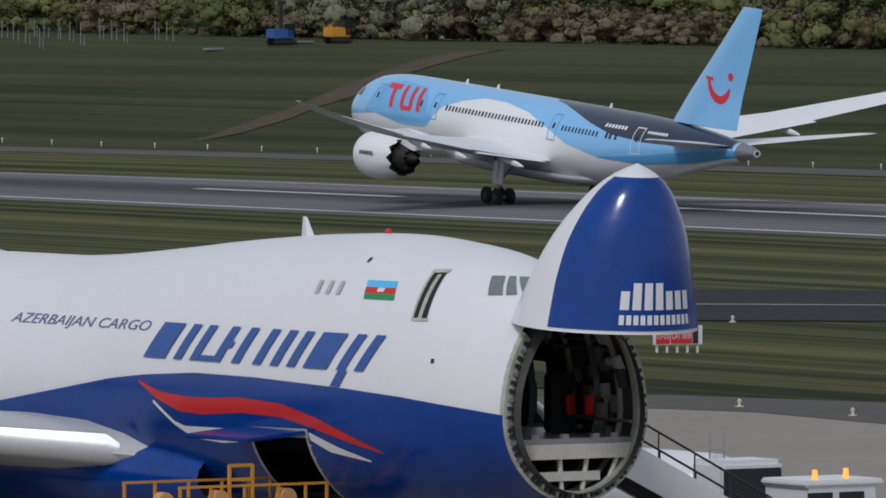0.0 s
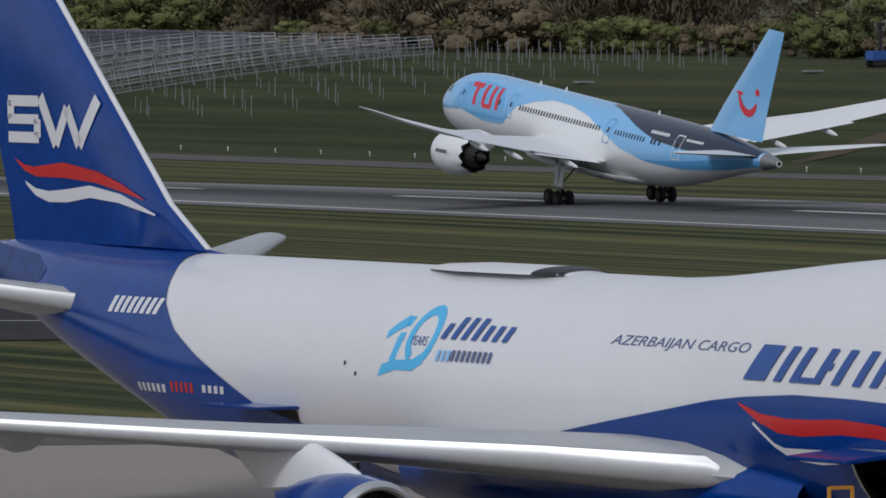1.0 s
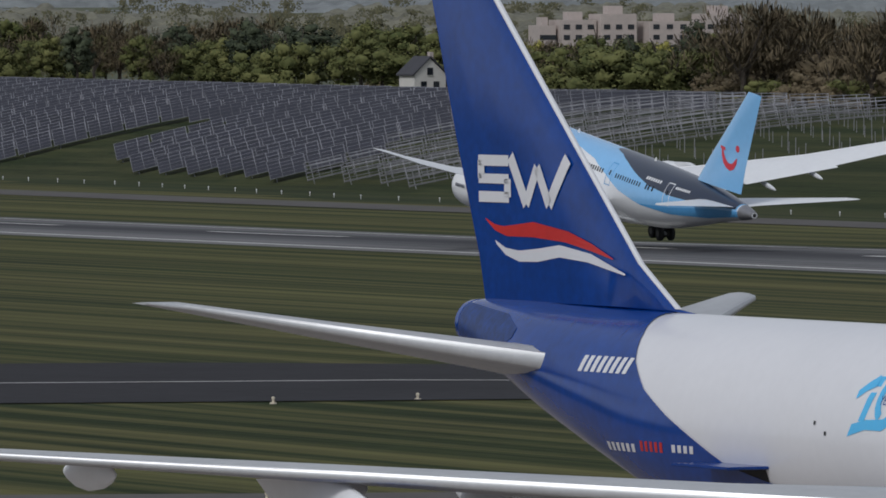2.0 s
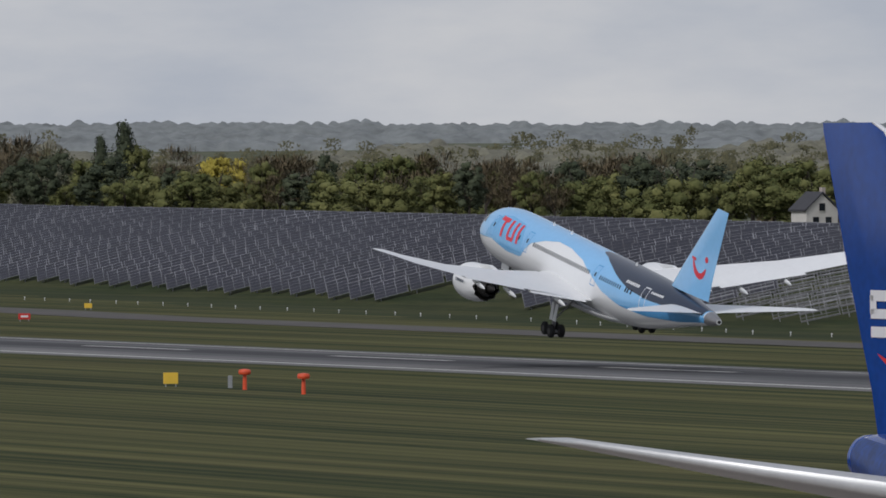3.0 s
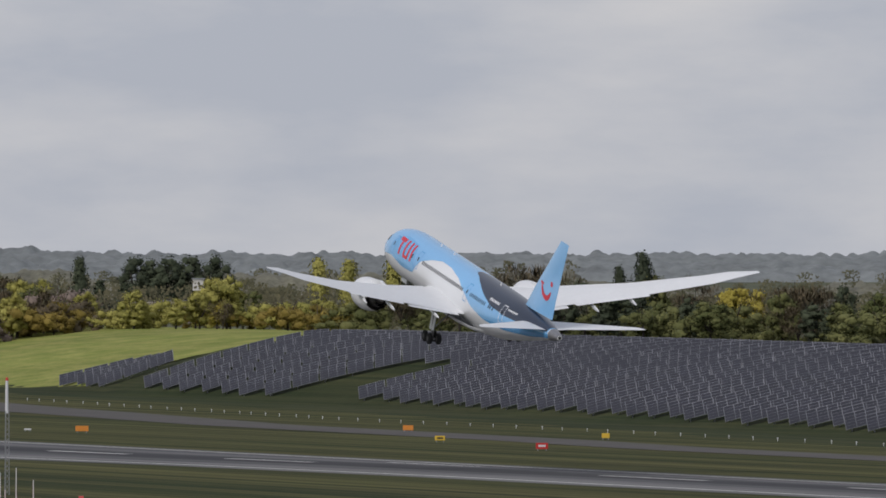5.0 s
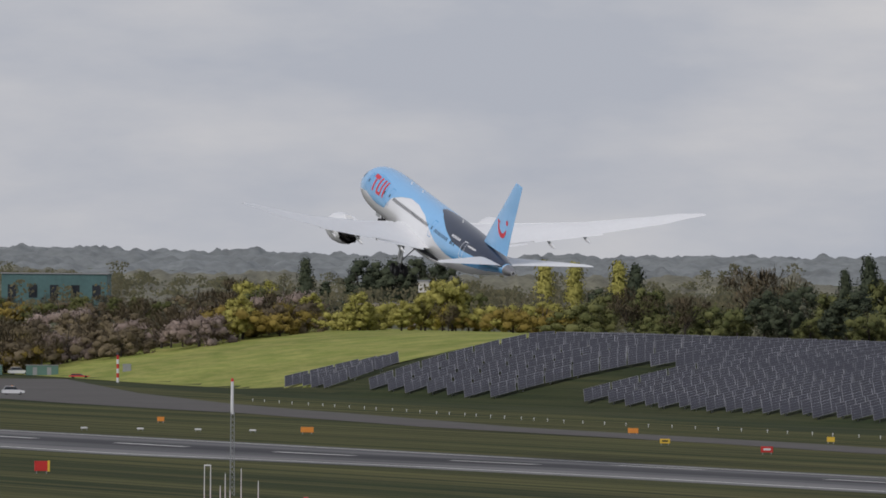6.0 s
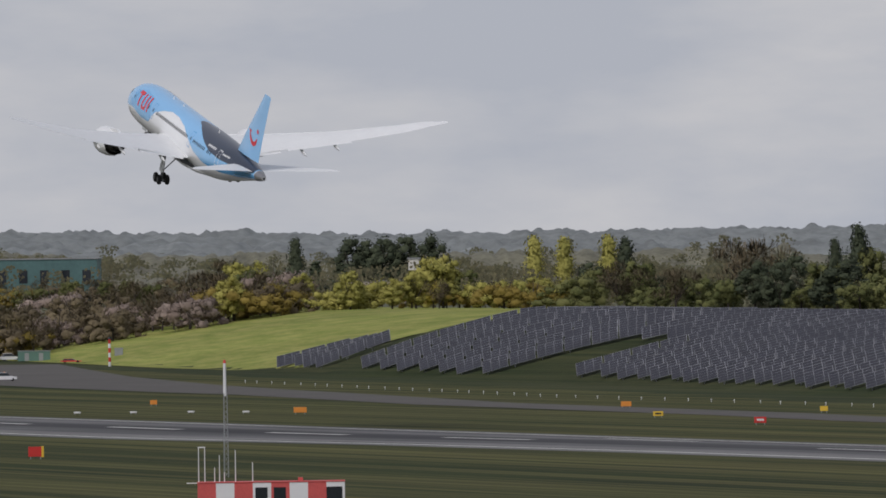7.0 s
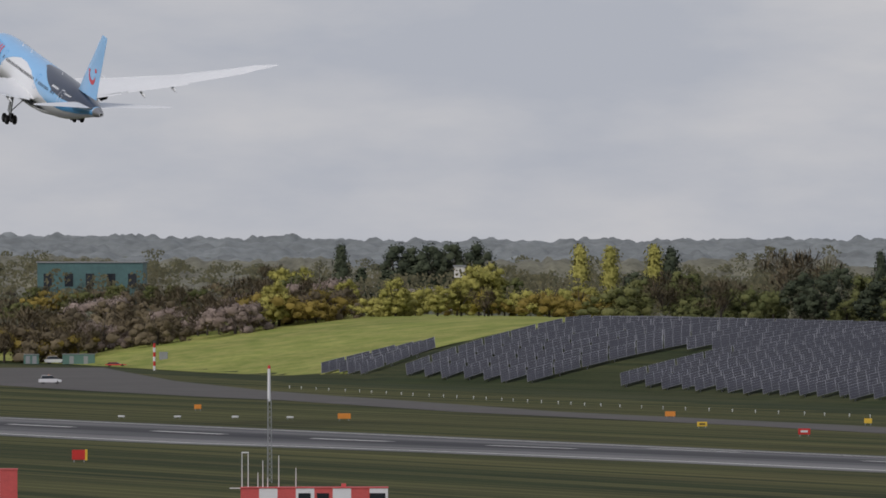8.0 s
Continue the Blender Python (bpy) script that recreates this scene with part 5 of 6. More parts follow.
def plant(key, x, y, height, width=1.0, z=None):
    """A tree of a kind at a place; the first of each kind is built, the others share its parts."""
    rnd = random.Random(int(x * 13.7) * 7919 + int(y * 3.1))
    spec = rnd.choice(KINDS[key])
    z = wz(x, y) - .2 if z is None else z
    k = height / 10
    m = Matrix.Translation((x, y, z)) @ Matrix.Rotation(rnd.uniform(0, 6.28), 4, "Z") @ Matrix.Diagonal((k * width, k * width, k, 1))
    if spec not in MASTERS:
        MASTERS[spec] = make_tree(*spec)
        MASTERS[spec].matrix_basis = m
    else:
        src = MASTERS[spec]
        ob = copy_thing(src, Matrix())
        ob.matrix_basis = m


def polar(az, r):
    return -math.sin(radians(az)) * r, math.cos(radians(az)) * r


def crest_r(az):
    """Distance along a bearing at which the bank's top is reached."""
    r = 900.0
    while r < 2600:
        s, l = to_sl(*polar(az, r))
        if foot_line(s) - l > 95:
            return r
        r += 10
    return 2600


# bearing, distance, top above the horizon in degrees, kind, width
PLACED = [
    (4.53, 2650, .20, "p", .9), (4.41, 2500, .06, "c", 1.5), (4.27, 2500, .05, "c", 1.6), (4.2, 2950, .20, "d", 1.1), (4.1, 2950, .19, "d", 1.1), (4.0, 2950, .2, "d", 1.1), (3.88, 2950, .21, "d", 1.0), (3.73, 2950, .21, "d", 1.0),
    (4.88, 2500, .1, "l", .9), (4.76, 2450, .08, "l", .9), (4.82, 2380, .03, "g", 1.2), (4.64, 2330, -.05, "n", 1.25), (4.55, 2330, -.07, "n", 1.1), (4.28, 2300, -.12, "m", 1.2), (4.16, 2300, -.13, "m", 1.2), (3.71, 2450, .13, "l", 1.0),
    (3.64, 2300, 0, "l", .9), (3.78, 2350, -.02, "m", 1.2), (3.52, 2400, .02, "g", 1.1), (3.36, 2350, -.04, "n", 1.2), (3.22, 2350, -.05, "n", 1.0), (3.12, 2700, .2, "q", 1.0), (2.94, 2700, .19, "q", 1.0), (2.68, 2700, .2, "q", 1.0), (2.58, 2700, .18, "p", 1.0),
    (1.84, 2300, .19, "b", 1.3), (1.73, 2050, .08, "w", 1.0), (1.55, 2100, .05, "w", .9), (1.34, 2020, .16, "p", .75), (1.2, 2000, .245, "p", .85), (1.14, 2000, .14, "g", .8), (.93, 1950, -.02, "d", .9), (.7, 2250, .065, "y", 1.1), (.58, 2250, .06, "y", 1.1), (.9, 2400, .09, "b", 1.0),
    (.35, 2000, .06, "b", 1.2), (.22, 2000, .07, "b", 1.2), (.02, 2300, .05, "d", .8), (-.2, 1900, .03, "g", 1.1), (-.4, 1900, .06, "g", 1.2), (-.55, 1900, .08, "g", 1.1), (-.75, 1850, .0, "h", 1.0), (-1.0, 1850, -.03, "g", 1.0),
    (-1.42, 1800, .01, "d", 1.2), (-1.28, 1800, -.05, "d", .9), (-1.6, 1850, .05, "b", 1.5), (-1.84, 1900, .07, "b", 1.5), (-2.08, 1750, .01, "d", 1.0), (-2.0, 1700, -.1, "w", 1.1), (-2.25, 1720, -.08, "g", 1.0), (-2.37, 1750, -.1, "b", 1.2), (-2.67, 1800, -.1, "o", 1.0),
    (-3.3, 1750, .0, "g", 1.1), (-3.5, 1800, -.05, "l", 1.0), (-3.77, 1650, -.06, "h", 1.0), (-4.1, 1650, -.05, "g", 1.1), (-4.3, 1600, -.08, "l", .8),
    (-7.85, 1330, -.26, "w", .9), (-8.2, 1340, -.24, "w", 1.0), (-8.4, 1340, -.28, "w", .9), (-8.75, 1330, -.3, "h", .9), (-9.1, 1330, -.42, "h", .8), (-9.6, 1300, -.5, "o", .8), (-10.2, 1310, -.33, "w", .9), (-10.45, 1310, -.26, "w", 1.0), (-10.8, 1310, -.3, "w", .9), (-11.7, 1310, -.33, "w", 1.0),
    (-7.6, 1330, -.3, "w", .8), (-5.95, 1400, -.33, "h", .8), (-8.0, 1420, -.1, "b", 1.3)]


def build_trees():
    for az, r, top, key, width in PLACED:
        x, y = polar(az, r)
        z = wz(x, y)
        h = EYE[2] + r * math.tan(radians(top)) - z
        plant(key, x, y, max(4, h), width)
    rnd = random.Random(5)
    az = -13.0
    while az < 7.3:
        cr = crest_r(az)
        # a front hedge behind the bank and taller trees behind it
        if az > 4.6:
            keys, h0, h1, r0 = "oobobbokn", 9, 14, 2290
        elif az > 2.9:
            keys, h0, h1, r0 = "lmnmlobn", 6, 11, 2290
        elif az > -.2:
            keys, h0, h1, r0 = "dhgbhghd", 8, 12.5, cr + 25
        elif az > -3:
            keys, h0, h1, r0 = "hgdbhdg", 9, 13, cr + 40
        elif az > -4.7:
            keys, h0, h1, r0 = "hgdb", 9, 13, cr + 50
        elif az > -7.3:
            keys, h0, h1, r0 = "bbbbbob", 11, 17, cr + 8
        else:
            keys, h0, h1, r0 = "bwhbob", 8, 14, cr + 15
        r = r0 + rnd.uniform(0, 60)
        x, y = polar(az, r)
        plant(rnd.choice(keys), x, y, rnd.uniform(h0, h1), rnd.uniform(1.0, 1.5))
        if rnd.random() < .5:
            r = r0 + rnd.uniform(70, 220)
            x, y = polar(az + rnd.uniform(-.05, .05), r)
            plant(rnd.choice(keys), x, y, rnd.uniform(h0, h1) * 1.05, rnd.uniform(1.0, 1.4))
        if az < -4.6:
            x, y = polar(az + rnd.uniform(-.04, .04), r0 + 12)
            plant(rnd.choice("ooh"), x, y, rnd.uniform(5, 8), rnd.uniform(1.1, 1.5))
        az += rnd.uniform(.09, .16) * (1 if az > -7 else 1.5) * (.62 if az > 4.6 else 1.05)


def far_woods(name, r0, r1, count, h, w, material, label, seed, blades=40, size=.9):
    """Distant woods and hedges: countless clumps, one mesh."""
    rnd = np.random.RandomState(seed)
    verts, faces, norms = [], [], []
    for _ in range(count):
        az, r = rnd.uniform(-14, 8.5), rnd.uniform(r0, r1)
        x, y = polar(az, r)
        if -4.8 < az < -3.35 and r < 3030 or noise.noise(Vector((x / 160, y / 260, seed))) < -.12:
            continue
        z = wz(x, y)
        hh, ww = h * rnd.uniform(.5, 1.25), w * rnd.uniform(.6, 1.4)
        for _ in range(blades):
            q = np.array([x + rnd.normal(0, ww * .4), y + rnd.normal(0, ww * .3), z + hh * (1 - abs(rnd.normal(0, .42)))])
            q[2] = max(q[2] - .25 * abs(q[0] - x), z)
            t = rnd.uniform(0, 6.28)
            s = size * rnd.uniform(.5, 1.1)
            a, b = np.array([math.cos(t), rnd.normal() * .2, math.sin(t)]) * s, np.array([-math.sin(t), rnd.normal() * .2, math.cos(t)]) * s * .6
            k = len(verts)
            round_n = Vector((q[0] - x, q[1] - y - ww * .25, q[2] - z + hh * .5)).normalized()
            norms += [round_n] * 4
            verts += [tuple(q - a), tuple(q - b), tuple(q + a * .9), tuple(q + b * 1.1)]
            faces.append((k, k + 1, k + 2, k + 3))
    me = bpy.data.meshes.new(name)
    me.from_pydata(verts, [], faces)
    me.materials.append(material)
    me.shade_smooth()
    me.normals_split_custom_set_from_vertices(norms)
    tagged(new(name, me), label, "woods", kind="stuff")


build_trees()
far_woods("middle_woods", 2350, 3100, 1500, 10, 7, leaf_mat("middle_wood", (0.07, 0.075, 0.045), (0.17, 0.15, 0.085)), "mixed spring woods beyond the airfield", 3, 90, .6)


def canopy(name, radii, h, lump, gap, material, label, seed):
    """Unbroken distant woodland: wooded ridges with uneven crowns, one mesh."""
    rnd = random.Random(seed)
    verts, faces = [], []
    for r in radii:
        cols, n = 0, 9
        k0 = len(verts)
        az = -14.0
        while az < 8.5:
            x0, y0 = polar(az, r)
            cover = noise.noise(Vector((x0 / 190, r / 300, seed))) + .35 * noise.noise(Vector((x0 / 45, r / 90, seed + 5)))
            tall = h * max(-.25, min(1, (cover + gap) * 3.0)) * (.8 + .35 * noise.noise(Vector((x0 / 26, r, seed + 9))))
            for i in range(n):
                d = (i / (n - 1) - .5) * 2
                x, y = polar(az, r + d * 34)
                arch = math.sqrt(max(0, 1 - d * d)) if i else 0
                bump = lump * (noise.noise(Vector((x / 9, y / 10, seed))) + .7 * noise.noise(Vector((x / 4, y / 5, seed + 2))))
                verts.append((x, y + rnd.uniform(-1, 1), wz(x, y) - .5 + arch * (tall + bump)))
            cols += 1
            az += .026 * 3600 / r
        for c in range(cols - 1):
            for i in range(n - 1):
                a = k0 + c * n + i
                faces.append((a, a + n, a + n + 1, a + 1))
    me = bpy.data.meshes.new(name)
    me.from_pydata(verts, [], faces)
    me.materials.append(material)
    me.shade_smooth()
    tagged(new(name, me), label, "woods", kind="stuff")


far_woods("hedge_trees", 3080, 4350, 1300, 10, 5, leaf_mat("hedge_leaf", (0.085, 0.09, 0.06), (0.17, 0.155, 0.08)), "scattered hedgerow trees in spring leaf", 7, 90, .7)
# Haze is put into these base colours, paler and greyer with distance.
canopy("far_woods", (3150, 3270, 3400, 3540, 3690, 3850, 4000, 4130, 4260), 7.5, 3.2, .3, mat("hazed_far_wood", (0.155, 0.15, 0.108), .9, vary=.6, scale=14, fine=5), "far woods and hedges, haze in their grey-green colour", 4)
canopy("distant_woods", (4390, 4500, 4620, 4740), 6.0, 3.0, .85, mat("hazed_distant_wood", (0.19, 0.205, 0.205), .9, vary=.45, scale=40, fine=6), "distant wooded hills on the skyline, haze in their colour", 5)


# ---- buildings beyond ----
def house(x, y, w, h, turn, wall=M_BRICK):
    hs = thing("house", "white gabled house with dark slate roof among trees", "house", pose(x, y, wz(x, y) - .2, 0, 0, turn))
    d = w * .75
    part("wall", loft([[(-w / 2, -d / 2, 0), (w / 2, -d / 2, 0), (w / 2, -d / 2, h), (0, -d / 2, h + w * .42), (-w / 2, -d / 2, h)], [(-w / 2, d / 2, 0), (w / 2, d / 2, 0), (w / 2, d / 2, h), (0, d / 2, h + w * .42), (-w / 2, d / 2, h)]]), wall, hs)
    for sgn in (-1, 1):
        part("roof", loft([[(sgn * (w / 2 + .4), -d / 2 - .3, h - .3), (0, -d / 2 - .3, h + w * .42 + .1), (0, -d / 2 - .3, h + w * .42 + .35), (sgn * (w / 2 + .4), -d / 2 - .3, h)], [(sgn * (w / 2 + .4), d / 2 + .3, h - .3), (0, d / 2 + .3, h + w * .42 + .1), (0, d / 2 + .3, h + w * .42 + .35), (sgn * (w / 2 + .4), d / 2 + .3, h)]]), M_ROOF, hs)
    for px, pz in ((-w * .2, 1.2), (w * .2, 1.2), (0, h - .2)):
        wd = part("window", box(bmesh.new(), px - .55, px + .55, -d / 2 - .06, -d / 2 + .02, pz, pz + 1.2), M_PORT, hs)
        part("sill", box(bmesh.new(), px - .65, px + .65, -d / 2 - .12, -d / 2 + .02, pz - .12, pz - .02), M_BRICK, wd)
    part("chimney", box(bmesh.new(), w * .2, w * .2 + .7, -.3, .4, h + .5, h + w * .42 + 1.0), M_TOWER, hs)
    return hs


for az, r, w, h, turn in ((-2.87, 1560, 6, 3.6, 30), (-3.0, 1575, 8, 3.0, -60), (-4.02, 1600, 3.2, 3.6, 20), (-9.3, 1345, 8, 6, 25), (-9.72, 1360, 9, 6.5, -25), (-8.95, 1350, 7, 6, 10)):
    x, y = polar(az, r)
    house(x, y, w, h, turn)


def tower_block(az, r, w, h):
    x, y = polar(az, r)
    tb = thing("tower_block", "concrete residential tower block, haze in its pale grey-brown", "tower block", pose(x, y, wz(x, y), 0, 0, 12), "tower blocks on the skyline")
    body = part("wall", box(bmesh.new(), -w / 2, w / 2, -7, 7, 0, h, bevel=.1), M_TOWER, tb)
    part("roof", box(bmesh.new(), -w * .2, w * .2, -3, 3, h, h + 2.5), M_TOWER, tb)
    n = max(3, int(w / 4.2))
    for i in range(n):
        for k in range(int(h / 3.2)):
            cx = -w / 2 + w * (i + .5) / n
            part("window", box(bmesh.new(), cx - 1.0, cx + 1.0, -7.12, -6.95, 1.2 + 3.2 * k, 2.7 + 3.2 * k), M_PORT, tb)


for az, w, top in ((-3.577, 5, 19.5), (-3.757, 11.5, 21.2), (-3.994, 11.5, 23), (-4.294, 13, 20.7), (-4.611, 12.5, 23)):
    tower_block(az, 3000, w, top - wz(*polar(az, 3000)))


def shed(name, az, r, w, d, h, material, label, z=None):
    x, y = polar(az, r)
    b = thing(name, label, "building", pose(x, y, wz(x, y) - .2 if z is None else z))
    part("wall", box(bmesh.new(), -w / 2, w / 2, -d / 2, d / 2, 0, h, bevel=.05), material, b)
    part("roof", box(bmesh.new(), -w / 2 - .3, w / 2 + .3, -d / 2 - .3, d / 2 + .3, h, h + .35), M_FRAME, b)
    for i in range(max(2, int(w / 6))):
        cx = -w / 2 + w * (i + .5) / max(2, int(w / 6))
        part("window", box(bmesh.new(), cx - 1.2, cx + 1.2, -d / 2 - .08, -d / 2 + .04, h * .45, h * .75), M_PORT, b)


shed("warehouse", 6.0, 2750, 30, 12, 12.2, M_SHED, "long teal-clad warehouse half hidden by trees")
shed("office_block", 3.95, 2800, 34, 12, 6.5, M_TOWER, "long pale flat-roofed building among trees")
shed("stair_tower", 3.83, 2790, 3.0, 4, 13, M_BRICK, "square cream stair tower of a flat-roofed building")


for key, bearing, tall, wide in ("n", 4.68, 9.5, 1.3), ("l", 4.93, 12.0, 1.2), ("l", 3.66, 13.5, 1.2), ("n", 3.3, 9.5, 1.3), ("m", 4.2, 7.0, 1.4), ("n", 3.12, 8.5, 1.3), ("l", 3.82, 10.0, 1.3), ("y", 3.72, 8.0, 1.2), ("n", 6.2, 10.0, 1.3):
    plant(key, *polar(bearing, min(crest_r(bearing) + 30, 2300)), tall, wide)
rnd_w = random.Random(31)
for i in range(26):
    bearing = 5.35 + 1.5 * i / 25 + rnd_w.uniform(-.03, .03)
    plant(rnd_w.choice("bgnohb"), *polar(bearing, rnd_w.uniform(2640, 2715)), rnd_w.uniform(6.5, 9.0), rnd_w.uniform(1.0, 1.35))


# ---- solar field ----
ROW_PITCH, TILT = 13.0, radians(27)
SLOPE, TABLE_W = 4.9, 5.0


def module(i, k):
    bm = bmesh.new()
    r = Matrix.Translation((0, 0, .6)) @ Matrix.Rotation(TILT, 4, "X")
    x0, y0 = -TABLE_W / 2 + .06 + i * 1.63, k * .975 + .03
    return box(bm, x0, x0 + 1.57, y0, y0 + .93, 0, .05, r)


def table_panel():
    bm = bmesh.new()
    r = Matrix.Translation((0, 0, .6)) @ Matrix.Rotation(TILT, 4, "X")
    for i in range(3):
        for k in range(5):
            x0, y0 = -TABLE_W / 2 + .06 + i * 1.63, k * .975 + .03
            box(bm, x0, x0 + 1.57, y0, y0 + .93, 0, .05, r)
    return bm


def table_frame():
    bm = bmesh.new()
    r = Matrix.Translation((0, 0, .6)) @ Matrix.Rotation(TILT, 4, "X")
    for x in (-2.46, -.83, .8, 2.43):
        box(bm, x - .035, x + .035, -.05, SLOPE + .05, -.09, .062, r)
    for k in range(6):
        box(bm, -TABLE_W / 2, TABLE_W / 2, k * .975 - .03, k * .975 + .03, -.02, .058, r)
    for y in (.5, 2.4, 4.3):
        box(bm, -TABLE_W / 2, TABLE_W / 2, y - .05, y + .05, -.16, -.08, r)
    return bm


def table_post(y):
    bm = bmesh.new()
    top = .6 + y * math.sin(TILT) - .1
    for x in (-1.7,):
        tube(bm, (x, y * math.cos(TILT), -.8), (x, y * math.cos(TILT), top), .07, .07, 6)
    return bm


def mesh_of(name, bm, material):
    me = bpy.data.meshes.new(name)
    bm.to_mesh(me)
    bm.free()
    me.materials.append(material)
    return me


ME_PANEL, ME_TFRAME = mesh_of("panel", table_panel(), M_PANEL), mesh_of("frame", table_frame(), M_RAIL)
ME_MODULES = [mesh_of("panel", module(i, k), M_PANEL) for i in range(3) for k in range(5)]
ME_POST = [mesh_of("post", table_post(y), M_FRAME) for y in (.6, 4.2)]
ROW_TURN = radians(-2)


def solar_table(m, panelled):
    if panelled:
        t = thing("solar_table", "dark blue-black solar panels on a tilted metal frame", "solar panel", m, "solar tables on the bank")
    else:
        t = thing("bare_solar_table", "bare galvanised frame awaiting its solar panels", "solar table", m, "bare frames on the bank")
    for nm, me in ([("panel", me) for me in ME_MODULES] if panelled else []) + [("frame", ME_TFRAME), ("post", ME_POST[0]), ("post", ME_POST[1])]:
        o = new(nm, me)
        o.parent = t


def foot_x(y):
    """Where a row at this distance leaves the foot of the bank."""
    x = -260.0
    while x < 200:
        s, l = to_sl(x, y)
        if foot_line(s) - l > 1.5:
            return x
        x += .5
    return x


def build_solar():
    near, rest, bare = [], [], []
    rnd = random.Random(21)
    dx, dy = math.cos(ROW_TURN) * (TABLE_W + .15), math.sin(ROW_TURN) * (TABLE_W + .15)
    for k in range(60):
        y = 1202.6 + ROW_PITCH * k
        x = foot_x(y) + rnd.uniform(-.6, .6)
        n = 0
        while True:
            s, l = to_sl(x, y)
            if foot_line(s) - l > (49 if s > 230 else 60):
                break
            # tracks left open between the blocks, and the short rows at the far end
            lane = n < 5 and (1355 < y < 1392 or 1768 < y < 1802) or n < 1 and 1330 < y < 1355 or n > 2 and y > 1902 or 1893 < y < 1920
            if not lane:
                slope = math.atan2(wz(x + dx, y + dy) - wz(x, y), TABLE_W)
                m = Matrix.Translation((x + dx / 2, y + dy / 2, wz(x + dx / 2, y + dy / 2))) @ Matrix.Rotation(ROW_TURN, 4, "Z") @ Matrix.Rotation(-slope, 4, "Y")
                if y < 1249 + 10 * (n > 2):
                    bare.append(m)
                else:
                    (near if n < 4 and len(near) < 200 else rest).append(m)
            n += 1
            x, y = x + dx, y + dy
    for m in near:
        solar_table(m, True)
    for m in bare[:200]:
        solar_table(m, False)
    for name, src, material, label in (("solar_rows", ME_PANEL, M_PANEL, "rows of dark solar panels up the bank"), ("solar_row_frames", ME_TFRAME, M_RAIL, "metal frames of the solar rows")):
        base = np.array([(*v.co, 1.0) for v in src.vertices])
        fc = [tuple(p.vertices) for p in src.polygons]
        verts, faces = [], []
        for m in rest:
            q = base @ np.array(m).T
            k = len(verts)
            verts += [tuple(v[:3]) for v in q]
            faces += [tuple(i + k for i in f) for f in fc]
        me = bpy.data.meshes.new(name)
        me.from_pydata(verts, [], faces)
        me.materials.append(material)
        tagged(new(name, me), label, "solar panel", kind="stuff")
    # bare posts on the slope beyond the frames
    post = mesh_of("post", tube(bmesh.new(), (0, 0, -.5), (0, 0, 2.3), .06, .06, 6), M_RAIL)
    post2 = mesh_of("post", tube(bmesh.new(), (0, 0, -.5), (0, 0, 1.4), .05, .05, 6), M_RAIL)
    rnd = random.Random(8)
    for k in range(9):
        y = 1143 + ROW_PITCH * k * .75
        for i in range(27):
            x = 66 + (y - 1172) * 1.03 + 5.15 * i
            s, l = to_sl(x, y)
            d = foot_line(s) - l
            if 14 < d < 80 and x < 190:
                for me, dy in ((post, 4.0), (post2, 0)):
                    if rnd.random() < .9:
                        o = new("support_post", me)
                        o.location = (x + rnd.uniform(-.2, .2), y + dy, wz(x, y + dy))
                        o.rotation_euler = (rnd.uniform(-.03, .03), rnd.uniform(-.03, .03), 0)
                        tagged(o, "bare galvanised steel post standing in the grass", "post", "posts on the bank")


build_solar()


# ---- runway furniture ----
def airfield_sign(x, y, w, h, material, label, turn=0.0, face=None, legs=True):
    sgn = thing("airfield_sign", label, "sign", pose(x, y, wz(x, y), 0, 0, turn), "airfield signs")
    part("panel", box(bmesh.new(), -w / 2, w / 2, -.14, .14, .25, .25 + h, bevel=.03), material, sgn)
    for k in (-1, 1):
        part("leg", box(bmesh.new(), k * w * .35 - .06, k * w * .35 + .06, -.06, .06, -.3, .27), M_FRAME, sgn)
    if face:
        part("face_bar", box(bmesh.new(), -w * .3, w * .3, -.16, -.13, .25 + h * .35, .25 + h * .68), face, sgn)
    return sgn


for s, l, w, h, m, face, label in (
        (258, -70, 1.6, .8, M_SIGNR, M_WHITE, "red airfield sign beside the runway"), (420, -114, 1.55, .75, M_SIGNO, None, "orange airfield marker board in the grass"), (328, -83, 1.4, .65, M_SIGNY, M_BLACK, "yellow and black taxiway sign in the grass"),
        (345, -115, 1.1, .7, M_SIGNY, None, "small yellow marker board in the grass"), (-142, 78, 1.3, 1.0, M_SIGNY, None, "yellow marker board beside the runway"), (416, -61, 1.9, .8, M_SIGNO, None, "orange marker board beside the runway"),
        (526, -75, 1.1, .7, M_SIGNO, None, "small orange marker board in the grass"), (655, -63, 1.2, .6, M_SIGNY, None, "small yellow marker board in the grass")):
    p = sl(s, l)
    airfield_sign(p.x, p.y, w, h, m, label, 8, face)

p = sl(41, 100)
rs = airfield_sign(p.x, p.y, 1.5, 1.05, M_SIGNR, "red and yellow airfield sign box in the grass", 10)
part("side_panel", box(bmesh.new(), .62, .86, -.2, .2, .2, 1.35), M_SIGNY, rs)

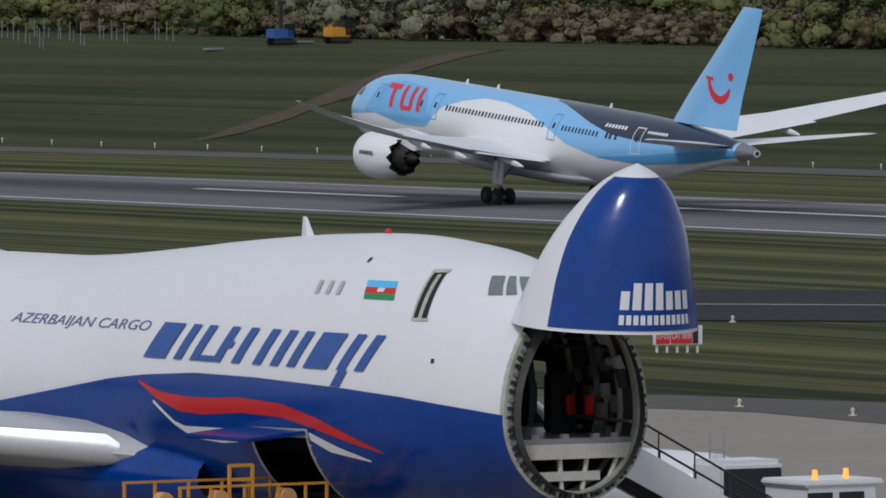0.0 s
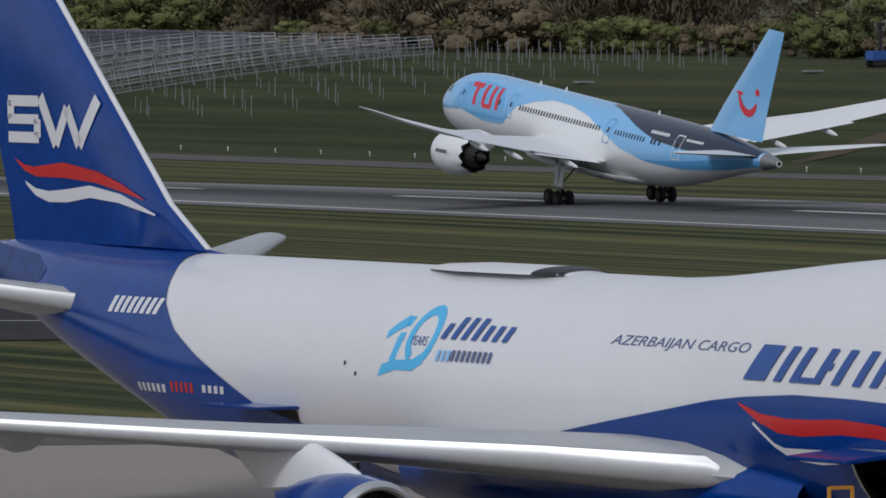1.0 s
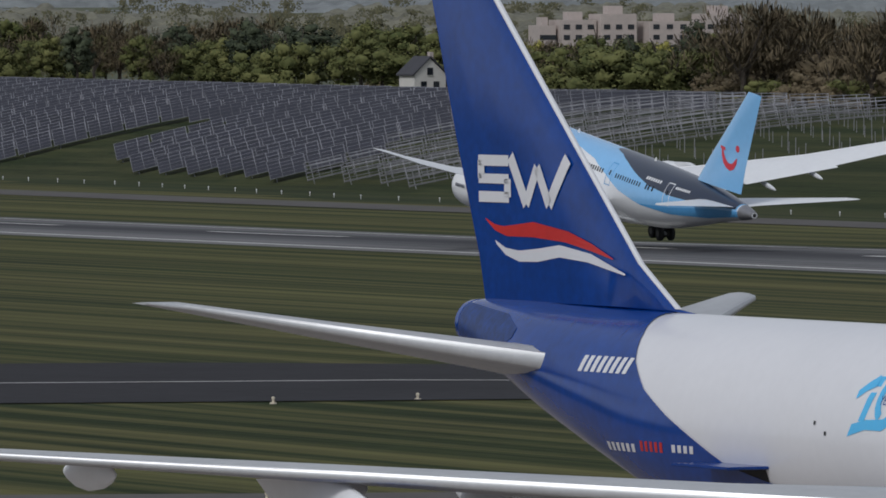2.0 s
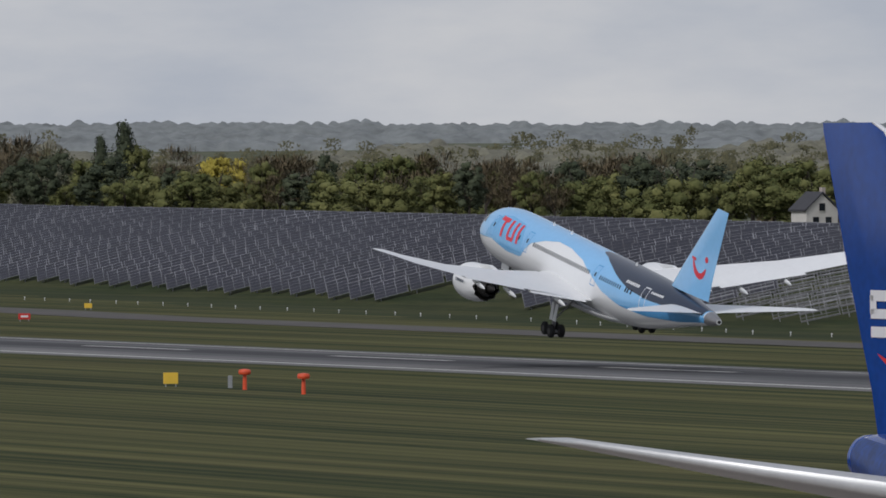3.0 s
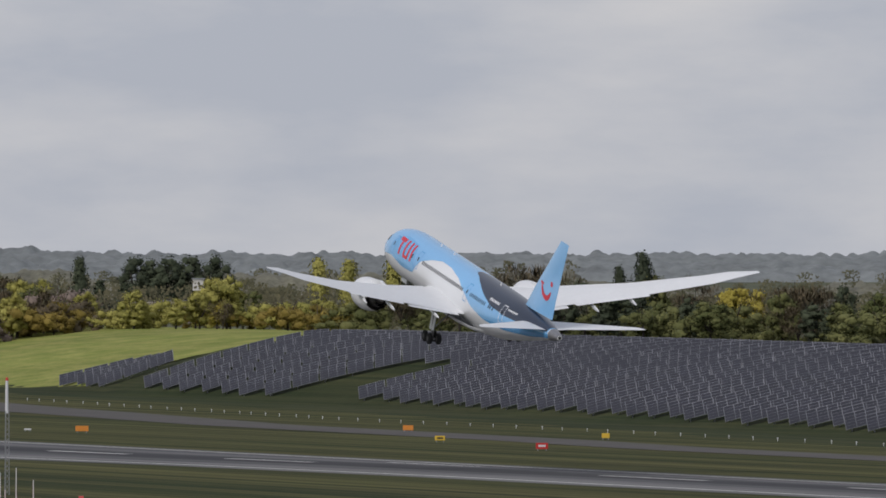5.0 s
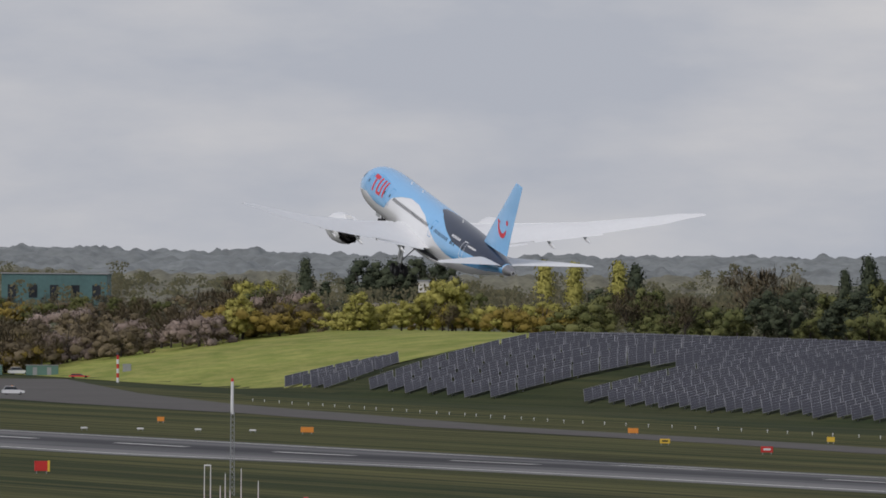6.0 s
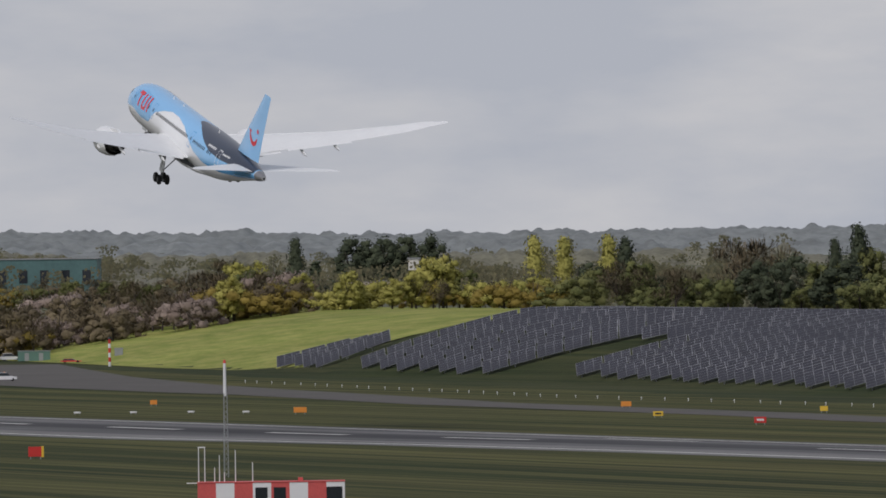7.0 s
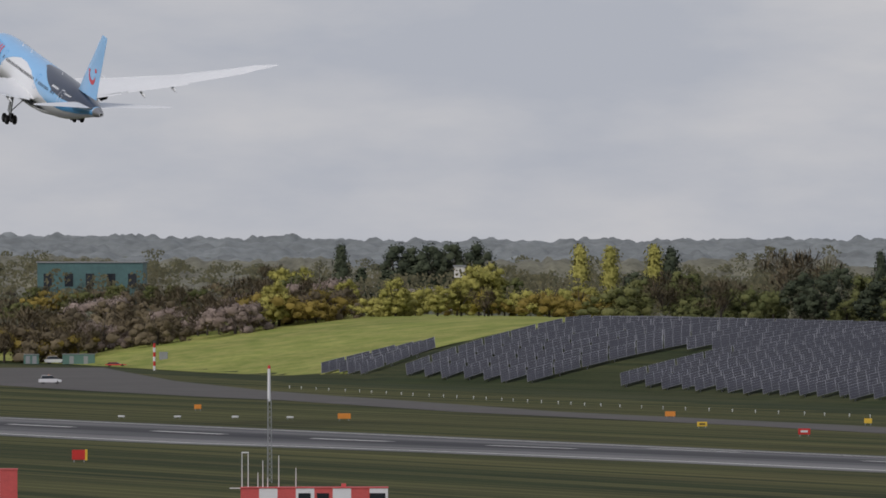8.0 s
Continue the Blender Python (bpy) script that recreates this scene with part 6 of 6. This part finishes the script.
# the mandatory sign by the taxiway
ms = thing("holding_sign", "long red and white runway holding sign on short legs", "sign", pose(80.6, 427.0, wz(80.6, 427.0), 0, 0, 14))
part("panel", box(bmesh.new(), -1.15, 1.2, -.12, .12, .35, 1.2, bevel=.02), M_WHITE, ms)
for x0, x1 in ((-1.1, -.42), (-.38, .68)):
    part("red_face", box(bmesh.new(), x0, x1, -.135, -.11, .4, 1.15), M_SIGNR, ms)
part("black_face", box(bmesh.new(), .71, .98, -.135, -.11, .4, 1.15), M_BLACK, ms)
for text, x0, x1 in (("15-33", -1.04, -.48), ("CAT I/II/III", -.32, .62)):
    bm = letters(text, 1.0)
    xs, ys = [v.co.x for v in bm.verts], [v.co.y for v in bm.verts]
    for v in bm.verts:
        v.co = (x0 + (x1 - x0) * (v.co.x - min(xs)) / (max(xs) - min(xs)), -.142, .62 + .34 * (v.co.y - min(ys)) / (max(ys) - min(ys)))
    part("sign_text", bm, M_WHITE, ms, "white sign lettering")
for x in (-1.0, -.5, 0, .5, 1.0):
    part("leg", box(bmesh.new(), x - .04, x + .04, -.05, .05, -.2, .36), M_WHITE, ms)


def marker_post(s, l, group):
    p = sl(s, l)
    t = thing("marker_post", "orange-red mushroom-topped marker post in the grass", "post", pose(p.x, p.y, wz(p.x, p.y)), group)
    part("column", tube(bmesh.new(), (0, 0, -.3), (0, 0, 1.35), .2, .17, 14), M_POST_O, t)
    part("cap", turned([(1.3, .2), (1.35, .5), (1.55, .56), (1.75, .5), (1.82, .1)], 18, Matrix.Rotation(radians(-90), 4, "Y")), M_POST_O, t)


for s, l in ((-154.8, 76.4), (-175.3, 79.8)):
    marker_post(s, l, "orange marker posts")
p = sl(-146, 74)
g = thing("marker_stub", "small grey equipment post in the grass", "post", pose(p.x, p.y, wz(p.x, p.y)))
part("column", box(bmesh.new(), -.2, .2, -.2, .2, -.2, 1.1, bevel=.05), M_FRAME, g)

ME_STAKE = mesh_of("stake", turned([(-.3, .05), (.4, .05), (.42, .11), (.6, .11), (.64, .03)], 10, Matrix.Rotation(radians(-90), 4, "Y")), M_WHITE)
EDGE = [(-400, -86), (-103, -99), (-10, -105), (117, -108), (227, -127), (284, -132), (446, -145), (537, -149), (632, -163), (731, -175), (800, -182)]
s = -330.0
rnd = random.Random(2)
while s < 800:
    p = sl(s, curve_of(s, EDGE) + rnd.uniform(-.3, .3))
    o = new("edge_marker", ME_STAKE)
    o.location = (p.x, p.y, wz(p.x, p.y))
    o.scale = (.8, .8, .8)
    tagged(o, "small white edge marker in the grass", "marker", "white edge markers")
    s += 11.2
ME_LAMP = mesh_of("edge_lamp", turned([(-.1, .17), (.04, .17), (.05, .06), (.18, .06), (.2, .09), (.28, .08), (.32, .02)], 12, Matrix.Rotation(radians(-90), 4, "Y")), mat("lamp_cream", (0.62, 0.56, 0.44), .5))
for x, y in ((72.0, 368.4), (74.9, 360.8), (91.6, 470.5), (23.1, 466), (68, 372.0), (16, 462), (28, 371), (12.5, 368)):
    o = new("edge_lamp", ME_LAMP)
    o.location = (x, y, wz(x, y) + .04)
    tagged(o, "squat cream airfield edge lamp on the ground", "lamp", "apron edge lamps")
for x, y in ((-147, 1440), (-138.4, 1438), (-129.6, 1436), (-121, 1431)):
    t = thing("path_indicator", "low white approach slope light unit in the grass", "light", pose(x, y, wz(x, y)), "approach slope units")
    part("housing", box(bmesh.new(), -.5, .5, -.4, .4, .25, .5, bevel=.05), M_WHITE, t)
    for k in (-1, 1):
        part("leg", box(bmesh.new(), k * .35 - .04, k * .35 + .04, -.05, .05, -.2, .27), M_FRAME, t)


# ---- the striped hut and its masts ----
def striped_hut(x, y, w, top, bands, turn, first_red=True):
    z = wz(x, y)
    t = thing("equipment_hut", "red and white striped airfield equipment hut with aerials", "hut", pose(x, y, z, 0, 0, turn))
    for i in range(bands):
        x0 = -w / 2 + w * i / bands
        m = M_HUTR if (i % 2 == 0) == first_red else M_WHITE
        part("wall_band", box(bmesh.new(), x0, x0 + w / bands, -1.4, 1.4, 0, top - .06), m, t)
    part("roof", box(bmesh.new(), -w / 2 - .05, w / 2 + .05, -1.45, 1.45, top - .06, top + .03, bevel=.02), M_HUTR, t)
    return t


M_HUTR = mat("hut_red", (0.55, 0.09, 0.085), .6, vary=.15, scale=1)
hx, hy = polar(4.69, 792)
top = EYE[2] - 792 * (862 - 490) / 17165.0 - wz(hx, hy)
hut = striped_hut(hx, hy, 12.0, top, 8, 4.6)
for x0, x1 in ((-1.3, -.3), (.2, 1.2), (4.5, 5.8)):
    wdw = part("window", box(bmesh.new(), x0, x1, -1.44, -1.38, top - 1.6, top - .45, bevel=.02), M_PORT, hut, "dark hut window")
part("roof_vent", box(bmesh.new(), 2.2, 2.6, -.3, .3, top, top + .3), M_HUTR, hut)
for x, h in ((-5.9, 2.9), (-5.4, 2.9), (-4.6, 1.2), (-4.2, 2.2), (-2.9, 2.6), (-1.5, 1.6), (-3.8, .8)):
    part("aerial", tube(bmesh.new(), (x, -.4, top - .2), (x, -.4, top + h), .045, .03, 8), M_WHITE, hut)
part("aerial_yoke", box(bmesh.new(), -5.95, -5.35, -.45, -.35, top + 2.8, top + 2.9), M_WHITE, hut)
part("aerial_arm", box(bmesh.new(), -6.9, -5.4, -.44, -.38, top - .1, top - .02), M_WHITE, hut)
hx2, hy2 = polar(6.6, 800)
striped_hut(hx2, hy2, 4.4, EYE[2] - 800 * (829 - 490) / 17165.0 - wz(hx2, hy2), 3, 6.6, True)
mx, my = polar(4.957, 905)
mz = wz(mx, my)
mast_top = EYE[2] - 905 * (648 - 490) / 17165.0 - mz
mast = thing("aerial_mast", "slim grey lattice mast with a white upper tube", "mast", pose(mx, my, mz))
for k in range(3):
    a = 2 * math.pi * k / 3
    part("mast_leg", tube(bmesh.new(), (.28 * math.cos(a), .28 * math.sin(a), -.3), (.2 * math.cos(a), .2 * math.sin(a), mast_top * .72), .03, .03, 6), M_FRAME, mast)
n = 16
for k in range(n):
    z0 = mast_top * .72 * k / n
    for q in range(3):
        a, b = 2 * math.pi * q / 3, 2 * math.pi * (q + 1) / 3
        part("lattice_bar", tube(bmesh.new(), (.25 * math.cos(a), .25 * math.sin(a), z0), (.25 * math.cos(b), .25 * math.sin(b), z0 + mast_top * .72 / n), .018, .018, 5), M_FRAME, mast)
part("upper_tube", tube(bmesh.new(), (0, 0, mast_top * .7), (0, 0, mast_top - .2), .16, .13, 12), M_WHITE, mast, "white upper mast tube")
part("obstruction_lamp", tube(bmesh.new(), (0, 0, mast_top - .2), (0, 0, mast_top + .1), .16, .1, 12), M_SIGNR, mast, "red obstruction lamp")

# striped pole, cabins and cars at the far end
x, y = polar(5.634, 2119)
pole = thing("striped_pole", "red and white banded pole by the field", "pole", pose(x, y, wz(x, y)))
for k in range(6):
    part("band", tube(bmesh.new(), (0, 0, k * 1.0 - (.3 if k == 0 else 0)), (0, 0, k * 1.0 + 1.0), .28, .28, 12), M_SIGNR if k % 2 else M_WHITE, pole)
part("lamp_head", tube(bmesh.new(), (0, 0, 6), (0, 0, 6.5), .4, .3, 12), M_BLACK, pole)


def cabin(az, r, w, h, material, label):
    x, y = polar(az, r)
    c = thing("site_cabin", label, "cabin", pose(x, y, wz(x, y), 0, 0, 5))
    part("body", box(bmesh.new(), -w / 2, w / 2, -1.3, 1.3, .1, h, bevel=.06), material, c)
    part("roof", box(bmesh.new(), -w / 2 - .1, w / 2 + .1, -1.4, 1.4, h, h + .15), M_FRAME, c)
    for k in (-1, 1):
        part("door", box(bmesh.new(), k * w * .22 - .5, k * w * .22 + .5, -1.36, -1.28, .2, 2.0), M_FRAME, c)


cabin(6.08, 2250, 7.5, 2.4, M_GREENBOX, "grey-green flat-roofed site cabin")
cabin(6.36, 2255, 3.5, 2.3, M_GREENBOX, "small green site cabin")
cabin(5.58, 2200, 1.9, 1.7, M_GREENBOX, "small grey-green equipment box beside the pole")


def vehicle(x, y, turn, size, material, label, category="car", lamps=False):
    w, l, h = size
    v = thing("car" if category == "car" else "service_truck", label, category, pose(x, y, wz(x, y) + .07, 0, 0, turn))
    part("body", loft([[(-l / 2, sy * w / 2, z) for sy, z in ((-1, .35), (1, .35), (1, h * .58), (-1, h * .58))], [(-l * .3, sy * w / 2, z) for sy, z in ((-1, .3), (1, .3), (1, h * .62), (-1, h * .62))], [(l * .25, sy * w / 2, z) for sy, z in ((-1, .3), (1, .3), (1, h * .62), (-1, h * .62))], [(l / 2, sy * w * .46, z) for sy, z in ((-1, .38), (1, .38), (1, h * .5), (-1, h * .5))]]), material, v)
    part("cabin", loft([[(-l * .42, sy * w * .46, h * .6) for sy in (-1, 1)] + [(l * .22, sy * w * .46, h * .6) for sy in (1, -1)], [(-l * .34, sy * w * .38, h) for sy in (-1, 1)] + [(l * .06, sy * w * .38, h) for sy in (1, -1)]]), M_PORT, v, "dark glazed cabin")
    part("roof", box(bmesh.new(), -l * .34, l * .06, -w * .38, w * .38, h - .02, h + .05, bevel=.02), material, v)
    for sx in (-.3, .3):
        for sy in (-1, 1):
            m = Matrix.Translation((l * sx, sy * w * .44, .32)) @ Matrix.Rotation(radians(90), 4, "Z")
            part("wheel", turned([(-.1, .2), (-.1, .3), (.1, .3), (.1, .2)], 16, m), M_RUBBER, v)
    if lamps:
        part("light_bar", box(bmesh.new(), -.3, -.1, -w * .3, w * .3, h + .05, h + .2), M_SIGNO, v)
    return v


x, y = polar(6.25, 1880)
vehicle(x, y, 10, (1.9, 4.4, 1.6), M_WHITE, "white airfield car on the service loop", lamps=True)
x, y = polar(6.22, 2270)
vehicle(x, y, 20, (1.9, 4.6, 1.7), M_WHITE, "white car parked by the site cabin")
x, y = polar(5.86, 2195)
vehicle(x, y, 0, (1.8, 4.8, .95), M_SIGNR, "low red vehicle parked beside the field")


def crane(az, r, material, label, boom, back):
    x, y = polar(az, r)
    c = thing("tracked_rig", label, "machine", pose(x, y, wz(x, y), 0, 0, 20))
    for sy in (-.9, .9):
        part("track", box(bmesh.new(), -1.5, 1.5, sy - .3, sy + .3, 0, .75, bevel=.25), M_BLACK, c)
    part("house", box(bmesh.new(), -1.4, 1.2, -1.1, 1.1, .75, 1.9, bevel=.12), material, c)
    part("cab", box(bmesh.new(), .3, 1.4, -1.1, -.1, .85, 2.5, bevel=.12), M_PORT, c)
    part("boom", box(bmesh.new(), -.2, .2, -.2, .2, 1.2, boom, Matrix.Rotation(radians(back), 4, "Y")), M_BLACK if back == 0 else material, c)
    part("boom_head", box(bmesh.new(), -.35, .5, -.3, .3, boom - .5, boom, Matrix.Rotation(radians(back), 4, "Y")), M_BLACK, c)


crane(-8.346, 1126, mat("rig_blue", (0.03, 0.10, 0.34), .5), "blue tracked piling rig with upright mast on the bank", 5.2, 0)
crane(-8.683, 1128, M_YELLOW, "yellow tracked digger on the bank", 3.2, -28)
for az, r in ((-7.95, 1122), (-8.48, 1127), (-6.6, 1140)):
    x, y = polar(az, r)
    t = thing("panel_pallet", "stack of pale boards lying on the grass", "pallet", pose(x, y, wz(x, y), 0, 0, 25))
    part("boards", box(bmesh.new(), -1.1, 1.1, -.6, .6, .15, .35, bevel=.02), M_FRAME, t)
    part("pallet_base", box(bmesh.new(), -1.0, 1.0, -.55, .55, 0, .15), M_BARK, t)

# ---- ground equipment round the freighter ----
CARGO_M = pose(47.80, 254.51, 1.967, 0, 0, -65.62)


def build_loader():
    t = thing("cargo_loader", "yellow railed cargo loader raised at the lower door", "loader", CARGO_M @ pose(-14.5, -4.7, 0) @ Matrix.Diagonal((1, 1, 1.17, 1)))
    part("platform", box(bmesh.new(), -1.5, 1.5, -2.6, 2.4, 1.35, 1.6, bevel=.03), M_STEEL, t)
    part("chassis", box(bmesh.new(), -1.3, 1.3, -3.0, 2.0, .45, .9, bevel=.05), M_YELLOW, t)
    for x in (-1.45, 1.45):
        for y in (-2.5, -1.5, -.4, .7, 1.6, 2.3):
            part("rail_post", box(bmesh.new(), x - .035, x + .035, y - .035, y + .035, 1.6, 2.62), M_YELLOW, t)
        for z in (2.1, 2.6):
            part("rail", box(bmesh.new(), x - .03, x + .03, -2.55, 2.35, z - .03, z + .03), M_YELLOW, t)
    for y in (-.9, -.15):
        part("gate_post", box(bmesh.new(), 1.42, 1.5, y - .04, y + .04, 1.6, 3.1), M_YELLOW, t)
    for z in (2.75, 3.08):
        part("gate_rail", box(bmesh.new(), 1.43, 1.49, -.9, -.15, z - .04, z + .04), M_YELLOW, t)
    for y in (-3.0, -1.2, 1.0):
        part("drum", tube(bmesh.new(), (1.2, y, 2.25), (1.55, y, 2.25), .26, .26, 16), M_DRUM, t)
    for x in (-1.3, 1.3):
        for y in (-2.6, 1.5):
            part("wheel", tube(bmesh.new(), (x - .2, y, .42), (x + .2, y, .42), .42, .42, 18), M_RUBBER, t)
        part("scissor_arm", box(bmesh.new(), x - .06, x + .06, -2.2, 1.8, .95, 1.15, Matrix.Translation((0, 0, 1.05)) @ Matrix.Rotation(radians(9), 4, "X") @ Matrix.Translation((0, 0, -1.05))), M_YELLOW, t)


M_DRUM = mat("drum_orange", (0.58, 0.30, 0.12), .6, vary=.15, scale=.3)
build_loader()


def build_stairs():
    t = thing("stair_truck", "white passenger stair truck with amber beacons by the nose", "truck", CARGO_M @ pose(-10.4, -.3, 0))
    y0, z0, y1, z1 = 4.2, 4.35, 11.6, .55
    for x in (-.85, .85):
        part("side_panel", loft([[(x - .04, y0, z0 - .55), (x + .04, y0, z0 - .55), (x + .04, y0, z0 + .5), (x - .04, y0, z0 + .5)], [(x - .04, y1, z1 - .35), (x + .04, y1, z1 - .35), (x + .04, y1, z1 + .62), (x - .04, y1, z1 + .62)]]), M_WHITE, t, "white side panel")
        part("handrail", tube(bmesh.new(), (x, y0, z0 + 1.25), (x, y1, z1 + 1.3), .035, .035, 8), M_BLACK, t)
        for k in range(7):
            f = k / 6
            yy, zz = y0 + (y1 - y0) * f, z0 + (z1 - z0) * f
            part("baluster", tube(bmesh.new(), (x, yy, zz + .4), (x, yy, zz + 1.28), .025, .025, 6), M_BLACK, t)
        part("platform_rail", tube(bmesh.new(), (x, 3.3, z0 + 1.25), (x, y0, z0 + 1.25), .035, .035, 8), M_BLACK, t)
        part("support_leg", tube(bmesh.new(), (x, 4.6, .5), (x, 4.2, z0 - .4), .09, .09, 8), M_BLACK, t)
    for k in range(20):
        f = (k + .5) / 20
        yy, zz = y0 + (y1 - y0) * f, z0 + (z1 - z0) * f
        part("step", box(bmesh.new(), -.8, .8, yy - .17, yy + .17, zz - .03, zz + .03), M_STEEL, t)
    part("platform", box(bmesh.new(), -.9, .9, 3.25, y0 + .1, z0 - .1, z0), M_STEEL, t)
    part("chassis", box(bmesh.new(), -.95, .95, 5, 14.0, .4, .75, bevel=.04), M_BLACK, t)
    part("underside", loft([[(-.8, y0 + .2, z0 - .6), (.8, y0 + .2, z0 - .6), (.8, y0 + .2, z0 - .5), (-.8, y0 + .2, z0 - .5)], [(-.8, y1 - .5, z1 - .1), (.8, y1 - .5, z1 - .1), (.8, y1 - .5, z1), (-.8, y1 - .5, z1)]]), M_DARK, t)
    for x in (-.9, .9):
        for yy in (6.2, 12.6):
            part("wheel", tube(bmesh.new(), (x - .15, yy, .42), (x + .15, yy, .42), .42, .42, 18), M_RUBBER, t)
    cab = part("cab", loft([[(-1.05, 11.7, .6), (1.05, 11.7, .6), (1.05, 11.7, 2.65), (-1.05, 11.7, 2.65)], [(-1.05, 14.2, .6), (1.05, 14.2, .6), (1.05, 14.0, 2.65), (-1.05, 14.0, 2.65)]]), M_WHITE, t, "white cab")
    part("cab_roof", box(bmesh.new(), -1.12, 1.12, 11.55, 14.3, 2.65, 2.85, bevel=.06), M_WHITE, cab)
    for yy in (12.05, 13.15):
        for x in (-1.07, 1.07):
            part("cab_window", box(bmesh.new(), x - .02, x + .02, yy - .4, yy + .45, 1.75, 2.5), M_PORT, cab)
    for x, yy in ((.5, 12.3), (.2, 13.6)):
        part("beacon", tube(bmesh.new(), (x, yy, 2.85), (x, yy, 3.11), .09, .07, 12), M_BEACON, cab, "amber flashing beacon")


build_stairs()


def build_tanker():
    t = thing("service_tanker", "white service tanker with a ladder parked on the apron", "truck", CARGO_M @ pose(-19.5, 13.5, 0) @ Matrix.Diagonal((1, 1, 1.18, 1)))
    part("tank", loft([[Vector((x, .5 + 1.2 * k * math.cos(q), 1.75 + .95 * k * math.sin(q))) for q in [2 * math.pi * i / 24 for i in range(24)]] for x, k in ((-3.4, .85), (-3.2, 1), (1.8, 1), (2.0, .85))]), M_WHITE, t, smooth=True)
    part("chassis", box(bmesh.new(), -3.5, 3.6, -.4, 1.4, .5, .85, bevel=.04), M_BLACK, t)
    part("cab", box(bmesh.new(), 2.2, 3.8, -.6, 1.6, .7, 2.6, bevel=.12), M_WHITE, t)
    part("cab_window", box(bmesh.new(), 3.7, 3.84, -.5, 1.5, 1.6, 2.4, bevel=.03), M_PORT, t)
    for y in (.2, .7):
        part("ladder_rail", tube(bmesh.new(), (2.05, y, .8), (2.05, y, 3.2), .03, .03, 6), M_FRAME, t)
    for k in range(7):
        part("ladder_rung", tube(bmesh.new(), (2.05, .2, 1.0 + .3 * k), (2.05, .7, 1.0 + .3 * k), .02, .02, 6), M_FRAME, t)
    for x in (-2.6, -1.4, 2.9):
        for y in (-.45, 1.45):
            part("wheel", tube(bmesh.new(), (x, y - .15, .48), (x, y + .15, .48), .48, .48, 18), M_RUBBER, t)


build_tanker()


# ---- what moves ----
JET_ROWS = [
    (0.0, -315.58, -0.4, 0.24, 4.43, -1.18, 0.74),
    (0.5, -274.28, -1.07, 0.35, 5.4, -1.38, 1.25),
    (1.0, -233.87, -0.76, 0.61, 6.33, -1.51, 1.22),
    (1.5, -192.53, -0.7, 0.62, 7.5, -1.44, 1.04),
    (2.0, -150.15, -0.93, 1.17, 8.81, -1.66, 0.92),
    (2.2, -132.84, -0.98, 1.42, 8.91, -1.52, 0.74),
    (3.3, -38.15, -1.03, 4.66, 11.26, -1.5, -0.67),
    (3.5, -21.44, -0.94, 5.53, 11.36, -1.51, -0.56),
    (4.0, 19.96, -0.2, 8.33, 11.78, -1.73, -1.29),
    (4.2, 38.83, -0.78, 9.33, 11.84, -1.51, -0.92),
    (5.3, 135.27, -0.95, 17.13, 12.98, -1.51, -1.08),
    (5.5, 152.08, -0.69, 18.61, 13.04, -1.39, -1.18),
    (6.0, 195.38, -0.44, 22.88, 13.7, -1.41, -1.18),
    (6.5, 240.55, -1.23, 27.47, 13.94, -1.62, -1.44),
    (7.0, 281.23, 0.27, 32.55, 13.73, -1.37, -1.4),
    (7.5, 325.2, 0.27, 37.51, 13.15, -1.49, -1.17),
    (8.0, 367.57, 0.7, 42.4, 12.62, -1.5, -1.02),
]


def motions():
    rows = []
    for t, s, l, z, pitch, yaw, bank in JET_ROWS:
        p = sl(s, l, z)
        rows.append((t, pose(p.x, p.y, p.z, -bank, -pitch, 90 + math.degrees(PHI) + yaw)))
    walk(jet, rows)
    # the wheels hang lower once the weight is off them, and the wings bend up
    for sgn, gear in JET_GEAR:
        walk(gear, [(t, pose(0, sgn * 4.9, drop)) for t, drop in ((0, -.24), (.5, -.36), (1.0, -.66), (1.5, -.8), (2.0, -.9), (3.3, -.9 if sgn > 0 else -.4), (8, -.9 if sgn > 0 else -.4))])
    for sgn, panel in JET_WINGS:
        root = Matrix.Translation((0, sgn * 3, 2.9))
        walk(panel, [(t, root @ Matrix.Rotation(radians(-sgn * a), 4, "X") @ root.inverted()) for t, a in
                     ((0, 2.2 if sgn > 0 else 1.2), (.5, 1.5 if sgn > 0 else .8), (1.0, 1.1 if sgn > 0 else .3), (1.5, .7 if sgn > 0 else -.2), (2.0, .1 if sgn > 0 else -.7), (3.3, .3 if sgn > 0 else -1.5), (4.0, .5 if sgn > 0 else -1.6), (6.0, .2 if sgn > 0 else -.9), (8, .4 if sgn > 0 else -.8))])


motions()
